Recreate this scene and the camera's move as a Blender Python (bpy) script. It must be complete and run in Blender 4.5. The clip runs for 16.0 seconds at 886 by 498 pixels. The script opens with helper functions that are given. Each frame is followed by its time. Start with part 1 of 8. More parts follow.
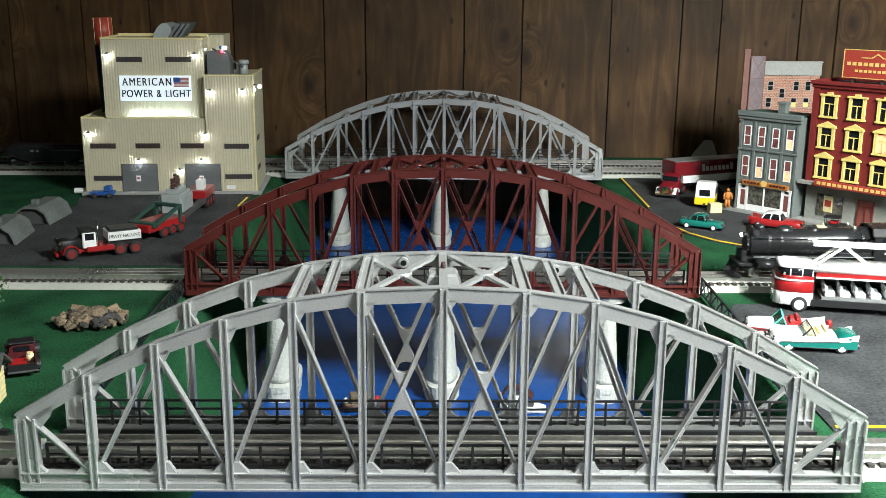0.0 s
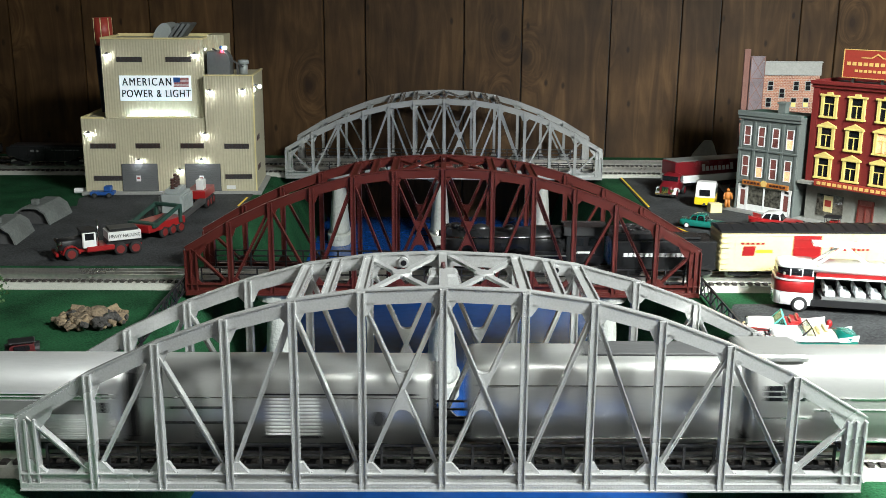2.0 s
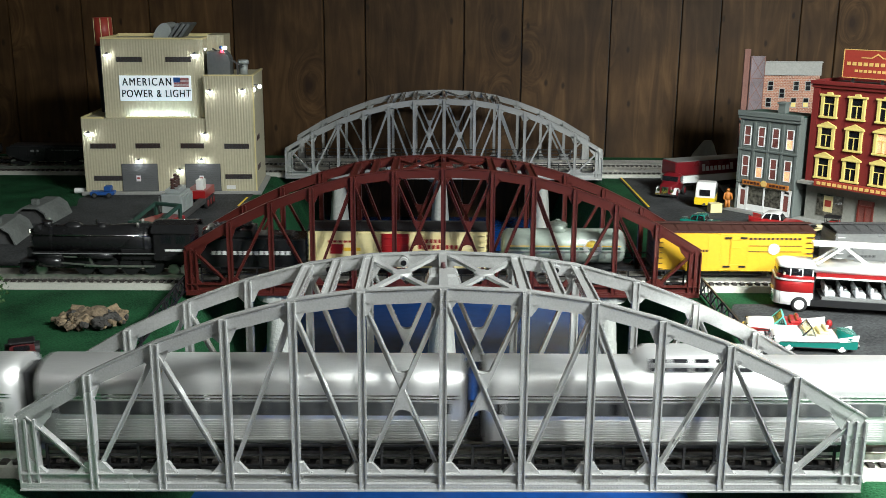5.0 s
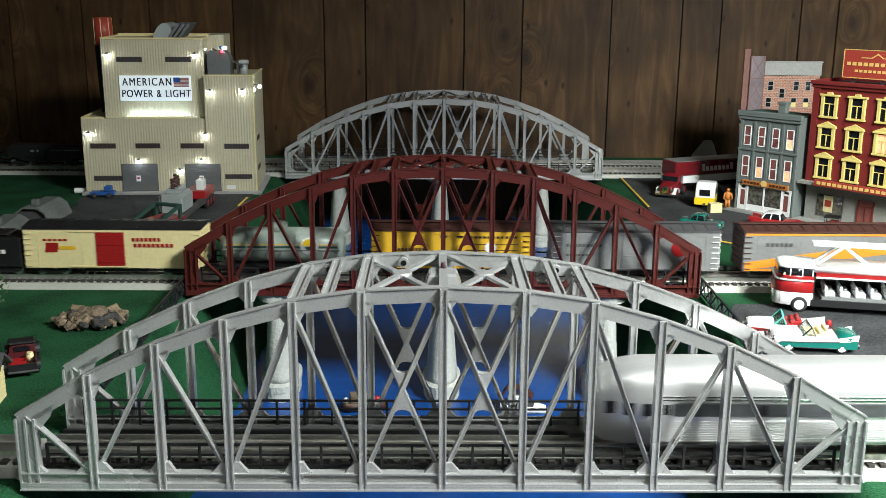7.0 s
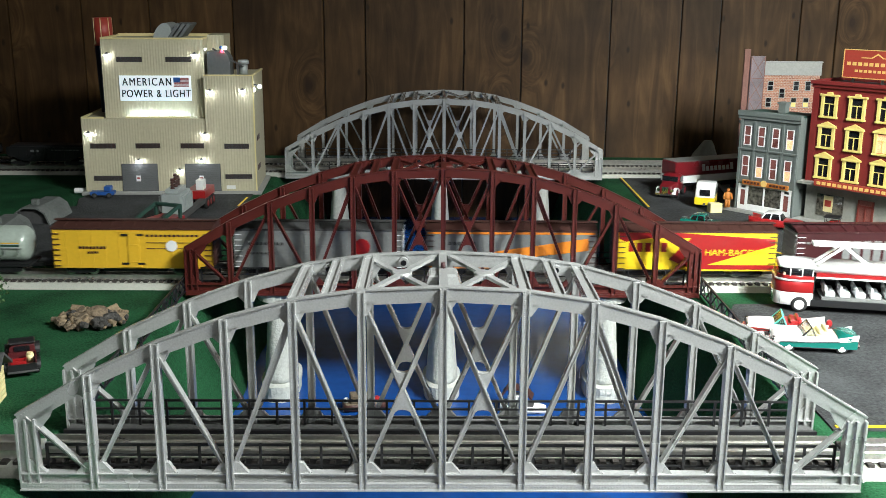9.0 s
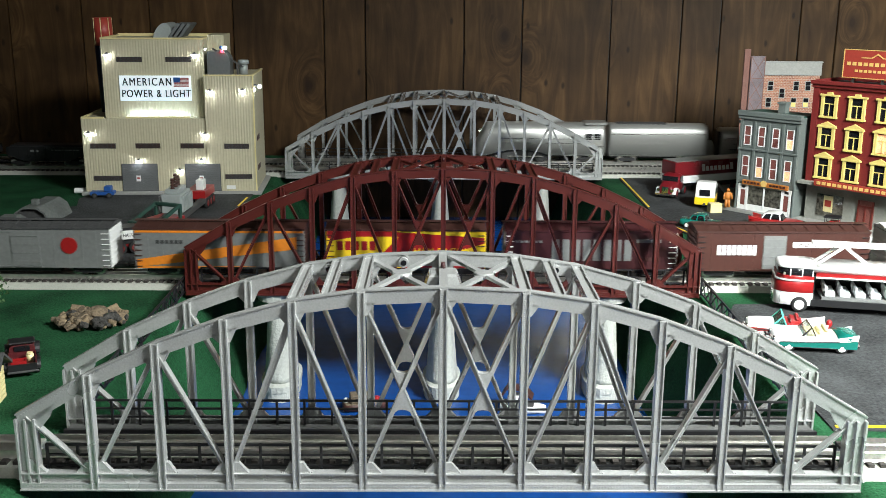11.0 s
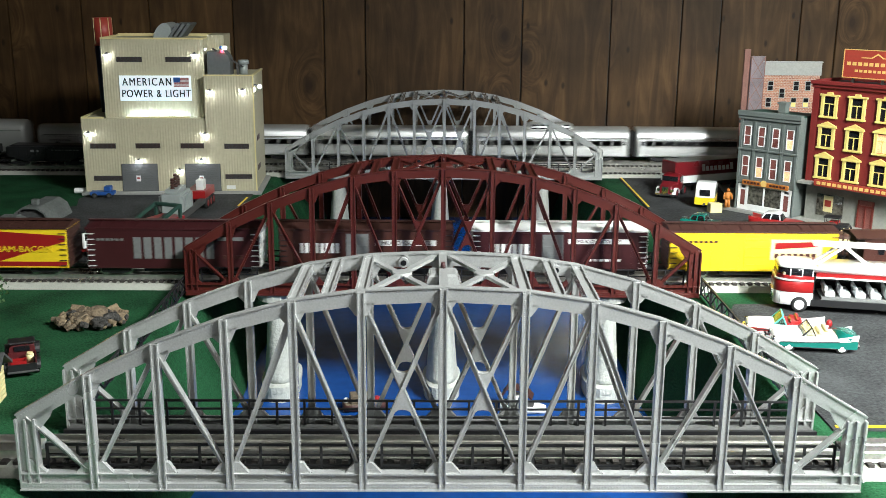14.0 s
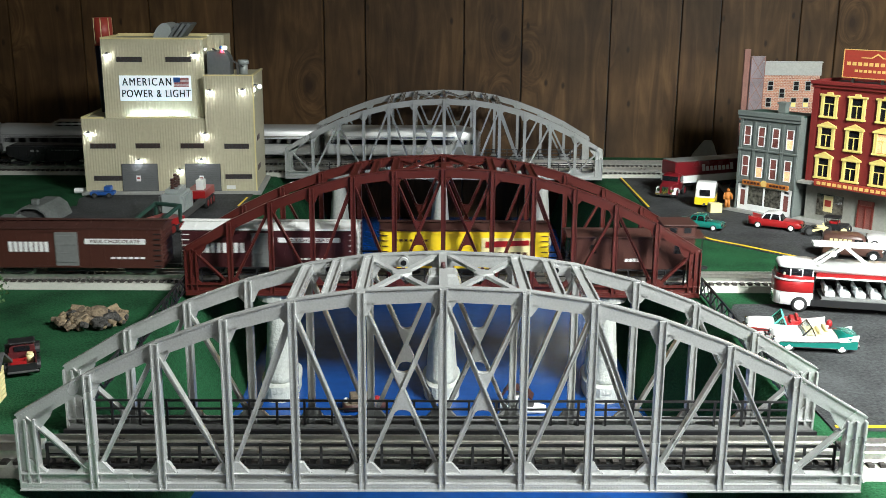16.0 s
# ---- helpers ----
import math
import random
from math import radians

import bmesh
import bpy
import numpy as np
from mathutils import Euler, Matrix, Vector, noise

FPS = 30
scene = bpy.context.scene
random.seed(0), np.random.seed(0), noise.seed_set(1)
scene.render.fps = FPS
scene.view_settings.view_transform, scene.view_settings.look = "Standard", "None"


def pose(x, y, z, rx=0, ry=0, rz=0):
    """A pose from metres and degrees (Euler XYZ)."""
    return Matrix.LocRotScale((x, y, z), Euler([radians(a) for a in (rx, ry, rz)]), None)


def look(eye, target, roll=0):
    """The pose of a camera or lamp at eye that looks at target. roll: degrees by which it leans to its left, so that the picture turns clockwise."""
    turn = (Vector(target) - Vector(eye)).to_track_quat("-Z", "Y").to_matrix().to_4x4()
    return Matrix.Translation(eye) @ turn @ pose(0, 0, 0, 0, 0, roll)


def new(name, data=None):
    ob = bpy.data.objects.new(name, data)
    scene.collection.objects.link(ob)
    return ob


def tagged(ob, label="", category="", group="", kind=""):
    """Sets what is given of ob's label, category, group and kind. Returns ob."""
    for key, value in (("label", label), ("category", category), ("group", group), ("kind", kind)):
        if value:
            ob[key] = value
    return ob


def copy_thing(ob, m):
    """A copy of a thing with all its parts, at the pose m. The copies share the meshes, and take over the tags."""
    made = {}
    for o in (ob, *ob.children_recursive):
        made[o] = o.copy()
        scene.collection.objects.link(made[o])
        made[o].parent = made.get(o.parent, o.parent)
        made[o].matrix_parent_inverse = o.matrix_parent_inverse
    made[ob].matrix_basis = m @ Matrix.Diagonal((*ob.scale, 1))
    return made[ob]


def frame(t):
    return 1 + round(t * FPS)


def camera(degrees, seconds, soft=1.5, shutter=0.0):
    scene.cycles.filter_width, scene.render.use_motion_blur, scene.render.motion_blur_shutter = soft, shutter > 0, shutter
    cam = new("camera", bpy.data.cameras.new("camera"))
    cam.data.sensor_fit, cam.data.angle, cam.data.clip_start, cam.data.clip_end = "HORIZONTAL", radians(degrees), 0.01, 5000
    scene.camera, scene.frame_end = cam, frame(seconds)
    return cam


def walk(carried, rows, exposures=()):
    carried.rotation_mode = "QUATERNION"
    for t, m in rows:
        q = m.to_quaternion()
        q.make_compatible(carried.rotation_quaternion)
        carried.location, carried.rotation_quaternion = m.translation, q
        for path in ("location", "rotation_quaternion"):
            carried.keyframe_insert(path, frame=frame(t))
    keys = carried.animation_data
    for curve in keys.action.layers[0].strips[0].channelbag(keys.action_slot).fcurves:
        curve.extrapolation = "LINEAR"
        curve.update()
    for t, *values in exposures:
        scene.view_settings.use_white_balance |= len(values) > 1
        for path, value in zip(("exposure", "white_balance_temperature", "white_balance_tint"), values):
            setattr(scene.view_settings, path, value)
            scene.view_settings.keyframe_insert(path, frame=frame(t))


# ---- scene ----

# ---------- camera ----------
cam = camera(47.469, 16.0, soft=0.85, shutter=0.45)
EYE = (-0.00664, 0.0, 0.41813)
AIM = (0.00760, 1.93724, -0.07877)
VIEW = look(EYE, AIM, 0.401)
walk(cam, [(0.0, VIEW), (16.0, VIEW)], exposures=[(0.0, 0.0), (1.5, -0.03), (3.0, -0.1), (3.6, -0.22), (4.2, -0.27), (6.3, -0.3), (7.0, -0.27), (7.7, -0.14), (9.0, -0.08), (11.5, -0.06), (12.5, 0.0), (14.5, -0.02), (16.0, -0.06)])

# ---------- light ----------
world = bpy.data.worlds.new("room_air")
scene.world = world
world.use_nodes = True
world.node_tree.nodes["Background"].inputs["Color"].default_value = (0.80, 0.84, 0.90, 1)
world.node_tree.nodes["Background"].inputs["Strength"].default_value = 0.01


def ceiling_lamp(x, y, z, size_x, size_y, watts, colour):
    data = bpy.data.lights.new("panel_light", "AREA")
    data.shape, data.size, data.size_y, data.energy, data.color = "RECTANGLE", size_x, size_y, watts, colour
    ob = new("panel_light", data)
    ob.matrix_world = look((x, y, z), (x, y, z - 1))
    return ob


LAMPS = [(1.02, 0.22, 1.195, 0.46, 0.60, 127.0, (0.94, 1.0, 0.98)),
         (0.12, 0.05, 1.195, 0.16, 0.16, 3.5, (0.95, 1.0, 0.95)),
         (-1.5, -0.4, 1.195, 0.30, 0.30, 0.8, (0.95, 1.0, 0.95))]
for row in LAMPS:
    ceiling_lamp(*row)

# track spotlight aimed at the town side of the layout
SPOT, SPOT_AIM = (1.0, -0.30, 1.11), (1.12, 1.26, 0.0)
spot = bpy.data.lights.new("spot_light", "SPOT")
spot.energy, spot.color, spot.spot_size, spot.spot_blend, spot.shadow_soft_size = 165.0, (0.95, 1.0, 0.98), radians(58), 0.6, 0.10
new("spot_light", spot).matrix_world = look(SPOT, SPOT_AIM)

# daylight in the opening of the south window
WIN = (0.62, 2.42, -0.80, 1.10)
day = bpy.data.lights.new("window_light", "AREA")
day.shape, day.size, day.size_y, day.energy, day.color = "RECTANGLE", WIN[1] - WIN[0] - 0.02, WIN[3] - WIN[2] - 0.02, 9.5, (0.92, 0.98, 1.0)
new("window_light", day).matrix_world = look(((WIN[0] + WIN[1]) / 2, -3.02, (WIN[2] + WIN[3]) / 2), ((WIN[0] + WIN[1]) / 2, 0, (WIN[2] + WIN[3]) / 2))


# ---------- materials ----------
def mat(name, colour, rough=0.5, metal=0.0, vary=0.12, scale=60.0, bump=0.0, fine=None, spec=0.5, emit=0.0, coat=0.0, per_piece=0.0):
    m = bpy.data.materials.new(name)
    m.use_nodes = True
    nt = m.node_tree
    b = nt.nodes["Principled BSDF"]
    b.inputs["Roughness"].default_value = rough
    b.inputs["Metallic"].default_value = metal
    b.inputs["Specular IOR Level"].default_value = spec
    b.inputs["Coat Weight"].default_value = coat
    co = nt.nodes.new("ShaderNodeTexCoord")
    n1 = nt.nodes.new("ShaderNodeTexNoise")
    n1.inputs["Scale"].default_value, n1.inputs["Detail"].default_value = scale * 0.15, 4
    n2 = nt.nodes.new("ShaderNodeTexNoise")
    n2.inputs["Scale"].default_value, n2.inputs["Detail"].default_value = (fine or scale * 4), 5
    nt.links.new(co.outputs["Object"], n1.inputs["Vector"])
    nt.links.new(co.outputs["Object"], n2.inputs["Vector"])
    add = nt.nodes.new("ShaderNodeMath")
    add.operation = "ADD"
    nt.links.new(n1.outputs["Fac"], add.inputs[0])
    nt.links.new(n2.outputs["Fac"], add.inputs[1])
    last = add
    if per_piece:
        info = nt.nodes.new("ShaderNodeObjectInfo")
        mul = nt.nodes.new("ShaderNodeMath")
        mul.operation = "MULTIPLY_ADD"
        mul.inputs[1].default_value = per_piece
        nt.links.new(info.outputs["Random"], mul.inputs[0])
        nt.links.new(add.outputs[0], mul.inputs[2])
        last = mul
    ramp = nt.nodes.new("ShaderNodeMapRange")
    ramp.inputs["From Min"].default_value, ramp.inputs["From Max"].default_value = 0.72, 1.28 + per_piece
    ramp.inputs["To Min"].default_value, ramp.inputs["To Max"].default_value = 1 - vary, 1 + vary
    nt.links.new(last.outputs[0], ramp.inputs["Value"])
    mix = nt.nodes.new("ShaderNodeVectorMath")
    mix.operation = "SCALE"
    mix.inputs[0].default_value = colour
    nt.links.new(ramp.outputs[0], mix.inputs["Scale"])
    nt.links.new(mix.outputs[0], b.inputs["Base Color"])
    rr = nt.nodes.new("ShaderNodeMapRange")
    rr.inputs["To Min"].default_value, rr.inputs["To Max"].default_value = max(rough - 0.1, 0.02), min(rough + 0.1, 1)
    nt.links.new(n1.outputs["Fac"], rr.inputs["Value"])
    nt.links.new(rr.outputs[0], b.inputs["Roughness"])
    if bump:
        bp = nt.nodes.new("ShaderNodeBump")
        bp.inputs["Strength"].default_value, bp.inputs["Distance"].default_value = bump, 0.002
        nt.links.new(n2.outputs["Fac"], bp.inputs["Height"])
        nt.links.new(bp.outputs[0], b.inputs["Normal"])
    if emit:
        b.inputs["Emission Color"].default_value = (*colour, 1)
        b.inputs["Emission Strength"].default_value = emit
    return m


def wood_panel():
    """Dark stained pine panelling with upright grain, streaks and knots."""
    m = mat("panelling", (0.06, 0.032, 0.018), 0.58, 0, 0.25, 30, 0.15, spec=0.22)
    nt = m.node_tree
    b = nt.nodes["Principled BSDF"]
    co = nt.nodes.new("ShaderNodeTexCoord")
    info = nt.nodes.new("ShaderNodeObjectInfo")
    shift = nt.nodes.new("ShaderNodeVectorMath")
    shift.operation = "MULTIPLY_ADD"
    shift.inputs[1].default_value = (7, 3, 23)
    nt.links.new(info.outputs["Random"], shift.inputs[0])
    nt.links.new(co.outputs["Object"], shift.inputs[2])
    # knots: sparse cells that bend the grain
    vor = nt.nodes.new("ShaderNodeTexVoronoi")
    vor.voronoi_dimensions, vor.inputs["Scale"].default_value = "2D", 1.0
    kmap = nt.nodes.new("ShaderNodeMapping")
    kmap.inputs["Scale"].default_value, kmap.inputs["Rotation"].default_value = (8.0, 8.0, 5.0), (radians(-90), 0, 0)
    nt.links.new(shift.outputs[0], kmap.inputs["Vector"])
    nt.links.new(kmap.outputs[0], vor.inputs["Vector"])
    knot = nt.nodes.new("ShaderNodeMapRange")
    knot.inputs["From Min"].default_value, knot.inputs["From Max"].default_value = 0.04, 0.19
    knot.inputs["To Min"].default_value, knot.inputs["To Max"].default_value = 1.0, 0.0
    nt.links.new(vor.outputs["Distance"], knot.inputs["Value"])
    kpick = nt.nodes.new("ShaderNodeSeparateColor")
    nt.links.new(vor.outputs["Color"], kpick.inputs[0])
    kfew = nt.nodes.new("ShaderNodeMath")
    kfew.operation, kfew.inputs[1].default_value = "GREATER_THAN", 0.74
    nt.links.new(kpick.outputs[1], kfew.inputs[0])
    kmask = nt.nodes.new("ShaderNodeMath")
    kmask.operation = "MULTIPLY"
    nt.links.new(knot.outputs[0], kmask.inputs[0])
    nt.links.new(kfew.outputs[0], kmask.inputs[1])
    gmap = nt.nodes.new("ShaderNodeMapping")
    gmap.inputs["Scale"].default_value = (26, 26, 3.4)
    nt.links.new(shift.outputs[0], gmap.inputs["Vector"])
    bend = nt.nodes.new("ShaderNodeVectorMath")
    bend.operation = "MULTIPLY_ADD"
    bend.inputs[1].default_value = (2.6, 2.6, 0.6)
    sway = nt.nodes.new("ShaderNodeMapRange")
    sway.interpolation_type = "SMOOTHSTEP"
    sway.inputs["From Min"].default_value, sway.inputs["From Max"].default_value = 0.0, 0.55
    sway.inputs["To Min"].default_value, sway.inputs["To Max"].default_value = 1.0, 0.0
    nt.links.new(vor.outputs["Distance"], sway.inputs["Value"])
    sway_few = nt.nodes.new("ShaderNodeMath")
    sway_few.operation = "MULTIPLY"
    nt.links.new(sway.outputs[0], sway_few.inputs[0])
    nt.links.new(kfew.outputs[0], sway_few.inputs[1])
    nt.links.new(sway_few.outputs[0], bend.inputs[0])
    nt.links.new(gmap.outputs[0], bend.inputs[2])
    grain = nt.nodes.new("ShaderNodeTexNoise")
    grain.inputs["Scale"].default_value, grain.inputs["Detail"].default_value = 1.1, 8
    grain.inputs["Roughness"].default_value = 0.56
    grain.inputs["Distortion"].default_value = 1.5
    nt.links.new(bend.outputs[0], grain.inputs["Vector"])
    big = nt.nodes.new("ShaderNodeTexNoise")
    big.inputs["Scale"].default_value, big.inputs["Detail"].default_value = 5.0, 4
    nt.links.new(shift.outputs[0], big.inputs["Vector"])
    ramp = nt.nodes.new("ShaderNodeValToRGB")
    e = ramp.color_ramp.elements
    e[0].position, e[0].color = 0.26, (0.036, 0.0175, 0.0080, 1)
    e[1].position, e[1].color = 0.76, (0.122, 0.066, 0.026, 1)
    e.new(0.52).color = (0.074, 0.0390, 0.0150, 1)
    nt.links.new(grain.outputs["Fac"], ramp.inputs["Fac"])
    tone = nt.nodes.new("ShaderNodeMapRange")
    tone.inputs["From Min"].default_value, tone.inputs["From Max"].default_value = 0.3, 0.75
    tone.inputs["To Min"].default_value, tone.inputs["To Max"].default_value = 0.50, 1.40
    nt.links.new(big.outputs["Fac"], tone.inputs["Value"])
    each = nt.nodes.new("ShaderNodeMapRange")
    each.inputs["To Min"].default_value, each.inputs["To Max"].default_value = 0.90, 1.10
    nt.links.new(info.outputs["Random"], each.inputs["Value"])
    mul = nt.nodes.new("ShaderNodeMath")
    mul.operation = "MULTIPLY"
    nt.links.new(tone.outputs[0], mul.inputs[0])
    nt.links.new(each.outputs[0], mul.inputs[1])
    sc = nt.nodes.new("ShaderNodeVectorMath")
    sc.operation = "SCALE"
    nt.links.new(ramp.outputs[0], sc.inputs[0])
    nt.links.new(mul.outputs[0], sc.inputs["Scale"])
    dark = nt.nodes.new("ShaderNodeMix")
    dark.data_type = "RGBA"
    dark.inputs["B"].default_value = (0.018, 0.009, 0.005, 1)
    km = nt.nodes.new("ShaderNodeMath")
    km.operation = "MULTIPLY"
    km.inputs[1].default_value = 0.85
    nt.links.new(kmask.outputs[0], km.inputs[0])
    nt.links.new(km.outputs[0], dark.inputs["Factor"])
    nt.links.new(sc.outputs[0], dark.inputs["A"])
    # small dark dents and worm marks
    dmap = nt.nodes.new("ShaderNodeMapping")
    dmap.inputs["Scale"].default_value, dmap.inputs["Rotation"].default_value = (26, 26, 13), (radians(-90), 0, radians(30))
    dv = nt.nodes.new("ShaderNodeTexVoronoi")
    dv.voronoi_dimensions, dv.inputs["Scale"].default_value = "2D", 1.0
    nt.links.new(shift.outputs[0], dmap.inputs["Vector"])
    nt.links.new(dmap.outputs[0], dv.inputs["Vector"])
    pick = nt.nodes.new("ShaderNodeSeparateColor")
    nt.links.new(dv.outputs["Color"], pick.inputs[0])
    few = nt.nodes.new("ShaderNodeMath")
    few.operation, few.inputs[1].default_value = "GREATER_THAN", 0.86
    nt.links.new(pick.outputs[0], few.inputs[0])
    dent = nt.nodes.new("ShaderNodeMapRange")
    dent.inputs["From Min"].default_value, dent.inputs["From Max"].default_value = 0.06, 0.15
    dent.inputs["To Min"].default_value, dent.inputs["To Max"].default_value = 0.8, 0.0
    nt.links.new(dv.outputs["Distance"], dent.inputs["Value"])
    both_m = nt.nodes.new("ShaderNodeMath")
    both_m.operation = "MULTIPLY"
    nt.links.new(few.outputs[0], both_m.inputs[0])
    nt.links.new(dent.outputs[0], both_m.inputs[1])
    dk = nt.nodes.new("ShaderNodeMix")
    dk.data_type = "RGBA"
    dk.inputs["B"].default_value = (0.012, 0.007, 0.004, 1)
    nt.links.new(both_m.outputs[0], dk.inputs["Factor"])
    nt.links.new(dark.outputs["Result"], dk.inputs["A"])
    nt.links.new(dk.outputs["Result"], b.inputs["Base Color"])
    return m


def corrugated(name, colour):
    """Ribbed metal siding: upright ribs as bump."""
    m = mat(name, colour, 0.45, 0, 0.07, 40)
    nt = m.node_tree
    b = nt.nodes["Principled BSDF"]
    co = nt.nodes.new("ShaderNodeTexCoord")
    wv = nt.nodes.new("ShaderNodeTexWave")
    wv.inputs["Scale"].default_value = 112
    wv.inputs["Distortion"].default_value = 0
    wv.bands_direction = "DIAGONAL"
    mp = nt.nodes.new("ShaderNodeMapping")
    mp.inputs["Scale"].default_value = (1, 1, 0)
    nt.links.new(co.outputs["Object"], mp.inputs["Vector"])
    nt.links.new(mp.outputs[0], wv.inputs["Vector"])
    bp = nt.nodes.new("ShaderNodeBump")
    bp.inputs["Strength"].default_value, bp.inputs["Distance"].default_value = 0.5, 0.0012
    nt.links.new(wv.outputs["Fac"], bp.inputs["Height"])
    nt.links.new(bp.outputs[0], b.inputs["Normal"])
    return m


def brick_paint(name, c1, c2, mortar, sc):
    m = mat(name, c1, 0.8, 0, 0.1, 60)
    nt = m.node_tree
    b = nt.nodes["Principled BSDF"]
    co = nt.nodes.new("ShaderNodeTexCoord")
    mp = nt.nodes.new("ShaderNodeMapping")
    mp.inputs["Rotation"].default_value = (radians(90), 0, 0)
    br = nt.nodes.new("ShaderNodeTexBrick")
    br.inputs["Color1"].default_value, br.inputs["Color2"].default_value = (*c1, 1), (*c2, 1)
    br.inputs["Mortar"].default_value = (*mortar, 1)
    br.inputs["Scale"].default_value = sc
    nt.links.new(co.outputs["Object"], mp.inputs["Vector"])
    nt.links.new(mp.outputs[0], br.inputs["Vector"])
    nt.links.new(br.outputs["Color"], b.inputs["Base Color"])
    return m


PANEL = wood_panel()
GRASS = mat("grass_mat", (0.014, 0.066, 0.027), 0.95, 0, 0.55, 90, 0.9, 330, 0.1)
ASPHALT = mat("asphalt", (0.040, 0.042, 0.043), 0.9, 0, 0.6, 80, 0.9, 300, 0.25)
PAVING = mat("paving", (0.30, 0.30, 0.28), 0.8, 0, 0.12, 60, 0.2)
ROADBED = mat("roadbed", (0.42, 0.42, 0.37), 0.85, 0, 0.15, 60, 0.4, 700)
RIVER = mat("river_paint", (0.008, 0.060, 0.25), 0.22, 0, 0.15, 25, 0.03, 60, 0.4)
SILVER = mat("silver_paint", (0.52, 0.525, 0.515), 0.24, 0.50, 0.14, 60, 0.06, 600)
RUST = mat("oxide_red", (0.072, 0.0115, 0.0085), 0.38, 0, 0.12, 60, 0.05, 600)
BLACK = mat("black_plastic", (0.012, 0.012, 0.013), 0.45, 0, 0.2, 60)
DARKGREY = mat("dark_grey", (0.055, 0.055, 0.055), 0.7, 0, 0.25, 80, 0.3)
DECK = mat("glossy_deck", (0.022, 0.022, 0.023), 0.28, 0, 0.3, 80, 0.15, 400)
TIE = mat("tie_brown", (0.035, 0.030, 0.026), 0.8, 0, 0.3, 80, per_piece=0.4)
RAIL = mat("rail_steel", (0.74, 0.72, 0.67), 0.30, 0.9, 0.15, 60)
WALKWAY = mat("walkway_grey", (0.085, 0.085, 0.082), 0.6, 0, 0.25, 80, 0.2)
PIER = mat("pier_grey", (0.20, 0.20, 0.195), 0.45, 0.3, 0.15, 60)
COACHGLASS = mat("coach_window", (0.075, 0.078, 0.08), 0.34, 0, 0.3, 60, spec=0.7)
STONE = mat("pier_stone", (0.46, 0.47, 0.43), 0.85, 0, 0.14, 70, 1.0, 190)
WHITE = mat("white_paint", (0.80, 0.80, 0.78), 0.4, 0, 0.05, 50)
CREAM = mat("cream_paint", (0.74, 0.64, 0.33), 0.4, 0, 0.06, 50)
YELLOW = mat("yellow_paint", (0.72, 0.43, 0.03), 0.4, 0, 0.06, 50)
BRIGHT = mat("bright_yellow", (0.85, 0.60, 0.02), 0.4, 0, 0.06, 50)
RED = mat("red_paint", (0.31, 0.012, 0.013), 0.35, 0, 0.08, 50, coat=0.3)
ORANGE = mat("orange_paint", (0.72, 0.22, 0.02), 0.45, 0, 0.1, 50)
MAROON = mat("maroon_paint", (0.044, 0.0095, 0.011), 0.42, 0, 0.1, 50)
BROWN = mat("boxcar_brown", (0.062, 0.019, 0.013), 0.5, 0, 0.1, 50)
ROOFBROWN = mat("roof_brown", (0.055, 0.021, 0.016), 0.5, 0, 0.15, 50)
CARGREY = mat("car_grey", (0.21, 0.215, 0.21), 0.45, 0.2, 0.12, 50)
TRAIN = mat("train_silver", (0.84, 0.84, 0.83), 0.43, 0.78, 0.08, 40, 0.03, 500)
STREAM = mat("streamliner_grey", (0.46, 0.46, 0.44), 0.36, 0.60, 0.08, 40, 0.03, 500)
LOCO = mat("loco_black", (0.022, 0.022, 0.023), 0.28, 0.3, 0.2, 60)
GLASSDARK = mat("dark_window", (0.010, 0.011, 0.013), 0.08, 0, 0.1, 60, spec=0.7)
CHROME = mat("chrome", (0.70, 0.70, 0.70), 0.15, 1.0, 0.05, 60)
RUBBER = mat("tyre_rubber", (0.015, 0.015, 0.015), 0.8, 0, 0.2, 80)
SIDING = corrugated("cream_siding", (0.53, 0.485, 0.335))
TANKGREEN = mat("tank_pale_green", (0.33, 0.38, 0.33), 0.35, 0.1, 0.12, 50)
TANK = mat("tank_grey", (0.34, 0.37, 0.36), 0.4, 0.1, 0.1, 50)
GREYWALL = mat("grey_facade", (0.125, 0.145, 0.135), 0.7, 0, 0.1, 80, 0.15)
REDWALL = mat("red_facade", (0.17, 0.014, 0.012), 0.65, 0, 0.12, 80, 0.2)
TRIM = mat("cream_trim", (0.72, 0.58, 0.18), 0.5, 0, 0.08, 80)
BRICK = brick_paint("printed_brick", (0.40, 0.18, 0.11), (0.26, 0.11, 0.07), (0.46, 0.38, 0.32), 70)
LITROOM = mat("lit_room", (1.0, 0.50, 0.26), 0.6, 0, 0.7, 160, emit=0.6)
ROOMRED = mat("curtained_room", (0.17, 0.060, 0.050), 0.3, 0, 0.5, 160, emit=0.12)
BULB = mat("bulb_glow", (0.88, 0.95, 1.0), 0.4, emit=42.0)
SIGNLIT = mat("lit_sign_face", (0.80, 0.90, 0.95), 0.4, 0, 0.02, emit=0.45)
REDGLOW = mat("red_glow", (1.0, 0.03, 0.05), 0.4, emit=12.0)
HEADLAMP = mat("headlamp_glow", (1.0, 0.97, 0.85), 0.4, emit=8.0)
BLUE = mat("blue_paint", (0.02, 0.09, 0.32), 0.4, 0, 0.1)
NAVY = mat("navy_stack", (0.012, 0.018, 0.05), 0.5, 0, 0.1)
TEAL = mat("teal_paint", (0.008, 0.15, 0.12), 0.25, 0, 0.06, 50, coat=0.5)
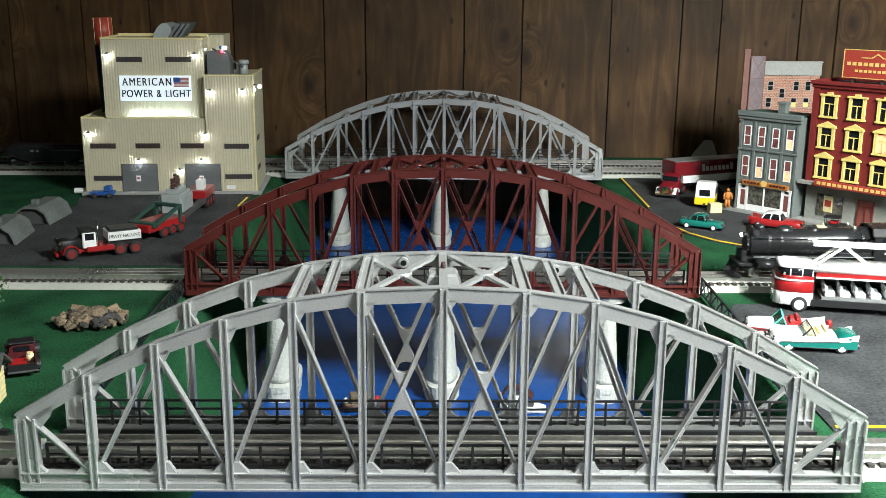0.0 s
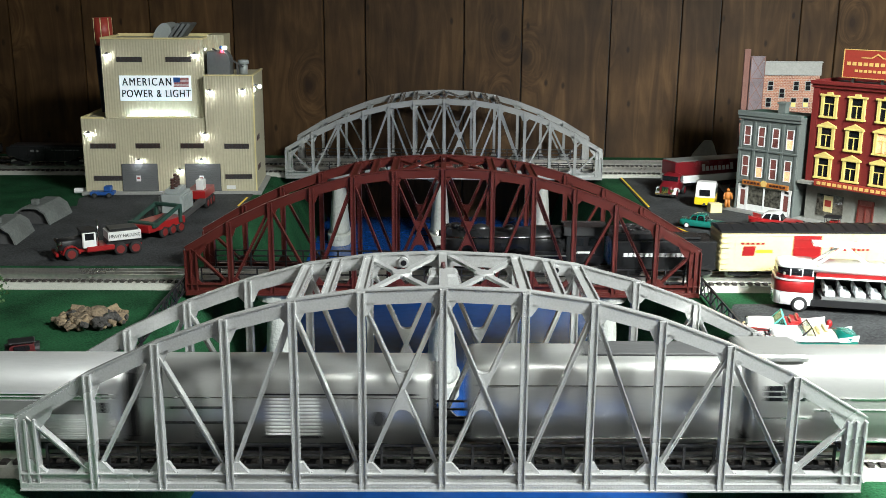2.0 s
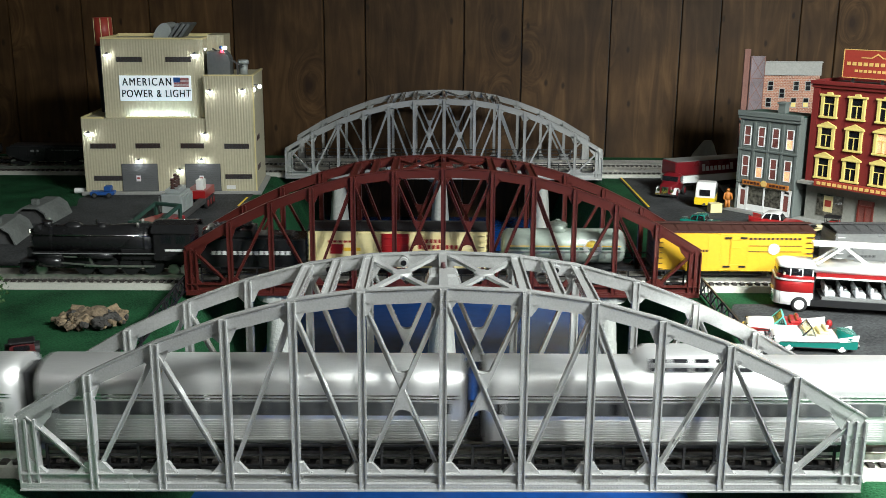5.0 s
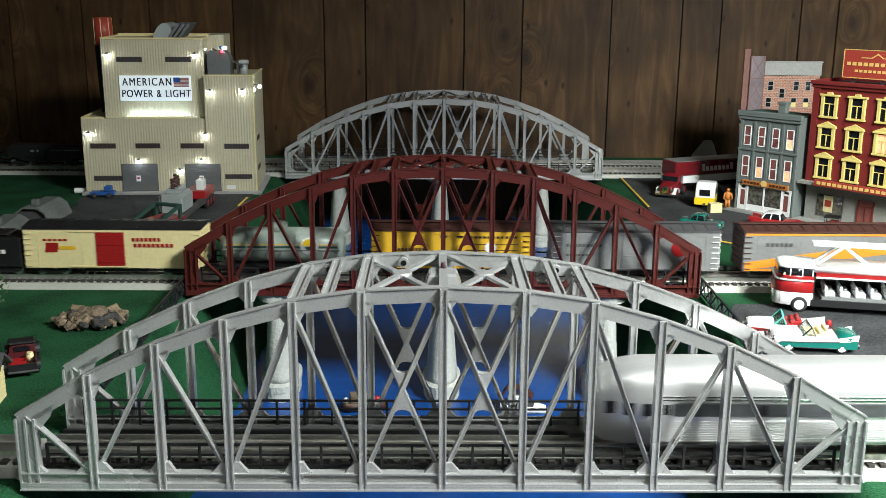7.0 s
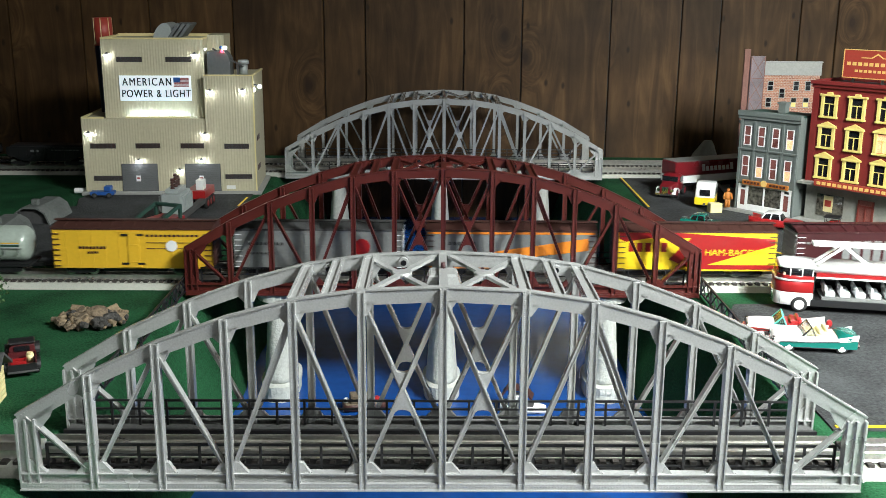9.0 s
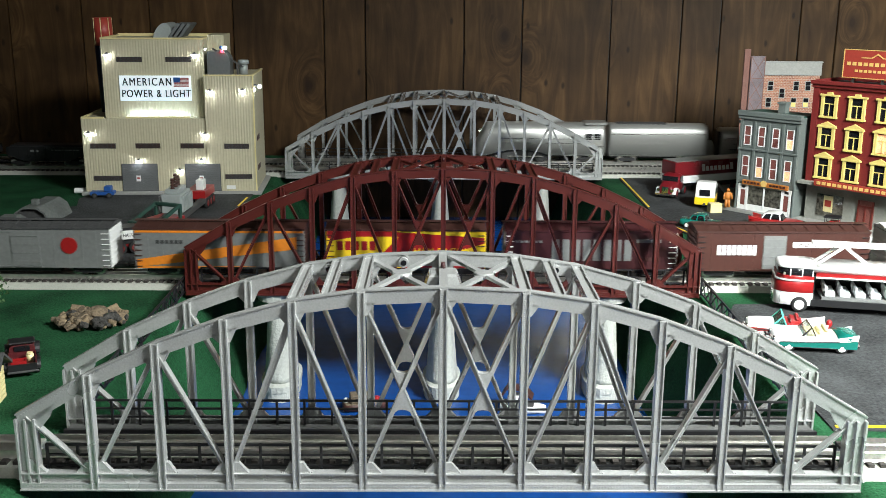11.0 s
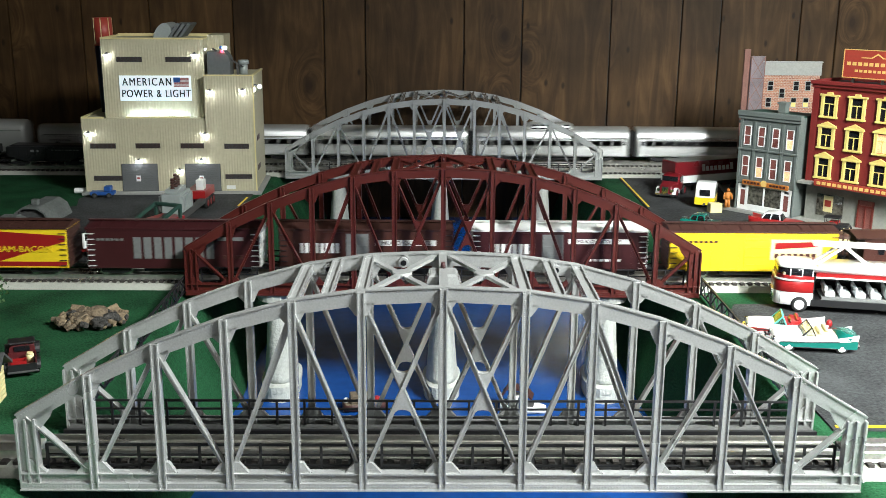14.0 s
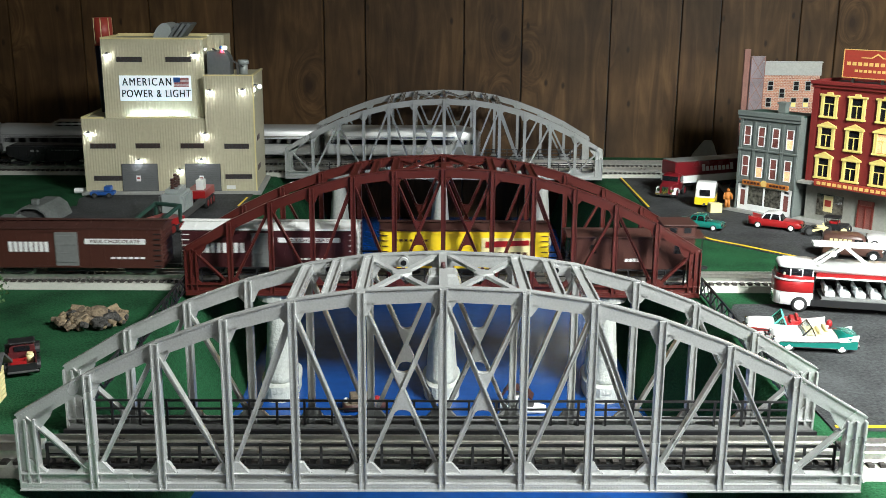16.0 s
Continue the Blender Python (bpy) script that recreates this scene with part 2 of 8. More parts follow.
DKGREEN = mat("dark_green", (0.02, 0.06, 0.045), 0.6, 0, 0.15)
ROCK = mat("rock_stone", (0.14, 0.105, 0.068), 0.9, 0, 0.5, 200, 0.9, 300)
ROCKPALE = mat("rock_pale", (0.19, 0.14, 0.085), 0.9, 0, 0.4, 200, 0.7, 300)
ROCKDARK = mat("rock_dark", (0.045, 0.042, 0.038), 0.9, 0, 0.5, 200, 0.9, 300)
FOLIAGE = mat("foliage", (0.045, 0.10, 0.030), 0.8, 0, 0.4, 200)
PLASTER = mat("ceiling_plaster", (0.32, 0.31, 0.29), 0.9, 0, 0.05, 30)
CARPET = mat("floor_carpet", (0.10, 0.09, 0.08), 0.95, 0, 0.2, 60)
TABLEWOOD = mat("bench_timber", (0.20, 0.13, 0.08), 0.7, 0, 0.2, 40)
LAMPFACE = mat("lamp_diffuser", (1.0, 0.98, 0.95), 0.5, 0, 0.02, emit=6.0)
PINK = mat("signboard_red", (0.36, 0.045, 0.030), 0.5, 0, 0.1)
GOLD = mat("sign_gold", (0.75, 0.50, 0.16), 0.5, 0, 0.1)
SEAT = mat("pale_seat", (0.70, 0.72, 0.74), 0.5, 0, 0.05)


# ---------- mesh helpers ----------
def box(bm, x0, x1, y0, y1, z0, z1):
    v = [bm.verts.new((x, y, z)) for z in (z0, z1) for y in (y0, y1) for x in (x0, x1)]
    for f in ((0, 2, 3, 1), (4, 5, 7, 6), (0, 1, 5, 4), (2, 6, 7, 3), (0, 4, 6, 2), (1, 3, 7, 5)):
        bm.faces.new([v[i] for i in f])
    return v


def beam(bm, p, q, w, h, up=(0, 1, 0)):
    """A bar from p to q; w across, h along the given up direction."""
    p, q, up = Vector(p), Vector(q), Vector(up)
    d = (q - p).normalized()
    s = d.cross(up).normalized() * w / 2
    u = s.cross(d).normalized() * h / 2
    v = [bm.verts.new(c + a * s + b * u) for c in (p, q) for a, b in ((-1, -1), (1, -1), (1, 1), (-1, 1))]
    for f in ((3, 2, 1, 0), (4, 5, 6, 7), (0, 1, 5, 4), (1, 2, 6, 5), (2, 3, 7, 6), (3, 0, 4, 7)):
        bm.faces.new([v[i] for i in f])


def cyl(bm, p, q, r1, r2=None, n=14, cap=True):
    p, q = Vector(p), Vector(q)
    r2 = r1 if r2 is None else r2
    d = (q - p).normalized()
    a = d.orthogonal().normalized()
    b = d.cross(a)
    rings = []
    for c, r in ((p, r1), (q, r2)):
        rings.append([bm.verts.new(c + r * (math.cos(2 * math.pi * i / n) * a + math.sin(2 * math.pi * i / n) * b)) for i in range(n)])
    for i in range(n):
        f = bm.faces.new((rings[0][i], rings[0][(i + 1) % n], rings[1][(i + 1) % n], rings[1][i]))
        f.smooth = True
    if cap:
        bm.faces.new(rings[0][::-1])
        bm.faces.new(rings[1])


def prism(bm, pts, axis, a, b):
    """The outline pts extruded along an axis: x takes (y, z), y takes (x, z), z takes (x, y)."""
    def at(p, c):
        return {"x": (c, p[0], p[1]), "y": (p[0], c, p[1]), "z": (p[0], p[1], c)}[axis]
    lo = [bm.verts.new(at(p, a)) for p in pts]
    hi = [bm.verts.new(at(p, b)) for p in pts]
    n = len(pts)
    for i in range(n):
        bm.faces.new((lo[i], lo[(i + 1) % n], hi[(i + 1) % n], hi[i]))
    bm.faces.new(lo[::-1])
    bm.faces.new(hi)


def arch(bm, x, z, r0, r1, y0, y1, n=9):
    """A half-ring mudguard across y over the point (x, z)."""
    pts = [(x + r1 * math.cos(math.pi * i / n), z + r1 * math.sin(math.pi * i / n)) for i in range(n + 1)]
    pts += [(x + r0 * math.cos(math.pi * i / n), z + r0 * math.sin(math.pi * i / n)) for i in range(n, -1, -1)]
    prism(bm, pts, "y", y0, y1)


def loft(bm, rings, smooth=True, cap=True):
    vs = [[bm.verts.new(p) for p in ring] for ring in rings]
    n = len(rings[0])
    for a, b in zip(vs, vs[1:]):
        for i in range(n):
            f = bm.faces.new((a[i], a[(i + 1) % n], b[(i + 1) % n], b[i]))
            f.smooth = smooth
    if cap:
        bm.faces.new(vs[0][::-1])
        bm.faces.new(vs[-1])


def ball(bm, c, r, squash=(1, 1, 1), n=10, m=6):
    rings = []
    for j in range(1, m):
        a = math.pi * j / m
        rings.append([(c[0] + r * squash[0] * math.sin(a) * math.cos(2 * math.pi * i / n), c[1] + r * squash[1] * math.sin(a) * math.sin(2 * math.pi * i / n), c[2] - r * squash[2] * math.cos(a)) for i in range(n)])
    loft(bm, rings)


def finish(bm, bev=0.0, seg=1):
    if bev:
        bmesh.ops.recalc_face_normals(bm, faces=bm.faces)
        ed = [e for e in bm.edges if len(e.link_faces) == 2 and e.calc_face_angle(0) > 0.5]
        bmesh.ops.bevel(bm, geom=ed, offset=bev, segments=seg, profile=0.5, affect="EDGES", clamp_overlap=True)
    bmesh.ops.recalc_face_normals(bm, faces=bm.faces)
    return bm


def meshed(name, bm, material):
    me = bpy.data.meshes.new(name)
    finish(bm)
    bm.to_mesh(me)
    bm.free()
    for m in (material if isinstance(material, (list, tuple)) else [material]):
        me.materials.append(m)
    return me


def part(name, bm, material, parent=None, label="", m=None):
    ob = new(name, bm if isinstance(bm, bpy.types.Mesh) else meshed(name, bm, material))
    if parent is not None:
        ob.parent = parent
    if m is not None:
        ob.matrix_basis = m
    if label:
        ob["label"] = label
    return ob


def thing(name, label, category, group="", kind="", m=None):
    ob = new(name)
    ob.empty_display_size = 0.02
    tagged(ob, label, category, group, kind)
    if m is not None:
        ob.matrix_basis = m
    return ob


def one(name, material, parent, *boxes, bev=0.0, label=""):
    """A part made of boxes (x0, x1, y0, y1, z0, z1)."""
    bm = bmesh.new()
    for b in boxes:
        box(bm, *b)
    finish(bm, bev)
    return part(name, bm, material, parent, label)


def lettering(name, text, size, material, parent, m, label="", stretch=1.0, bold=0.0, spacing=1.0):
    """Built-in font letters as a thin mesh, reading along local x, standing along local y."""
    cu = bpy.data.curves.new(name, "FONT")
    cu.body, cu.size, cu.extrude, cu.align_x, cu.align_y = text, size, 0.0003, "CENTER", "CENTER"
    cu.resolution_u, cu.space_character = 3, spacing
    tmp = new("tmp_text", cu)
    deps = bpy.context.evaluated_depsgraph_get()
    me = bpy.data.meshes.new_from_object(tmp.evaluated_get(deps))
    bpy.data.objects.remove(tmp)
    if bold:
        bm = bmesh.new()
        bm.from_mesh(me)
        twin = bmesh.ops.duplicate(bm, geom=bm.verts[:] + bm.edges[:] + bm.faces[:])["geom"]
        for v in twin:
            if isinstance(v, bmesh.types.BMVert):
                v.co += Vector((size * bold, 0, 0.00006))
        bm.to_mesh(me)
        bm.free()
    for v in me.vertices:
        v.co.x *= stretch
    me.materials.clear()
    me.materials.append(material)
    ob = part(name, me, material, parent, label, m)
    return ob


# ---------- the room ----------
WALL_Y, FLOOR_Z, CEIL_Z = 2.62, -0.95, 1.25
RX0, RX1, RY0 = -5.2, 5.2, -3.0


def room():
    bm = bmesh.new()
    box(bm, RX0 - 0.1, RX1 + 0.1, RY0 - 0.1, WALL_Y + 0.12, FLOOR_Z - 0.1, FLOOR_Z)
    part("floor", bm, CARPET)
    tagged(bpy.data.objects["floor"], "dark short-pile carpet floor of the layout room", "floor", kind="structure")
    bm = bmesh.new()
    box(bm, RX0 - 0.1, RX1 + 0.1, RY0 - 0.1, WALL_Y + 0.12, CEIL_Z, CEIL_Z + 0.1)
    tagged(part("ceiling", bm, PLASTER), "plain off-white plaster ceiling above the layout", "ceiling", kind="structure")
    for name, b in (("wall_west", (RX0 - 0.1, RX0, RY0, WALL_Y + 0.1)), ("wall_east", (RX1, RX1 + 0.1, RY0, WALL_Y + 0.1))):
        bm = bmesh.new()
        box(bm, *b, FLOOR_Z, CEIL_Z)
        tagged(part(name, bm, PANEL), "dark brown wood-panelled room wall", "wall", kind="structure")
    bm = bmesh.new()
    box(bm, RX0, WIN[0], RY0 - 0.1, RY0, FLOOR_Z, CEIL_Z)
    box(bm, WIN[1], RX1, RY0 - 0.1, RY0, FLOOR_Z, CEIL_Z)
    box(bm, WIN[0], WIN[1], RY0 - 0.1, RY0, WIN[3], CEIL_Z)
    box(bm, WIN[0], WIN[1], RY0 - 0.1, RY0, FLOOR_Z, WIN[2])
    tagged(part("wall_south", bm, PANEL), "dark brown wood-panelled room wall with a tall window", "wall", kind="structure")
    win = tagged(thing("window_1", "tall white-framed glass door to the daylight", "window"), kind="structure")
    one("window_frame", WHITE, win, (WIN[0], WIN[0] + 0.05, RY0 - 0.09, RY0 - 0.05, WIN[2], WIN[3]), (WIN[1] - 0.05, WIN[1], RY0 - 0.09, RY0 - 0.05, WIN[2], WIN[3]),
        (WIN[0] + 0.05, WIN[1] - 0.05, RY0 - 0.09, RY0 - 0.05, WIN[2], WIN[2] + 0.05), (WIN[0] + 0.05, WIN[1] - 0.05, RY0 - 0.09, RY0 - 0.05, WIN[3] - 0.05, WIN[3]))
    one("pane", GLASSDARK, win, (WIN[0] + 0.05, WIN[1] - 0.05, RY0 - 0.075, RY0 - 0.065, WIN[2] + 0.05, WIN[3] - 0.05))
    bm = bmesh.new()
    box(bm, RX0, RX1, WALL_Y + 0.008, WALL_Y + 0.1, FLOOR_Z, CEIL_Z)
    wall = tagged(part("wall_north", bm, BLACK), "dark stained knotty pine panelling behind the layout", "wall", kind="structure")
    seams = [-1.31, -1.09, -0.906, -0.735, -0.524, -0.294, -0.189, 0.062, 0.210, 0.435, 0.615, 0.715, 0.917, 1.012, 1.25, 1.42]
    steps = [0.19, 0.26, 0.15, 0.21, 0.17]
    x, i = seams[0], 0
    while x > RX0 + 0.3:
        x -= steps[i % 5]
        i += 1
        seams.insert(0, x)
    while seams[-1] < RX1 - 0.3:
        seams.append(seams[-1] + steps[i % 5])
        i += 1
    seams[0], seams[-1] = RX0, RX1
    for a, b in zip(seams, seams[1:]):
        bm = bmesh.new()
        w, g = b - a, 0.0024
        prism(bm, [(-w / 2 + 0.001, 0.01), (-w / 2 + 0.001, 0.005), (-w / 2 + g, 0), (w / 2 - g, 0), (w / 2 - 0.001, 0.005), (w / 2 - 0.001, 0.01)], "z", FLOOR_Z, CEIL_Z)
        part("plank", bm, PANEL, wall, m=pose((a + b) / 2, WALL_Y, 0))
    sp = thing("track_spotlight", "white ceiling spotlight aimed at the layout", "spotlight", m=pose(SPOT[0], SPOT[1], CEIL_Z))
    one("mount", WHITE, sp, (-0.03, 0.03, -0.03, 0.03, -0.03, 0.0), (-0.008, 0.008, -0.06, -0.044, -0.16, -0.03), bev=0.002)
    bm = bmesh.new()
    back = Vector(SPOT) - Vector(SPOT_AIM)
    back.normalize()
    at = Vector((0, 0, SPOT[2] - CEIL_Z))
    cyl(bm, at + back * 0.06, at + back * 0.15, 0.055, 0.035, n=20)
    part("housing", bm, WHITE, sp)
    for x, y, z, sx, sy, *_ in LAMPS:
        lamp = thing("ceiling_light", "square flush ceiling light panel with white frame", "ceiling light", "ceiling lights", m=pose(x, y, CEIL_Z))
        one("frame", WHITE, lamp, (-sx / 2 - 0.03, -sx / 2, -sy / 2 - 0.03, sy / 2 + 0.03, -0.04, 0), (sx / 2, sx / 2 + 0.03, -sy / 2 - 0.03, sy / 2 + 0.03, -0.04, 0),
            (-sx / 2, sx / 2, -sy / 2 - 0.03, -sy / 2, -0.04, 0), (-sx / 2, sx / 2, sy / 2, sy / 2 + 0.03, -0.04, 0))
        one("diffuser", LAMPFACE, lamp, (-sx / 2, sx / 2, -sy / 2, sy / 2, -0.03, -0.02), label="glowing white diffuser")


room()

# ---------- the layout table ----------
RIVER_Z = -0.165
FRONT_Y, BACK_Y = 0.60, 2.60
BANK = [(0.375, 0.0), (0.366, -0.004), (0.355, -0.016), (0.335, -0.06), (0.312, -0.115), (0.300, -0.150), (0.290, -0.180)]


def ground():
    """Grass sheet of the table top that bends over both river banks."""
    bm = bmesh.new()
    prof = [(-4.6, 0.0)] + [(-x, z) for x, z in BANK] + BANK[::-1] + [(4.6, 0.0)]
    ys = [FRONT_Y + (BACK_Y - FRONT_Y) * i / 80 for i in range(81)]
    rows = []
    for y in ys:
        row = []
        for i, (x, z) in enumerate(prof):
            w = 0.0 if i in (0, len(prof) - 1) or z == 0 else 0.006
            row.append(bm.verts.new((x + w * (noise.noise((x * 9, y * 9, 0)) + 0.5 * noise.noise((x * 3, y * 25, 4))), y, z)))
        rows.append(row)
    half = len(BANK)
    for a, b in zip(rows, rows[1:]):
        for i in range(len(prof) - 1):
            if i == half:
                continue
            f = bm.faces.new((a[i], a[i + 1], b[i + 1], b[i]))
            f.smooth = 0 < i < len(prof) - 2
    for r in (rows[0], rows[-1]):
        for side in (r[:half + 1], r[half + 1:]):
            lo = [bm.verts.new((v.co.x, v.co.y, -0.20)) for v in (side[0], side[-1])]
            bm.faces.new(side + [lo[1], lo[0]])
    tagged(part("ground", bm, GRASS), "dark green grass mat over the layout table and river banks", "ground", kind="structure")
    bm = bmesh.new()
    box(bm, -0.31, 0.31, FRONT_Y, BACK_Y + 0.015, RIVER_Z - 0.012, RIVER_Z)
    tagged(part("water", bm, RIVER), "glossy deep blue painted river bed", "river", kind="structure")
    bench = tagged(thing("layout_bench", "timber bench frame under the train layout", "bench"), kind="structure")
    one("bench_top", TABLEWOOD, bench, (-4.6, 4.6, FRONT_Y, BACK_Y, -0.24, -0.202))
    for x in (-4.4, -2.2, 2.2, 4.4):
        for y in (FRONT_Y + 0.1, BACK_Y - 0.15):
            one("leg", TABLEWOOD, bench, (x - 0.04, x + 0.04, y - 0.04, y + 0.04, FLOOR_Z, -0.24))


ground()


def slab(name, pts, material, label, z=0.002, cat="road"):
    bm = bmesh.new()
    prism(bm, pts, "z", -0.004, z)
    return tagged(part(name, bm, material), label, cat, kind="structure")


slab("road_yard", [(-1.24, 1.507), (-0.392, 1.512), (-0.390, 2.06), (-0.395, 2.25), (-0.70, 2.25), (-0.735, 2.02), (-0.715, 1.95), (-0.86, 1.83), (-1.24, 1.80)], ASPHALT, "black asphalt yard before the power station")
slab("road_town", [(0.415, 2.29), (0.4135, 1.965), (0.418, 1.815), (0.440, 1.743), (0.470, 1.692), (0.506, 1.656), (0.578, 1.577), (0.655, 1.512), (0.75, 1.490), (1.24, 1.490), (1.24, 2.29)], ASPHALT, "black asphalt town street with a yellow edge line")
slab("road_lot", [(0.386, 0.915), (1.24, 0.915), (1.24, 1.32), (0.46, 1.325), (0.405, 1.325), (0.385, 1.28)], ASPHALT, "grey-black asphalt parking lot beside the river")


def line(name, pts, w=0.0035):
    bm = bmesh.new()
    for p, q in zip(pts, pts[1:]):
        beam(bm, (*p, 0.0024), (*q, 0.0024), w, 0.0016, (0, 0, 1))
    tagged(part(name, bm, BRIGHT), "painted yellow road edge line", "road line", kind="structure")


line("edge_line", [(0.420, 2.29), (0.4185, 1.968)])
line("edge_line", [(0.4225, 1.815), (0.445, 1.745), (0.475, 1.695), (0.511, 1.660), (0.583, 1.582), (0.659, 1.517), (0.752, 1.496), (1.23, 1.496)])
line("edge_line", [(-0.396, 2.04), (-0.398, 1.955)])
line("edge_line", [(0.39, 0.921), (1.23, 0.921)])

# ---------- tracks ----------
RAIL_Z, Y1, Y2, Y3, Y4, XC = 0.018, 0.845, 1.419, 2.330, 2.433, 1.20
RADIUS = (Y4 - Y1) / 2
LAP = 4 * XC + 2 * math.pi * RADIUS


def oval(s):
    """Place and heading on the outer loop, s metres past its front middle."""
    s = s % LAP
    arc = math.pi * RADIUS
    if s < XC:
        return s, Y1, 0.0
    if s < XC + arc:
        a = (s - XC) / RADIUS
        return XC + RADIUS * math.sin(a), Y1 + RADIUS * (1 - math.cos(a)), math.degrees(a)
    if s < 3 * XC + arc:
        return XC - (s - XC - arc), Y4, 180.0
    if s < 3 * XC + 2 * arc:
        a = (s - 3 * XC - arc) / RADIUS
        return -XC - RADIUS * math.sin(a), Y4 - RADIUS * (1 - math.cos(a)), 180 + math.degrees(a)
    return s - LAP, Y1, 360.0


def strip(bm, path, prof):
    rings = []
    for x, y, h in path:
        c, s = math.cos(radians(h)), math.sin(radians(h))
        rings.append([(x - s * o, y + c * o, z) for o, z in prof])
    loft(bm, rings, smooth=False)


def track(name, label, stretches, picks):
    """stretches: paths of (x, y, heading); picks: which ties are pieces of their own."""
    tr = tagged(thing(name, label, "railway track"), kind="structure")
    bm = bmesh.new()
    for path in stretches:
        strip(bm, path, [(-0.036, -0.002), (-0.030, 0.008), (0.030, 0.008), (0.036, -0.002)])
    part("roadbed", bm, ROADBED, tr, "pale grey ballast roadbed")
    for off, nm in ((-0.016, "rail"), (0.0, "centre_rail"), (0.016, "rail")):
        bm = bmesh.new()
        for path in stretches:
            strip(bm, path, [(off - 0.0025, 0.0105), (off - 0.0009, 0.0120), (off - 0.0013, 0.0178), (off + 0.0013, 0.0178), (off + 0.0009, 0.0120), (off + 0.0025, 0.0105)])
        part(nm, bm, RAIL, tr)
    bm = bmesh.new()
    box(bm, -0.0028, 0.0028, -0.025, 0.025, 0.0, 0.0032)
    tie = meshed("tie", bm, TIE)
    rest = bmesh.new()
    n = 0
    for path in stretches:
        gone = 0.0
        for (x0, y0, h0), (x1, y1, h1) in zip(path, path[1:]):
            d = math.hypot(x1 - x0, y1 - y0)
            while gone < d:
                f = gone / d
                x, y, h = x0 + f * (x1 - x0), y0 + f * (y1 - y0), h0 + f * (h1 - h0)
                if picks(x, y) and n < 150:
                    part("tie", tie, TIE, tr, m=pose(x, y, 0.0079, 0, 0, h))
                    n += 1
                else:
                    c, s = math.cos(radians(h)), math.sin(radians(h))
                    beam(rest, (x + s * 0.025, y - c * 0.025, 0.0095), (x - s * 0.025, y + c * 0.025, 0.0095), 0.0056, 0.0032, (0, 0, 1))
                gone += 0.0112
            gone -= d
    tagged(part("far_ties", rest, TIE, tr), kind="stuff")


def run(x0, x1, y, step=0.2):
    n = max(1, int(abs(x1 - x0) / step))
    return [(x0 + (x1 - x0) * i / n, y, 0.0) for i in range(n + 1)]


loop = [oval(0.372 + (LAP - 0.744) * i / 240) for i in range(241)]
track("track_loop", "outer oval of three-rail track on pale roadbed", [loop], lambda x, y: y < 0.9 and abs(x) < 1.1)
track("track_middle", "middle line of three-rail track on pale roadbed", [run(-4.4, -0.362, Y2), run(0.370, 4.4, Y2)], lambda x, y: abs(x) < 1.2)
track("track_back", "back line of three-rail track by the panelled wall", [run(-3.0, -0.352, Y3), run(0.376, 3.0, Y3)], lambda x, y: False)


# ---------- bridges ----------
NODES = [-0.3535, -0.298, -0.240, -0.182, -0.125, -0.068, 0.0, 0.068, 0.125, 0.182, 0.240, 0.298, 0.3535]
TOPS = [0.0690, 0.1070, 0.1345, 0.1560, 0.1715, 0.1800, 0.1830, 0.1800, 0.1715, 0.1560, 0.1345, 0.1070, 0.0690]


def rivet(bm, x, y, z, r=0.0009):
    v = [bm.verts.new((x + r * a, y, z + r * b)) for a, b in ((-1, -1), (1, -1), (1, 1), (-1, 1))]
    t = bm.verts.new((x, y - 0.55 * r, z))
    for i in range(4):
        bm.faces.new((v[i], v[(i + 1) % 4], t))


tie_bm = bmesh.new()
box(tie_bm, -0.0028, 0.0028, -0.026, 0.026, 0.0, 0.0036)
DECK_TIE = meshed("tie", tie_bm, TIE)


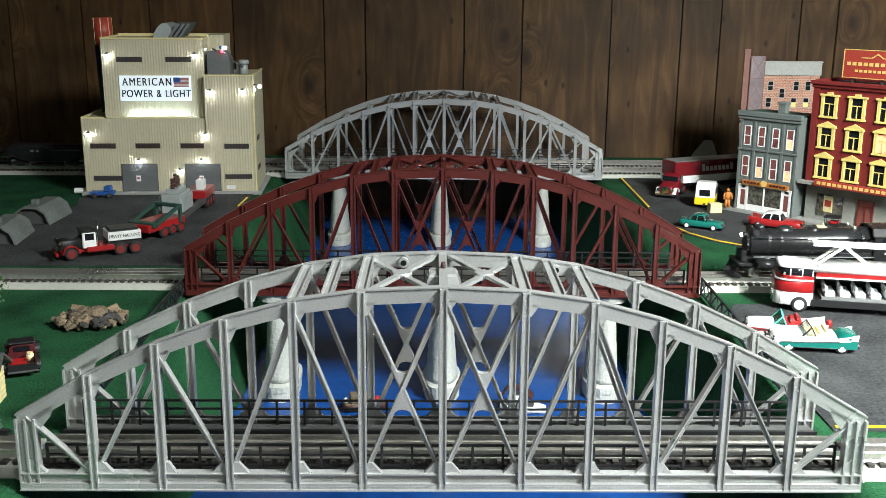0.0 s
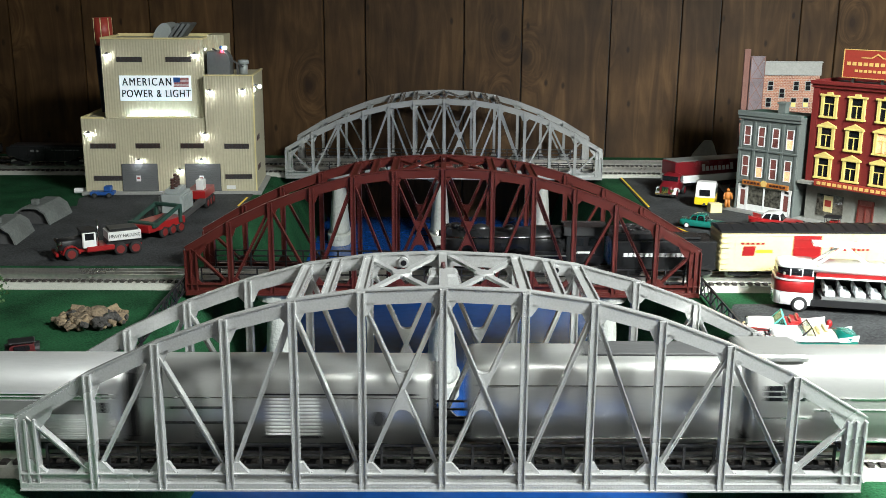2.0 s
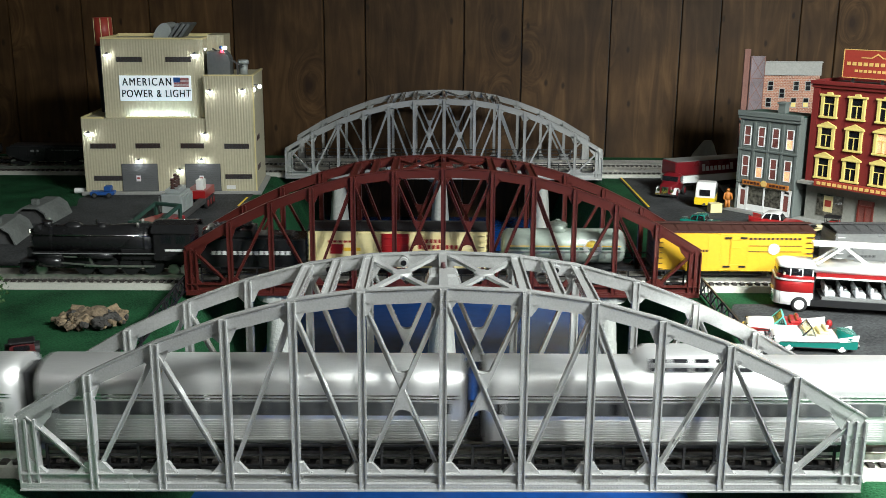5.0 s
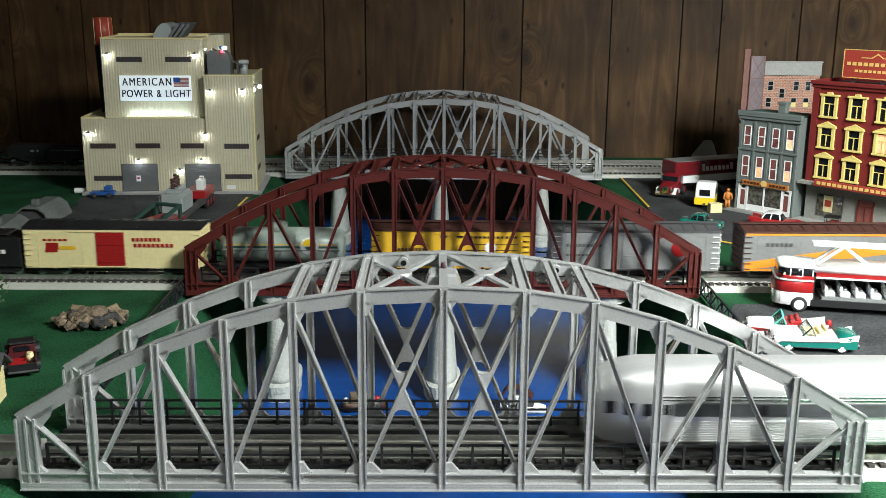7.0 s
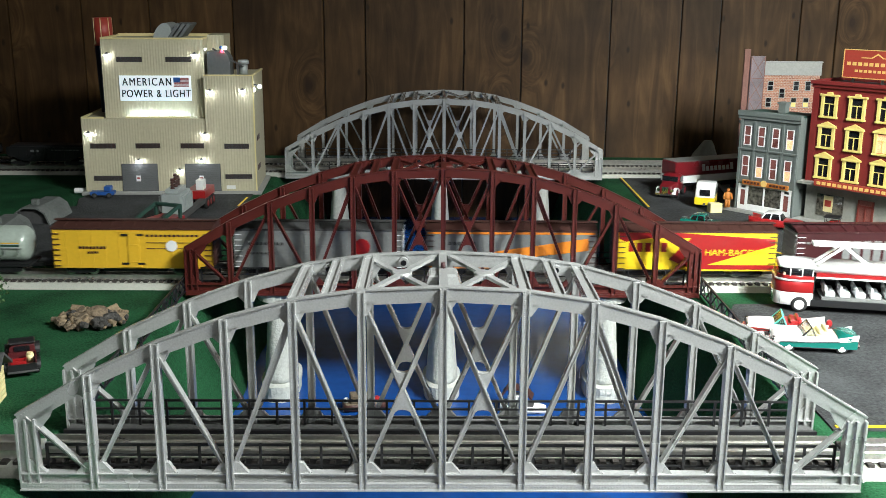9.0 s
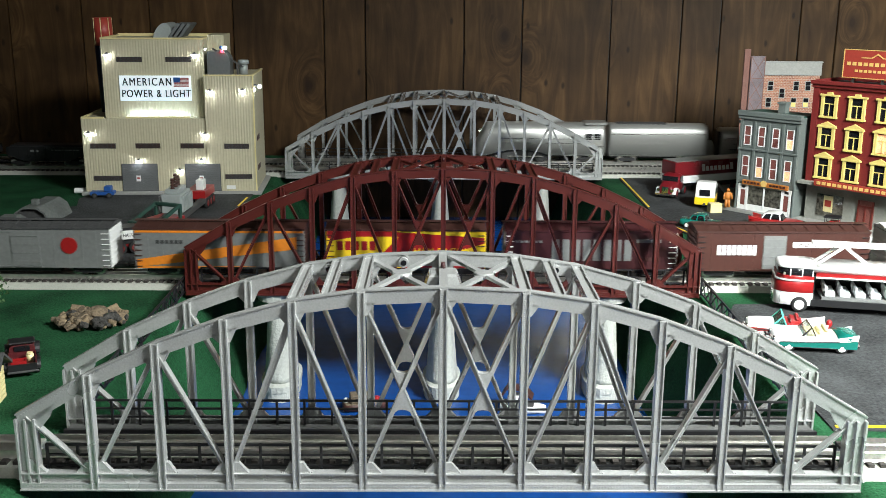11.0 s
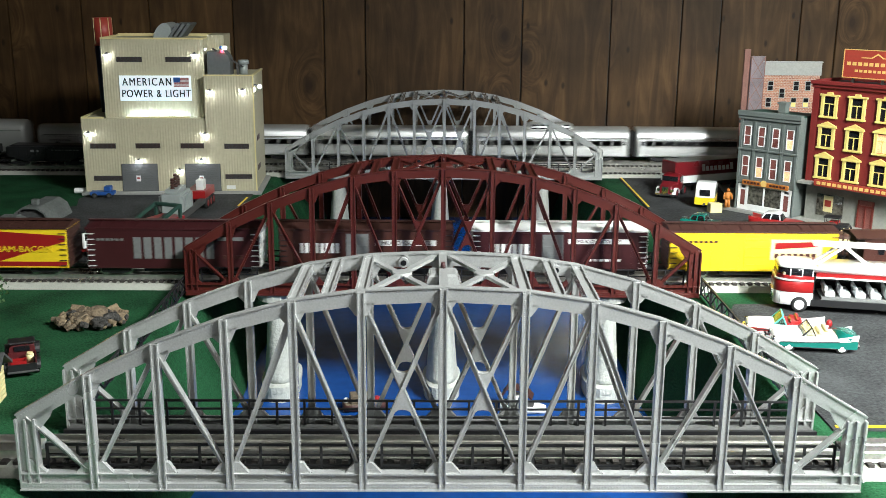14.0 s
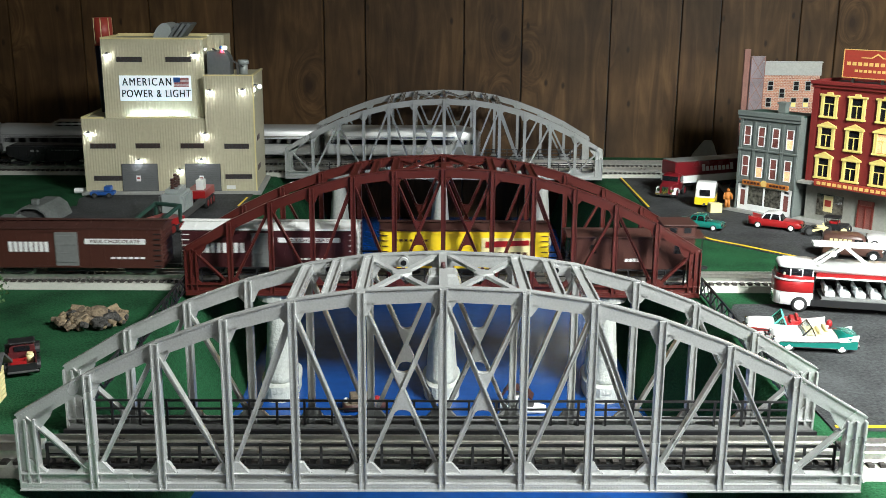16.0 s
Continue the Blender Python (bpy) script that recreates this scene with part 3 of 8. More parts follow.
def bridge(label, paint, place, SPAN_W=0.1143, lines=(0.0572,)):
    br = thing("truss_bridge", label, "bridge", "arched truss bridges", m=place)
    for side, y in ((0, 0.004), (1, 0.004 + SPAN_W)):
        # bottom chord: recessed web, top lip, riveted foot angle and flange
        bm = bmesh.new()
        box(bm, -0.3615, 0.3615, y - 0.0010, y + 0.0030, 0.0012, 0.0150)
        box(bm, -0.3620, 0.3620, y - 0.0066, y + 0.0050, 0.0000, 0.0014)
        box(bm, -0.3612, 0.3612, y - 0.0052, y + 0.0040, 0.0146, 0.0158)
        box(bm, -0.3612, 0.3612, y - 0.0054, y - 0.0008, 0.0012, 0.0066)
        if side == 0:
            for i in range(280):
                rivet(bm, -0.3560 + i * 0.00255, y - 0.0054, 0.0042, 0.0007)
            for a, b in zip(NODES, NODES[1:]):
                for k in range(4):
                    rivet(bm, (a + b) / 2 + (k % 2) * 0.003 - 0.0015, y - 0.0010, 0.0090 + 0.0028 * (k // 2))
        part("bottom_chord", bm, paint, br)
        # top chord, panel by panel
        for i in range(12):
            p, q = Vector((NODES[i], y, TOPS[i])), Vector((NODES[i + 1], y, TOPS[i + 1]))
            if i == 0:
                p.x = -0.3620
            if i == 11:
                q.x = 0.3620
            bm = bmesh.new()
            n = Vector((-(q - p).z, 0, (q - p).x)).normalized()
            beam(bm, p - n * 0.0072, q - n * 0.0072, 0.0122, 0.0048)
            beam(bm, p - n * 0.0007, q - n * 0.0007, 0.0013, 0.0068)
            if side == 0:
                m = int((q - p).length / 0.0030)
                for k in range(m):
                    c = p.lerp(q, (k + 0.5) / m) - n * 0.0030
                    rivet(bm, c.x, y - 0.0024, c.z, 0.0007)
            part("top_chord", bm, paint, br)
        # posts
        for i in range(13):
            w = 0.0053 if i not in (0, 12) else 0.0155
            x, t = NODES[i], TOPS[i] - 0.0016
            if i in (0, 12):
                t = TOPS[i] - 0.004
            bm = bmesh.new()
            if i in (0, 12):
                box(bm, x - w / 2 + 0.001, x + w / 2 - 0.001, y - 0.0012, y + 0.0012, 0.002, t)
                for s in (-1, 1):
                    box(bm, x + s * w / 2 - 0.0009, x + s * w / 2 + 0.0009, y - 0.0050, y + 0.0050, 0.002, t)
            else:
                box(bm, x - w / 2 + 0.0005, x + w / 2 - 0.0005, y - 0.0050, y - 0.0036, 0.002, t)
                for s in (-1, 1):
                    box(bm, x + s * w / 2 - 0.0006, x + s * w / 2 + 0.0006, y - 0.0064, y + 0.0034, 0.0012, t)
            if i in (0, 12):
                box(bm, x - 0.0009, x + 0.0009, y - 0.0050, y + 0.0045, 0.002, t)
            if side == 0:
                for k in range(int((t - 0.006) / 0.0034)):
                    rivet(bm, x - w / 4, y - (0.0012 if i in (0, 12) else 0.0050), 0.005 + k * 0.0034, 0.0006)
                    rivet(bm, x + w / 4, y - (0.0012 if i in (0, 12) else 0.0050), 0.005 + k * 0.0034, 0.0006)
            part("post", bm, paint, br)
        # diagonals
        diag = []
        for i in range(6):
            lo, hi = (NODES[i], 0.011), (NODES[i], TOPS[i] - (0.010 if i else 0.003))
            lo2, hi2 = (NODES[i + 1], 0.011), (NODES[i + 1], TOPS[i + 1] - 0.010)
            pick = [(hi, lo2)] if i % 2 == 0 else [(lo, hi2)]
            if i == 5:
                pick = [(lo, hi2), (hi, lo2)]
            diag += pick
        for k, (a, b) in enumerate(diag):
            for s in (1, -1):
                bm = bmesh.new()
                off = 0.0016 if k == len(diag) - 1 else -0.0002
                pa, pb = Vector((s * a[0], y + off, a[1])), Vector((s * b[0], y + off, b[1]))
                lean = Vector(((pb - pa).z, 0, -(pb - pa).x)).normalized() * 0.0015
                beam(bm, pa, pb, 0.0028, 0.0014)
                up = 1 if lean.z > 0 else -1
                beam(bm, pa + lean * up, pb + lean * up, 0.0011, 0.0074)
                beam(bm, pa - lean * up, pb - lean * up, 0.0009, 0.0034)
                part("diagonal", bm, paint, br)
        # crossing plates of the middle panels: curved X gussets
        for s in (1, -1):
            cx, cz = s * 0.034, (0.011 + TOPS[5] - 0.010) / 2
            bm = bmesh.new()
            arc = [(0.0076 * math.cos(radians(a)), 0.0215 - 0.0052 * math.sin(radians(a))) for a in range(0, 181, 30)]
            pts = [(cx + 0.0104, cz + 0.0240)] + [(cx + px_, cz + pz) for px_, pz in arc] + [(cx - 0.0104, cz + 0.0240), (cx - 0.0012, cz), (cx - 0.0104, cz - 0.0240)]
            pts += [(cx - px_, cz - pz) for px_, pz in arc] + [(cx + 0.0104, cz - 0.0240), (cx + 0.0012, cz)]
            prism(bm, pts, "y", y - 0.0020, y + 0.0036)
            part("cross_plate", bm, paint, br)
        # gussets
        for i in range(13):
            x = NODES[i]
            bm = bmesh.new()
            l = 0.017 if i > 0 else 0.0
            r = 0.017 if i < 12 else 0.0
            if i % 2 == 0 and i not in (0, 6, 12):
                l = r = 0.0125
            prism(bm, [(x - l, 0.0145), (x - l * 0.45, 0.0255), (x + r * 0.45, 0.0255), (x + r, 0.0145)] if l and r else
                  ([(x, 0.0145), (x, 0.0300), (x + 0.016, 0.0145)] if r else [(x, 0.0145), (x, 0.0300), (x - 0.016, 0.0145)]), "y", y - 0.0034, y + 0.0010)
            if side == 0 and l and r:
                for e in (-1, 1):
                    for k in range(5):
                        rivet(bm, x + e * (0.0050 + 0.0020 * k), y - 0.0034, 0.0164, 0.0006)
                        if k < 3:
                            rivet(bm, x + e * (0.0050 + 0.0018 * k), y - 0.0034, 0.0192, 0.0006)
            part("gusset", bm, paint, br)
            t = TOPS[i] - 0.012
            if 0 < i < 12:
                bm = bmesh.new()
                ll = 0.0115
                sl = (TOPS[i + 1] - TOPS[i - 1]) / (NODES[i + 1] - NODES[i - 1])
                prism(bm, [(x - ll, t - sl * ll), (x + ll, t + sl * ll), (x + ll * 0.42, t - 0.0105), (x - ll * 0.42, t - 0.0105)], "y", y - 0.0024, y + 0.0018)
                part("gusset", bm, paint, br)
            else:
                s = 1 if i == 0 else -1
                bm = bmesh.new()
                prism(bm, [(x, t + 0.006), (x + s * 0.026, t + 0.022), (x + s * 0.020, t + 0.008), (x + s * 0.008, t - 0.006), (x, t - 0.006)], "y", y - 0.0024, y + 0.0018)
                part("gusset", bm, paint, br)
    # top bracing
    ya, yb = 0.004, 0.004 + SPAN_W
    for s in (1, -1):
        for x, z, w in ((0.125, TOPS[4], 0.0085), (0.097, 0.1768, 0.0075), (0.068, TOPS[5], 0.0085)):
            bm = bmesh.new()
            box(bm, s * x - w / 2, s * x + w / 2, ya + 0.004, yb - 0.004, z - 0.0060, z - 0.0025)
            for e in (-1, 1):
                box(bm, s * x + e * w / 2 - 0.0008, s * x + e * w / 2 + 0.0008, ya + 0.004, yb - 0.004, z - 0.0085, z - 0.0005)
            part("top_strut", bm, paint, br)
        for a, b, zo in ((ya, yb, 0.0), (yb, ya, 0.0013)):
            bm = bmesh.new()
            beam(bm, (s * 0.066, a, 0.1755 - zo), (s * 0.006, b, 0.1785 - zo), 0.0056, 0.0030, (0, 0, 1))
            part("top_brace", bm, paint, br)
        bm = bmesh.new()
        cyl(bm, (s * 0.036, ya + SPAN_W / 2, 0.1745), (s * 0.036, ya + SPAN_W / 2, 0.1790), 0.0092, 0.0086, n=8)
        part("brace_plate", bm, paint, br)
    for x, z in ((-0.105, 0.168), (-0.036, 0.1745), (0.105, 0.168)):
        bm = bmesh.new()
        cyl(bm, (x, yb - 0.012, z), (x, yb - 0.003, z), 0.0046, n=14)
        can = part("lamp_can", bm, paint, br)
        bm = bmesh.new()
        cyl(bm, (x, yb - 0.0124, z), (x, yb - 0.0119, z), 0.0027, n=12)
        part("lens", bm, GLASSDARK, can, "dark round lamp lens")
    bm = bmesh.new()
    box(bm, -0.0036, 0.0036, ya + 0.004, yb - 0.004, 0.1775, 0.1818)
    part("top_strut", bm, paint, br)
    bm = bmesh.new()
    loft(bm, [[(c * r, ya + 0.060 + d * r, z) for c, d in ((-1, -1), (1, -1), (1, 1), (-1, 1))] for r, z in ((0.0170, 0.1640), (0.0125, 0.1770), (0.0105, 0.1790))], smooth=False)
    part("beacon_box", bm, paint, br)
    bm = bmesh.new()
    cyl(bm, (0, ya + 0.060, 0.1818), (0, ya + 0.060, 0.1868), 0.0024, 0.0018)
    part("beacon", bm, MAROON, br, "small red beacon lens")
    # deck
    one("deck", DECK, br, (-0.358, 0.358, ya + 0.0075, yb - 0.0070, 0.0030, 0.0075))
    for mid in lines:
        for i in range(62):
            part("tie", DECK_TIE, TIE, br, m=pose(-0.352 + i * 0.01154, mid + 0.002, 0.0074))
        for off in (-0.016, 0.0, 0.016):
            bm = bmesh.new()
            box(bm, -0.3600, 0.3600, mid + off - 0.0014, mid + off + 0.0014, 0.0150, 0.0178)
            box(bm, -0.3600, 0.3600, mid + off - 0.0007, mid + off + 0.0007, 0.0118, 0.0151)
            box(bm, -0.3600, 0.3600, mid + off - 0.0026, mid + off + 0.0026, 0.0108, 0.0119)
            part("rail", bm, RAIL, br)
    far = SPAN_W - 0.1143
    one("walkway", WALKWAY, br, (-0.356, 0.356, far + 0.0925, far + 0.1105, 0.0074, 0.0118), label="grey walkway board")
    one("kerb", BLACK, br, (-0.356, 0.356, far + 0.0885, far + 0.0923, 0.0074, 0.0150))
    for yy, z0, hh in ((0.0135, 0.0074, 0.0360), (far + 0.1085, 0.0116, 0.0370)):
        rail = one("railing", BLACK, br, (-0.343, 0.343, yy - 0.0009, yy + 0.0009, hh - 0.0010, hh + 0.0010), label="black bridge handrail")
        for z in ((hh * 2 + z0) / 3, (hh + z0 * 2) / 3):
            one("railing_bar", BLACK, rail, (-0.343, 0.343, yy - 0.0008, yy + 0.0008, z - 0.0009, z + 0.0009))
        for i in range(27):
            x = -0.342 + i * 0.6840 / 26
            bm = bmesh.new()
            box(bm, x - 0.0011, x + 0.0011, yy - 0.0012, yy + 0.0012, z0, hh + 0.001)
            part("railing_post", bm, BLACK, rail)
    return br


bridge("silver-painted steel arched truss bridge over the blue river", SILVER, pose(0.0, 0.7908, 0, 0, 0, 0.16))
bridge("oxide-red steel arched truss bridge over the blue river", RUST, pose(0.0035, 1.3620, 0, 0, 0, -0.18))
bridge("silver-painted arched truss bridge before the panelled wall", SILVER, pose(0.0111, 2.2736, 0), 0.214, (Y3 - 2.2736, Y4 - 2.2736))


def pier(x, y):
    p = thing("bridge_pier", "pale grey rough stone bridge pier with a footing collar", "bridge pier", "bridge piers", m=pose(x, y, RIVER_Z))

    def ring(w, d, z, n=28):
        return [(w * math.copysign(abs(math.cos(a)) ** 0.8, math.cos(a)), d * math.copysign(abs(math.sin(a)) ** 0.8, math.sin(a)), z) for a in (2 * math.pi * i / n for i in range(n))]
    bm = bmesh.new()
    zs = [0.026 + 0.124 * i / 14 for i in range(15)]
    rings = []
    for z in zs:
        f = (z - 0.026) / 0.124
        r = ring(0.0235 - 0.0095 * f, 0.048 - 0.008 * f, z)
        rings.append([(a * (1 + 0.035 * noise.noise((a * 90, b * 90, c * 90))), b * (1 + 0.02 * noise.noise((a * 90 + 7, b * 90, c * 90))), c) for a, b, c in r])
    loft(bm, rings)
    part("shaft", bm, STONE, p)
    bm = bmesh.new()
    loft(bm, [ring(0.0270, 0.054, 0.0), ring(0.0270, 0.054, 0.014), ring(0.0280, 0.055, 0.0145), ring(0.0285, 0.0555, 0.024), ring(0.0240, 0.049, 0.027)], smooth=False)
    part("footing", bm, STONE, p)
    bm = bmesh.new()
    loft(bm, [ring(0.0150, 0.041, 0.150), ring(0.030, 0.056, 0.153), ring(0.030, 0.056, 0.165)], smooth=False)
    part("cap", bm, STONE, p, "white pier cap under the bridge")
    return p


first = pier(0.0, 0.0)
for y in (1.419, 2.345):
    for x in (-0.236, 0.003, 0.242):
        m = pose(x, y + 0.001, RIVER_Z)
        if first.matrix_basis == pose(0, 0, RIVER_Z):
            first.matrix_basis = m
        else:
            copy_thing(first, m)


# black lattice fences along the river banks
def fence(x0, y0, x1, y1):
    n = 16
    d = Vector((x1 - x0, y1 - y0, 0))
    f = thing("lattice_fence", "black lattice fence along the river bank", "fence", "river fences", m=Matrix.Translation((x0, y0, 0)) @ pose(0, 0, 0, 0, 0, math.degrees(math.atan2(d.y, d.x))))
    L, h = d.length, 0.024
    bm = bmesh.new()
    for z in (0.003, h):
        beam(bm, (0, 0, z), (L, 0, z), 0.0022, 0.0022, (0, 0, 1))
    part("fence_rail", bm, BLACK, f)
    bm = bmesh.new()
    s = L / n
    for i in range(n):
        beam(bm, (i * s, 0, 0.003), ((i + 1) * s, 0, h), 0.0014, 0.0018)
        beam(bm, (i * s, 0, h), ((i + 1) * s, 0, 0.003), 0.0014, 0.0015)
    part("lattice", bm, BLACK, f)
    for i in range(0, n + 1, 2):
        bm = bmesh.new()
        box(bm, i * s - 0.0013, i * s + 0.0013, -0.0013, 0.0013, 0.0, h + 0.001)
        part("fence_post", bm, BLACK, f)


fence(-0.362, 0.93, -0.362, 1.375)
fence(0.366, 0.93, 0.372, 1.375)


# ---------- rolling stock ----------
def wheel_mesh(r, w, material, spokes=0):
    bm = bmesh.new()
    cyl(bm, (0, -w / 2, 0), (0, w / 2, 0), r, n=18)
    cyl(bm, (0, -w / 2 - 0.0006, 0), (0, w / 2 + 0.0006, 0), r * 0.35, n=10)
    return meshed("wheel", bm, material)


CARWHEEL = wheel_mesh(0.0078, 0.0030, RAIL)


def truck(parent, x, wide=0.021, base=0.016):
    bm = bmesh.new()
    for s in (-1, 1):
        prism(bm, [(x - base * 1.35, 0.0065), (x - base * 1.35, 0.0105), (x - base * 0.6, 0.0125), (x + base * 0.6, 0.0125), (x + base * 1.35, 0.0105), (x + base * 1.35, 0.0065),
                   (x + base * 0.5, 0.0040), (x - base * 0.5, 0.0040)], "y", s * wide - 0.0012, s * wide + 0.0012)
        for e in (-1, 1):
            box(bm, x + e * base - 0.0028, x + e * base + 0.0028, s * wide - 0.0024, s * wide + 0.0024, 0.0050, 0.0100)
    box(bm, x - 0.004, x + 0.004, -wide, wide, 0.0095, 0.0135)
    tr = part("truck", bm, BLACK, parent)
    for e in (-1, 1):
        for s in (-1, 1):
            part("wheel", CARWHEEL, RAIL, tr, m=pose(x + e * base, s * 0.0165, 0.0080))
    return tr


def coupler(parent, L):
    for e in (-1, 1):
        one("coupler", BLACK, parent, (min(e * L / 2 - e * 0.012, e * L / 2 + e * 0.014), max(e * L / 2 - e * 0.012, e * L / 2 + e * 0.014), -0.003, 0.003, 0.0080, 0.0125))


def side_patch(parent, name, material, W, x0, x1, z0, z1, proud=0.0005, label=""):
    """A flat painted patch on each side wall, x read in the viewer's direction."""
    for s in (-1, 1):
        a, b = (x0, x1) if s == -1 else (-x1, -x0)
        y = s * (W / 2 + proud)
        one(name, material, parent, (a, b, min(y, y - s * 0.0009), max(y, y - s * 0.0009), z0, z1), label=label)


def side_text(parent, text, size, material, W, x, z, stretch=1.0):
    for s in (-1, 1):
        m = Matrix.Rotation(math.pi if s == 1 else 0, 4, "Z") @ pose(x, -W / 2 - 0.0009, z, 90, 0, 0)
        lettering("lettering", text, size, material, parent, m, stretch=stretch)


def side_poly(parent, name, material, W, pts, proud=0.0005):
    for s in (-1, 1):
        bm = bmesh.new()
        y = s * (W / 2 + proud)
        prism(bm, [(p[0] * (1 if s == -1 else -1), p[1]) for p in pts], "y", min(y, y - s * 0.0009), max(y, y - s * 0.0009))
        part(name, bm, material, parent)


def bars(parent, material, W, x0, x1, z, h, n, proud=0.0007):
    """Unreadable writing: a row of plain bars."""
    for s in (-1, 1):
        bm = bmesh.new()
        step = (x1 - x0) / n
        y = s * (W / 2 + proud)
        for i in range(n):
            a = x0 + i * step
            b = a + step * 0.72
            if s == 1:
                a, b = -b, -a
            box(bm, a, b, min(y, y - s * 0.0009), max(y, y - s * 0.0009), z - h / 2, z + h / 2)
        part("lettering_bar", bm, material, parent)


CAR_W = 0.058


def boxcar(label, L, body, roof, door=None, door_x=0.0, door_w=0.036, ends=None, ribs=True, roofwalk=True, top=0.0695):
    car = thing("boxcar", label, "freight car", "cars of the freight train")
    W, z0, z1 = CAR_W, 0.0125, top
    one("body", body, car, (-L / 2, L / 2, -W / 2, W / 2, z0, z1), bev=0.0008)
    bm = bmesh.new()
    prism(bm, [(-W / 2 - 0.0012, z1), (-W / 2 - 0.0012, z1 + 0.0022), (0, z1 + 0.0066), (W / 2 + 0.0012, z1 + 0.0022), (W / 2 + 0.0012, z1)], "x", -L / 2 - 0.001, L / 2 + 0.001)
    rf = part("roof", bm, roof, car)
    bm = bmesh.new()
    prism(bm, [(-W / 2 - 0.0014, z1 + 0.002), (-W / 2 - 0.0014, z1 + 0.0030), (0, z1 + 0.0076), (W / 2 + 0.0014, z1 + 0.0030), (W / 2 + 0.0014, z1 + 0.002)], "x", -0.0008, 0.0008)
    rib = meshed("roof_rib", bm, roof)
    n = 14
    for i in range(1, n):
        part("roof_rib", rib, roof, rf, m=pose(-L / 2 + L * i / n, 0, 0))
    if roofwalk:
        one("roof_walk", roof, car, (-L / 2 - 0.004, L / 2 + 0.004, -0.005, 0.005, z1 + 0.0078, z1 + 0.0090))
    for e in (-1, 1):
        a, b = sorted((e * (L / 2 - 0.0004), e * (L / 2 + 0.0006)))
        ep = one("end_panel", ends or body, car, (a, b, -W / 2 + 0.0015, W / 2 - 0.0015, z0 + 0.001, z1 - 0.001))
        bm = bmesh.new()
        a, b = sorted((e * (L / 2 + 0.0005), e * (L / 2 + 0.0017)))
        box(bm, a, b, -W / 2 + 0.004, W / 2 - 0.004, -0.0013, 0.0013)
        rib = meshed("end_rib", bm, ends or body)
        for k in range(7):
            part("end_rib", rib, ends or body, ep, m=pose(0, 0, z0 + 0.006 + k * (z1 - z0 - 0.010) / 6))
    for s in (-1, 1):
        y = s * (W / 2 + 0.0012)
        if door is not None:
            x = door_x * (1 if s == -1 else -1)
            bm = bmesh.new()
            a, b = sorted((s * W / 2 - s * 0.0002, y))
            box(bm, x - door_w / 2, x + door_w / 2, a, b, z0 + 0.004, z1 - 0.004)
            for k in range(4):
                z = z0 + 0.010 + k * 0.0125
                box(bm, x - door_w / 2 + 0.002, x + door_w / 2 - 0.002, min(y, y + s * 0.0006), max(y, y + s * 0.0006), z - 0.0008, z + 0.0008)
            part("door", bm, door, car)
            for z in (z0 + 0.0030, z1 - 0.0030):
                one("door_track", body, car, (x - door_w / 2 - 0.002, x + door_w * 1.5, min(a, y), max(b, y), z - 0.0008, z + 0.0008))
        for e in (-1, 1):
            bm = bmesh.new()
            a, b = sorted((s * (W / 2 + 0.0004), s * (W / 2 + 0.0016)))
            box(bm, e * L / 2 - e * 0.006 - 0.005, e * L / 2 - e * 0.006 + 0.005, a, b, -0.0005, 0.0005)
            rung_m = BLACK if ends is None else ends
            rung = meshed("rung", bm, rung_m)
            for k in range(7):
                part("rung", rung, rung_m, car, m=pose(0, 0, z0 + 0.004 + k * 0.0078))
        if ribs:
            bm = bmesh.new()
            for k in range(1, 12):
                x = -L / 2 + L * k / 12
                a, b = sorted((s * W / 2, s * (W / 2 + 0.0004)))
                box(bm, x - 0.0006, x + 0.0006, a, b, z0, z1)
            part("side_seam", bm, body, car)
    one("underframe", BLACK, car, (-L / 2 + 0.004, L / 2 - 0.004, -0.012, 0.012, 0.0090, z0), (-0.045, 0.045, -0.022, 0.022, 0.0060, z0))
    for e in (-1, 1):
        truck(car, e * (L / 2 - 0.036))
    coupler(car, L)
    return car


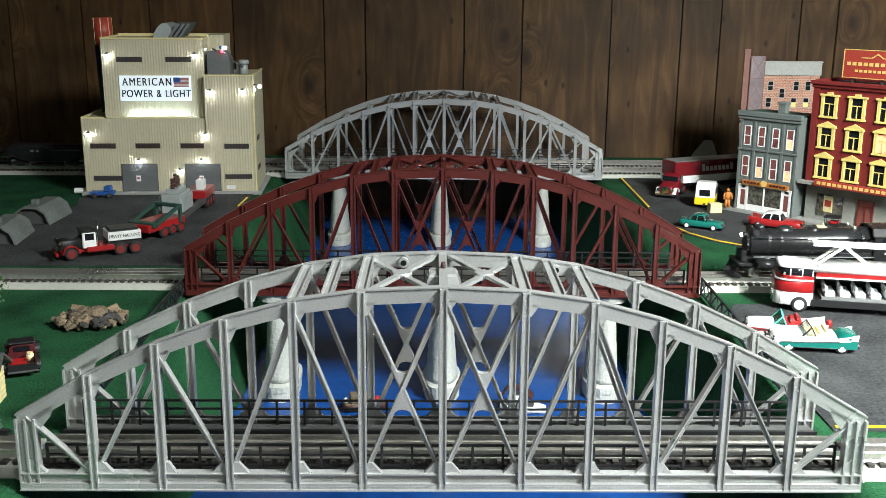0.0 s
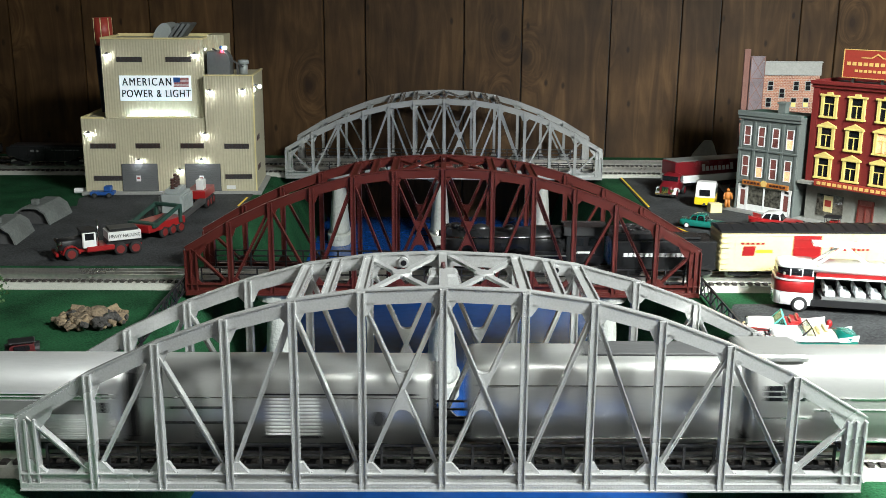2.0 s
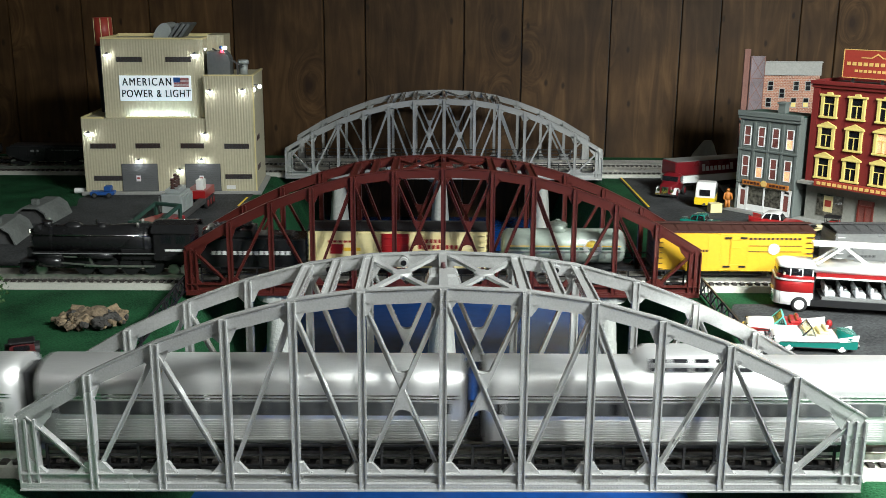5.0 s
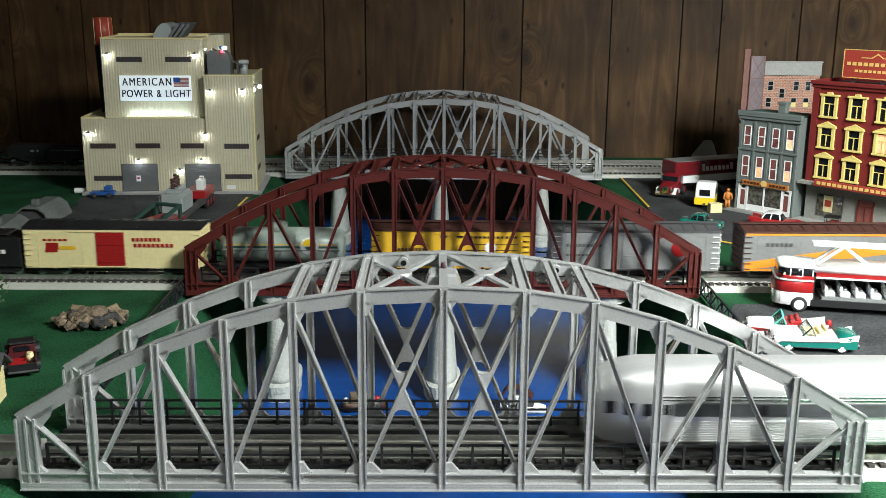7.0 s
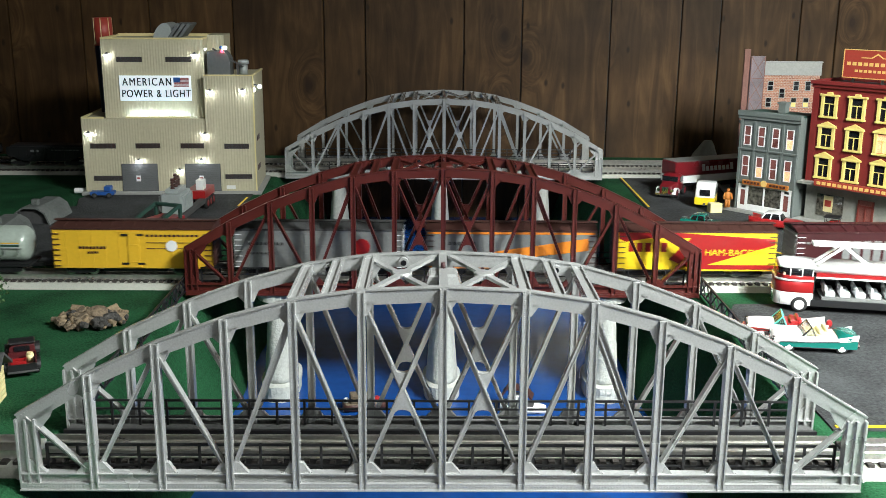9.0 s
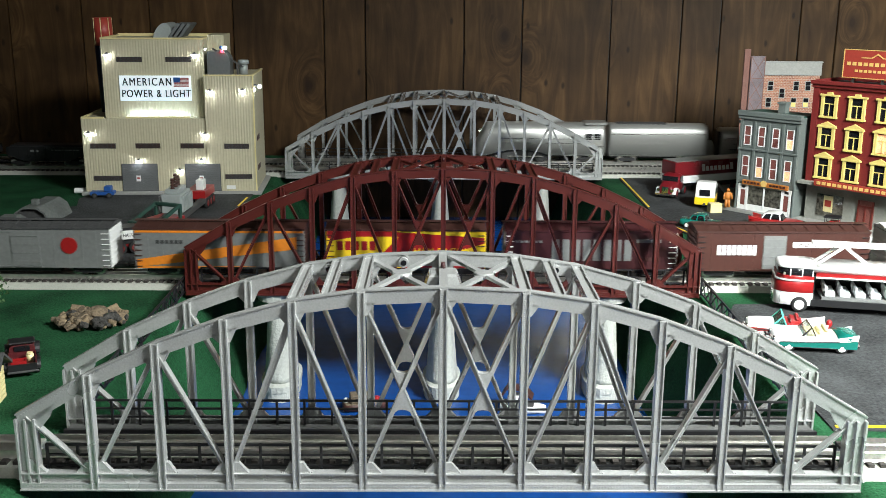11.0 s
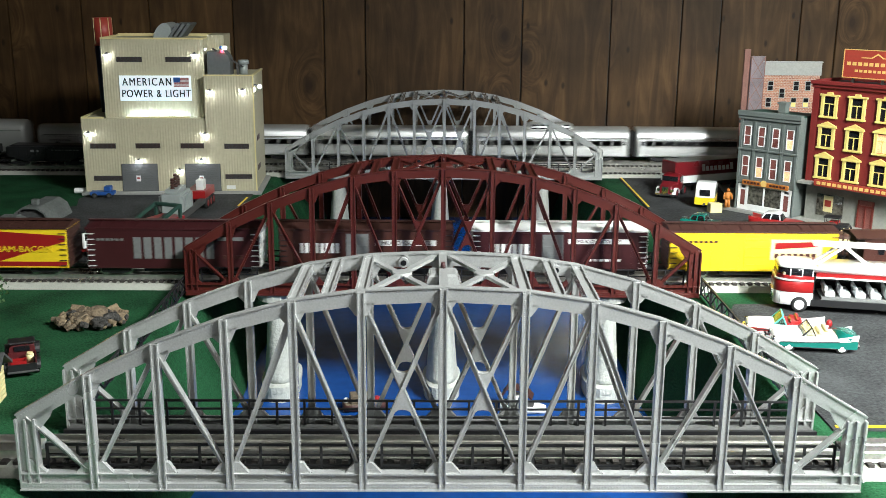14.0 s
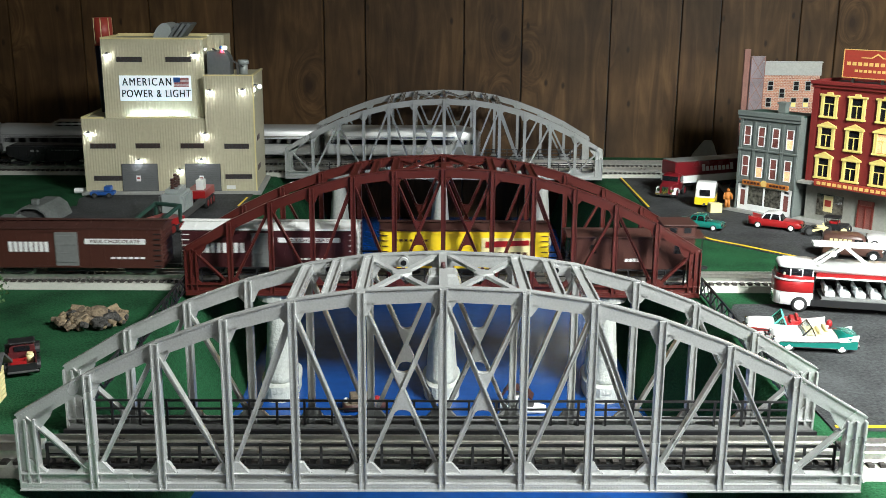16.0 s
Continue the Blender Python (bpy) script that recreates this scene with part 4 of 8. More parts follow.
def loco_freight():
    """Black steam engine, forward along x, boiler 0.18 m long with a pilot deck before it."""
    lo = thing("steam_locomotive", "black steam freight locomotive with a glowing headlight", "locomotive", "cars of the freight train")
    ring = lambda x, r, z: [(x, r * math.cos(2 * math.pi * i / 28), z + r * math.sin(2 * math.pi * i / 28)) for i in range(28)]
    bm = bmesh.new()
    loft(bm, [ring(-0.062, 0.0240, 0.0485), ring(-0.015, 0.0232, 0.0485), ring(0.010, 0.0208, 0.0485), ring(0.113, 0.0205, 0.0485), ring(0.1155, 0.0185, 0.0485)])
    boiler = part("boiler", bm, LOCO, lo)
    for x, r in ((-0.045, 0.0243), (-0.022, 0.0238), (0.012, 0.0213), (0.042, 0.0211), (0.070, 0.0210), (0.088, 0.0210)):
        bm = bmesh.new()
        cyl(bm, (x - 0.0010, 0, 0.0485), (x + 0.0010, 0, 0.0485), r, n=28, cap=False)
        part("boiler_band", bm, LOCO, boiler)
    bm = bmesh.new()
    cyl(bm, (0.1155, 0, 0.0485), (0.1180, 0, 0.0485), 0.0160, 0.0145, n=24)
    door = part("smokebox_door", bm, DARKGREY, lo, "dark grey smokebox front")
    bm = bmesh.new()
    for a in range(0, 360, 30):
        ball(bm, (0.1172, 0.0152 * math.cos(radians(a)), 0.0485 + 0.0152 * math.sin(radians(a))), 0.0010, (1, 1, 1), 6, 4)
    part("door_clamp", bm, RAIL, door)
    bm = bmesh.new()
    cyl(bm, (0.1160, 0, 0.0600), (0.1235, 0, 0.0600), 0.0042, n=14)
    hl = part("headlight", bm, LOCO, lo)
    bm = bmesh.new()
    cyl(bm, (0.1235, 0, 0.0600), (0.1242, 0, 0.0600), 0.0033, n=14)
    part("lens", bm, HEADLAMP, hl, "glowing headlight lens")
    bm = bmesh.new()
    cyl(bm, (0.098, 0, 0.0650), (0.098, 0, 0.0750), 0.0062, 0.0072, n=16)
    part("smokestack", bm, LOCO, lo)
    bm = bmesh.new()
    cyl(bm, (0.108, -0.018, 0.0665), (0.108, 0.018, 0.0665), 0.0048, n=16)
    part("feedwater_heater", bm, LOCO, lo)
    for x, r, l in ((0.062, 0.0100, 1.5), (0.020, 0.0088, 1.0), (-0.018, 0.0072, 1.0)):
        bm = bmesh.new()
        ball(bm, (x, 0, 0.0655), r, (l, 1, 0.92), 18, 8)
        part("steam_dome", bm, LOCO, lo)
    bm = bmesh.new()
    for y in (-0.0125, 0.0125):
        cyl(bm, (-0.035, y, 0.0690), (-0.035, y, 0.0760), 0.0016, n=8)
    part("whistle", bm, RAIL, lo)
    bm = bmesh.new()
    prism(bm, [(-0.027, 0.024), (-0.027, 0.064), (-0.020, 0.073), (0, 0.0765), (0.020, 0.073), (0.027, 0.064), (0.027, 0.024)], "x", -0.112, -0.060)
    cab = part("cab", bm, LOCO, lo)
    bm = bmesh.new()
    prism(bm, [(-0.029, 0.064), (-0.021, 0.0745), (0, 0.0780), (0.021, 0.0745), (0.029, 0.064), (0.020, 0.073), (0, 0.0765), (-0.020, 0.073)], "x", -0.1185, -0.057)
    part("cab_roof", bm, LOCO, cab)
    for s in (-1, 1):
        a, b = sorted((s * 0.0268, s * 0.0275))
        for x in (-0.098, -0.078):
            one("window", GLASSDARK, cab, (x - 0.007, x + 0.007, a, b, 0.049, 0.061))
        one("number_plate", WHITE, cab, (-0.100, -0.076, a, b, 0.0375, 0.0405), label="pale plain marking under the window")
        one("running_board", LOCO, lo, (-0.060, 0.112, min(s * 0.018, s * 0.027), max(s * 0.018, s * 0.027), 0.0325, 0.0345))
        one("board_edge", CARGREY, lo, (-0.060, 0.112, min(s * 0.0268, s * 0.0274), max(s * 0.0268, s * 0.0274), 0.0330, 0.0345), label="pale edge of the running board")
        bm = bmesh.new()
        cyl(bm, (0.000, s * 0.0235, 0.0300), (0.050, s * 0.0235, 0.0300), 0.0046, n=14)
        part("air_tank", bm, LOCO, lo)
        bm = bmesh.new()
        cyl(bm, (0.074, s * 0.0215, 0.0200), (0.106, s * 0.0215, 0.0200), 0.0082, n=16)
        cyl(bm, (0.072, s * 0.0215, 0.0290), (0.108, s * 0.0215, 0.0290), 0.0046, n=12)
        part("cylinder", bm, LOCO, lo)
        bm = bmesh.new()
        beam(bm, (-0.058, s * 0.0225, 0.014), (0.042, s * 0.0225, 0.014), 0.0028, 0.0014)
        part("side_rod", bm, RAIL, lo)
        bm = bmesh.new()
        beam(bm, (0.010, s * 0.0243, 0.014), (0.076, s * 0.0243, 0.0195), 0.0024, 0.0012)
        part("main_rod", bm, RAIL, lo)
        bm = bmesh.new()
        beam(bm, (0.020, s * 0.0250, 0.0270), (0.070, s * 0.0250, 0.0285), 0.0018, 0.0010)
        beam(bm, (0.028, s * 0.0252, 0.0140), (0.034, s * 0.0252, 0.0280), 0.0018, 0.0010)
        part("valve_gear", bm, RAIL, lo)
        bm = bmesh.new()
        cyl(bm, (-0.058, s * 0.0235, 0.0590), (0.112, s * 0.0205, 0.0590), 0.0008, n=6)
        part("handrail", bm, CHROME, lo)
        one("pump", LOCO, lo, (0.1180, 0.1260, min(s * 0.004, s * 0.014), max(s * 0.004, s * 0.014), 0.0230, 0.0390), bev=0.0015)
    one("firebox", LOCO, lo, (-0.062, -0.010, -0.0225, 0.0225, 0.022, 0.040), bev=0.002)
    one("frame", BLACK, lo, (-0.112, 0.126, -0.011, 0.011, 0.010, 0.030))
    one("pilot_deck", BLACK, lo, (0.112, 0.132, -0.026, 0.026, 0.0200, 0.0228))
    dm = wheel_mesh(0.0150, 0.0034, LOCO)
    for x in (-0.056, -0.023, 0.010, 0.043):
        for s in (-1, 1):
            part("driving_wheel", dm, LOCO, lo, m=pose(x, s * 0.0180, 0.0152))
    for x in (0.106, -0.084, -0.102):
        for s in (-1, 1):
            part("wheel", CARWHEEL, RAIL, lo, m=pose(x, s * 0.0165, 0.0080))
    bm = bmesh.new()
    prism(bm, [(0.128, -0.026), (0.128, 0.026), (0.137, 0.020), (0.143, 0), (0.137, -0.020)], "z", 0.0015, 0.0065)
    for k in range(-4, 5):
        beam(bm, (0.141 - abs(k) * 0.0014, k * 0.0055, 0.005), (0.130, k * 0.0055, 0.0215), 0.0015, 0.0015)
    part("pilot", bm, BLACK, lo)
    coupler(lo, 0.262)
    return lo


def tender_freight():
    te = thing("coal_tender", "black coal tender with white lettering bars", "tender", "cars of the freight train")
    L, W = 0.150, 0.056
    one("body", LOCO, te, (-L / 2, L / 2, -W / 2, W / 2, 0.0135, 0.0560), bev=0.0015)
    one("coal_bunker", LOCO, te, (0.0, L / 2 - 0.004, -W / 2 + 0.003, W / 2 - 0.003, 0.0560, 0.0680), (-L / 2 + 0.02, 0.0, -W / 2 + 0.010, W / 2 - 0.010, 0.0560, 0.0600), bev=0.002)
    bm = bmesh.new()
    for i in range(60):
        x, y = random.uniform(0.006, L / 2 - 0.012), random.uniform(-0.02, 0.02)
        ball(bm, (x, y, 0.0675 + random.uniform(0, 0.003)), random.uniform(0.002, 0.004), (1, 1, 0.8), 6, 4)
    tagged(part("coal", bm, BLACK, te, "heaped black coal"), kind="stuff")
    bars(te, WHITE, W, -0.058, 0.055, 0.036, 0.0056, 15)
    for e in (-1, 1):
        truck(te, e * 0.050, base=0.015)
    coupler(te, L)
    return te


def tank_car():
    t = thing("tank_car", "grey single-dome tank car with a round yellow emblem", "tank car", "cars of the freight train")
    L = 0.181
    ring = lambda x, r: [(x, r * math.cos(2 * math.pi * i / 28), 0.042 + r * math.sin(2 * math.pi * i / 28)) for i in range(28)]
    bm = bmesh.new()
    loft(bm, [ring(-L / 2 + 0.001, 0.012), ring(-L / 2 + 0.004, 0.021), ring(-L / 2 + 0.010, 0.0255), ring(L / 2 - 0.010, 0.0255), ring(L / 2 - 0.004, 0.021), ring(L / 2 - 0.001, 0.012)])
    tank = part("tank", bm, TANKGREEN, t)
    for x in (-0.05, -0.02, 0.02, 0.05):
        bm = bmesh.new()
        cyl(bm, (x - 0.0008, 0, 0.042), (x + 0.0008, 0, 0.042), 0.0259, n=28)
        part("tank_band", bm, TANKGREEN, tank)
    bm = bmesh.new()
    cyl(bm, (0.008, 0, 0.062), (0.008, 0, 0.0745), 0.0135, n=20)
    ball(bm, (0.008, 0, 0.0745), 0.0135, (1, 1, 0.35), 20, 6)
    cyl(bm, (0.008, 0, 0.078), (0.008, 0, 0.0815), 0.0035, n=10)
    part("dome", bm, TANKGREEN, t)
    for s in (-1, 1):
        x = 0.040 * (1 if s == -1 else -1)

        def wrapped(r, turns, R, th0=0.14):
            """A disc or part of one that follows the round tank."""
            bm = bmesh.new()
            rows = []
            for q in (0.02, 0.5, 1.0):
                rows.append([bm.verts.new((x + r * q * math.cos(radians(d)), s * R * math.cos(th0 + r * q * math.sin(radians(d)) / R), 0.042 + R * math.sin(th0 + r * q * math.sin(radians(d)) / R))) for d in turns])
            for p, q in zip(rows, rows[1:]):
                for k in range(len(turns) - 1):
                    bm.faces.new((p[k], p[k + 1], q[k + 1], q[k]))
            bmesh.ops.solidify(bm, geom=bm.faces[:], thickness=0.0004)
            return bm
        em = part("emblem", wrapped(0.0130, range(0, 361, 20), 0.0262), WHITE, t, "round white and yellow emblem")
        part("emblem_top", wrapped(0.0105, range(10, 171, 20), 0.0268), BRIGHT, em, "yellow upper half")
        part("emblem_foot", wrapped(0.0062, range(190, 351, 20), 0.0268), DKGREEN, em)
        for zz, w, m in ((0.0440, 0.0030, DKGREEN), (0.0475, 0.0014, YELLOW)):
            bm = bmesh.new()
            yy = s * math.sqrt(0.0256 ** 2 - (zz - 0.042) ** 2)
            box(bm, -0.080, 0.080, min(yy, yy - s * 0.001), max(yy, yy - s * 0.001), zz - w / 2, zz + w / 2)
            part("stripe", bm, m, t)
        bm = bmesh.new()
        for e in range(9):
            box(bm, -0.078 + e * 0.0195 - 0.0005, -0.078 + e * 0.0195 + 0.0005, s * 0.0265 - 0.0005, s * 0.0265 + 0.0005, 0.030, 0.040)
        beam(bm, (-0.084, s * 0.0265, 0.040), (0.084, s * 0.0265, 0.040), 0.0011, 0.0011)
        part("handrail", bm, CARGREY, t)
    one("underframe", BLACK, t, (-L / 2, L / 2, -0.024, 0.024, 0.0125, 0.0170), (-0.03, 0.03, -0.014, 0.014, 0.008, 0.0170))
    for e in (-1, 1):
        truck(t, e * 0.058)
    coupler(t, L)
    return t


def caboose():
    c = thing("caboose", "brown wooden caboose with a roof cupola", "caboose", "cars of the freight train")
    L, W = 0.170, CAR_W - 0.004
    one("body", BROWN, c, (-L / 2, L / 2, -W / 2, W / 2, 0.0125, 0.0610), bev=0.0008)
    bm = bmesh.new()
    prism(bm, [(-W / 2 - 0.003, 0.061), (-W / 2 - 0.003, 0.0625), (0, 0.0675), (W / 2 + 0.003, 0.0625), (W / 2 + 0.003, 0.061)], "x", -0.098, 0.098)
    part("roof", bm, ROOFBROWN, c)
    one("cupola", BROWN, c, (-0.086, -0.042, -W / 2 + 0.003, W / 2 - 0.003, 0.0630, 0.0775), bev=0.0006)
    one("cupola_roof", ROOFBROWN, c, (-0.089, -0.039, -W / 2, W / 2, 0.0775, 0.0795), bev=0.0006)
    for s in (-1, 1):
        for x in (-0.060, -0.030, 0.030, 0.060):
            a, b = sorted((s * (W / 2 - 0.0003), s * (W / 2 + 0.0006)))
            wn = one("window", BROWN, c, (x - 0.0065, x + 0.0065, a, b, 0.036, 0.052))
            a, b = sorted((s * (W / 2 + 0.0006), s * (W / 2 + 0.0010)))
            one("pane", GLASSDARK, wn, (x - 0.0045, x + 0.0045, a, b, 0.038, 0.050))
        for x in (-0.074, -0.054):
            a, b = sorted((s * (W / 2 - 0.0032), s * (W / 2 - 0.0024)))
            one("window", GLASSDARK, c, (x - 0.005, x + 0.005, a, b, 0.0675, 0.0750))
        bm = bmesh.new()
        for k in range(26):
            x = -L / 2 + L * (k + 0.5) / 26
            a, b = sorted((s * W / 2, s * (W / 2 + 0.0003)))
            box(bm, x - 0.0004, x + 0.0004, a, b, 0.0125, 0.061)
        part("side_seam", bm, BROWN, c)
    bars(c, WHITE, W, -0.014, 0.010, 0.028, 0.0045, 4)
    for e in (-1, 1):
        pl = one("platform", BLACK, c, (min(e * L / 2, e * 0.098), max(e * L / 2, e * 0.098), -W / 2, W / 2, 0.0125, 0.0150))
        bm = bmesh.new()
        for y in (-0.024, -0.012, 0.012, 0.024):
            box(bm, e * 0.096 - 0.0006, e * 0.096 + 0.0006, y - 0.0006, y + 0.0006, 0.015, 0.0625 if abs(y) > 0.02 else 0.034)
        box(bm, e * 0.096 - 0.0006, e * 0.096 + 0.0006, -0.024, 0.024, 0.0335, 0.0350)
        part("end_rail", bm, BLACK, pl)
        truck(c, e * 0.055)
    one("underframe", BLACK, c, (-L / 2, L / 2, -0.012, 0.012, 0.008, 0.0125))
    coupler(c, 0.196)
    return c


def section(w, zb, zt, n=9, shoulder=0.55):
    """Half-round car section: (y, z) from the lower left over the roof to the lower right."""
    pts = [(-w, zb)]
    sh = zb + (zt - zb) * shoulder
    for i in range(n + 1):
        a = math.pi - math.pi * i / n
        pts.append((w * math.copysign(abs(math.cos(a)) ** 0.75, math.cos(a)), sh + (zt - sh) * math.sin(a) ** 0.85))
    pts.append((w, zb))
    return pts


def streamliner():
    """Silver-grey streamlined steam engine, nose towards +x, 0.323 m."""
    lo = thing("streamlined_locomotive", "silver-grey streamlined steam locomotive with a rounded shrouded nose", "locomotive", "cars of the passenger train")
    L = 0.323
    bm = bmesh.new()
    rings = []
    for i in range(41):
        f = i / 40
        x = -L / 2 + L * f
        u = max(0.0, (f - 0.875) / 0.125)
        k = math.sqrt(max(0.0, 1 - u ** 2.6)) * 0.86 + 0.14
        zt = 0.095 - 0.022 * u ** 3
        zb = 0.018
        if 0.42 < f < 0.86:
            zb = 0.018 + 0.013 * math.sin(math.pi * (f - 0.42) / 0.44) ** 0.8
        w = 0.0300 * (k if u else 1.0)
        rings.append([(x - 0.038 * u * max(0.0, (z - 0.018) / 0.077), y, z) for y, z in section(w, zb, zt, 14, 0.50)])
    loft(bm, rings)
    shroud = part("shroud", bm, STREAM, lo)
    for e in (0, -1):
        bm = bmesh.new()
        for p, q in zip(rings, rings[1:]):
            beam(bm, p[e], q[e], 0.0014, 0.0016)
        part("skirt_trim", bm, CHROME, shroud, "bright edge along the skirt")
    one("cab_roof", STREAM, lo, (-L / 2 - 0.006, -L / 2 + 0.050, -0.026, 0.026, 0.0900, 0.0965), bev=0.002)
    for s in (-1, 1):
        a, b = sorted((s * 0.0296, s * 0.0304))
        for x in (-0.142, -0.122):
            one("cab_window", GLASSDARK, lo, (x - 0.0085, x + 0.0085, a, b, 0.056, 0.070))
            for z in (0.0600, 0.0650):
                one("cab_window_bar", STREAM, lo, (x - 0.0085, x + 0.0085, a - (0.0003 if s == -1 else 0), b + (0.0003 if s == 1 else 0), z - 0.0006, z + 0.0006))
            one("handrail", CHROME, lo, (-0.158, -0.112, a - (0.0006 if s == -1 else 0), b + (0.0006 if s == 1 else 0), 0.0400, 0.0408))
        a, b = sorted((s * 0.0296, s * 0.0309))
        one("stripe", CHROME, lo, (-0.105, 0.090, a, b, 0.0570, 0.0584), label="bright trim stripe")
        one("stripe", CHROME, lo, (-0.105, 0.085, a, b, 0.0470, 0.0478), label="bright trim stripe")
    bm = bmesh.new()
    cyl(bm, (L / 2 - 0.050, 0, 0.0725), (L / 2 - 0.024, 0, 0.0715), 0.0062, n=16)
    hl = part("headlight", bm, STREAM, lo)
    bm = bmesh.new()
    cyl(bm, (L / 2 - 0.024, 0, 0.0715), (L / 2 - 0.0234, 0, 0.0715), 0.0030, n=16)
    part("lens", bm, HEADLAMP, hl, "glowing headlight lens")
    one("smokestack", STREAM, lo, (0.075, 0.100, -0.008, 0.008, 0.090, 0.0975), bev=0.0015)
    one("frame", BLACK, lo, (-L / 2 + 0.01, L / 2 - 0.03, -0.012, 0.012, 0.010, 0.045))
    dm = wheel_mesh(0.0185, 0.0034, DARKGREY)
    for x in (-0.010, 0.030, 0.070):
        for s in (-1, 1):
            part("driving_wheel", dm, DARKGREY, lo, m=pose(x, s * 0.0180, 0.0187))
    for s in (-1, 1):
        bm = bmesh.new()
        beam(bm, (-0.014, s * 0.0235, 0.014), (0.070, s * 0.0235, 0.014), 0.0030, 0.0014)
        part("side_rod", bm, RAIL, lo)
    truck(lo, 0.112)
    truck(lo, -0.115)
    one("pilot", STREAM, lo, (L / 2 - 0.022, L / 2 - 0.004, -0.020, 0.020, 0.003, 0.018), bev=0.003)
    coupler(lo, L)
    return lo


def stream_tender():
    te = thing("streamlined_tender", "smooth silver-grey streamlined tender", "tender", "cars of the passenger train")
    L = 0.237
    bm = bmesh.new()
    rings = []
    for x, k in ((-L / 2, 0.90), (-L / 2 + 0.004, 0.97), (-L / 2 + 0.010, 1.0), (L / 2 - 0.006, 1.0), (L / 2, 0.97)):
        rings.append([(x, y * k, 0.0165 + (z - 0.0165) * (0.5 + 0.5 * k)) for y, z in section(0.0300, 0.0165, 0.0935, 14, 0.70)])
    loft(bm, rings)
    part("body", bm, STREAM, te)
    for s in (-1, 1):
        a, b = sorted((s * 0.0296, s * 0.0307))
        one("stripe", CHROME, te, (-0.112, 0.114, a, b, 0.0690, 0.0700), label="bright trim stripe")
        one("stripe", CHROME, te, (-0.112, 0.114, a, b, 0.0200, 0.0208), label="bright trim stripe")
    one("coal_cover", DARKGREY, te, (-0.02, 0.10, -0.016, 0.016, 0.0915, 0.0945), bev=0.001)
    one("underframe", BLACK, te, (-L / 2 + 0.01, L / 2 - 0.01, -0.014, 0.014, 0.010, 0.020))
    for e in (-1, 1):
        truck(te, e * 0.072)
    coupler(te, L)
    return te


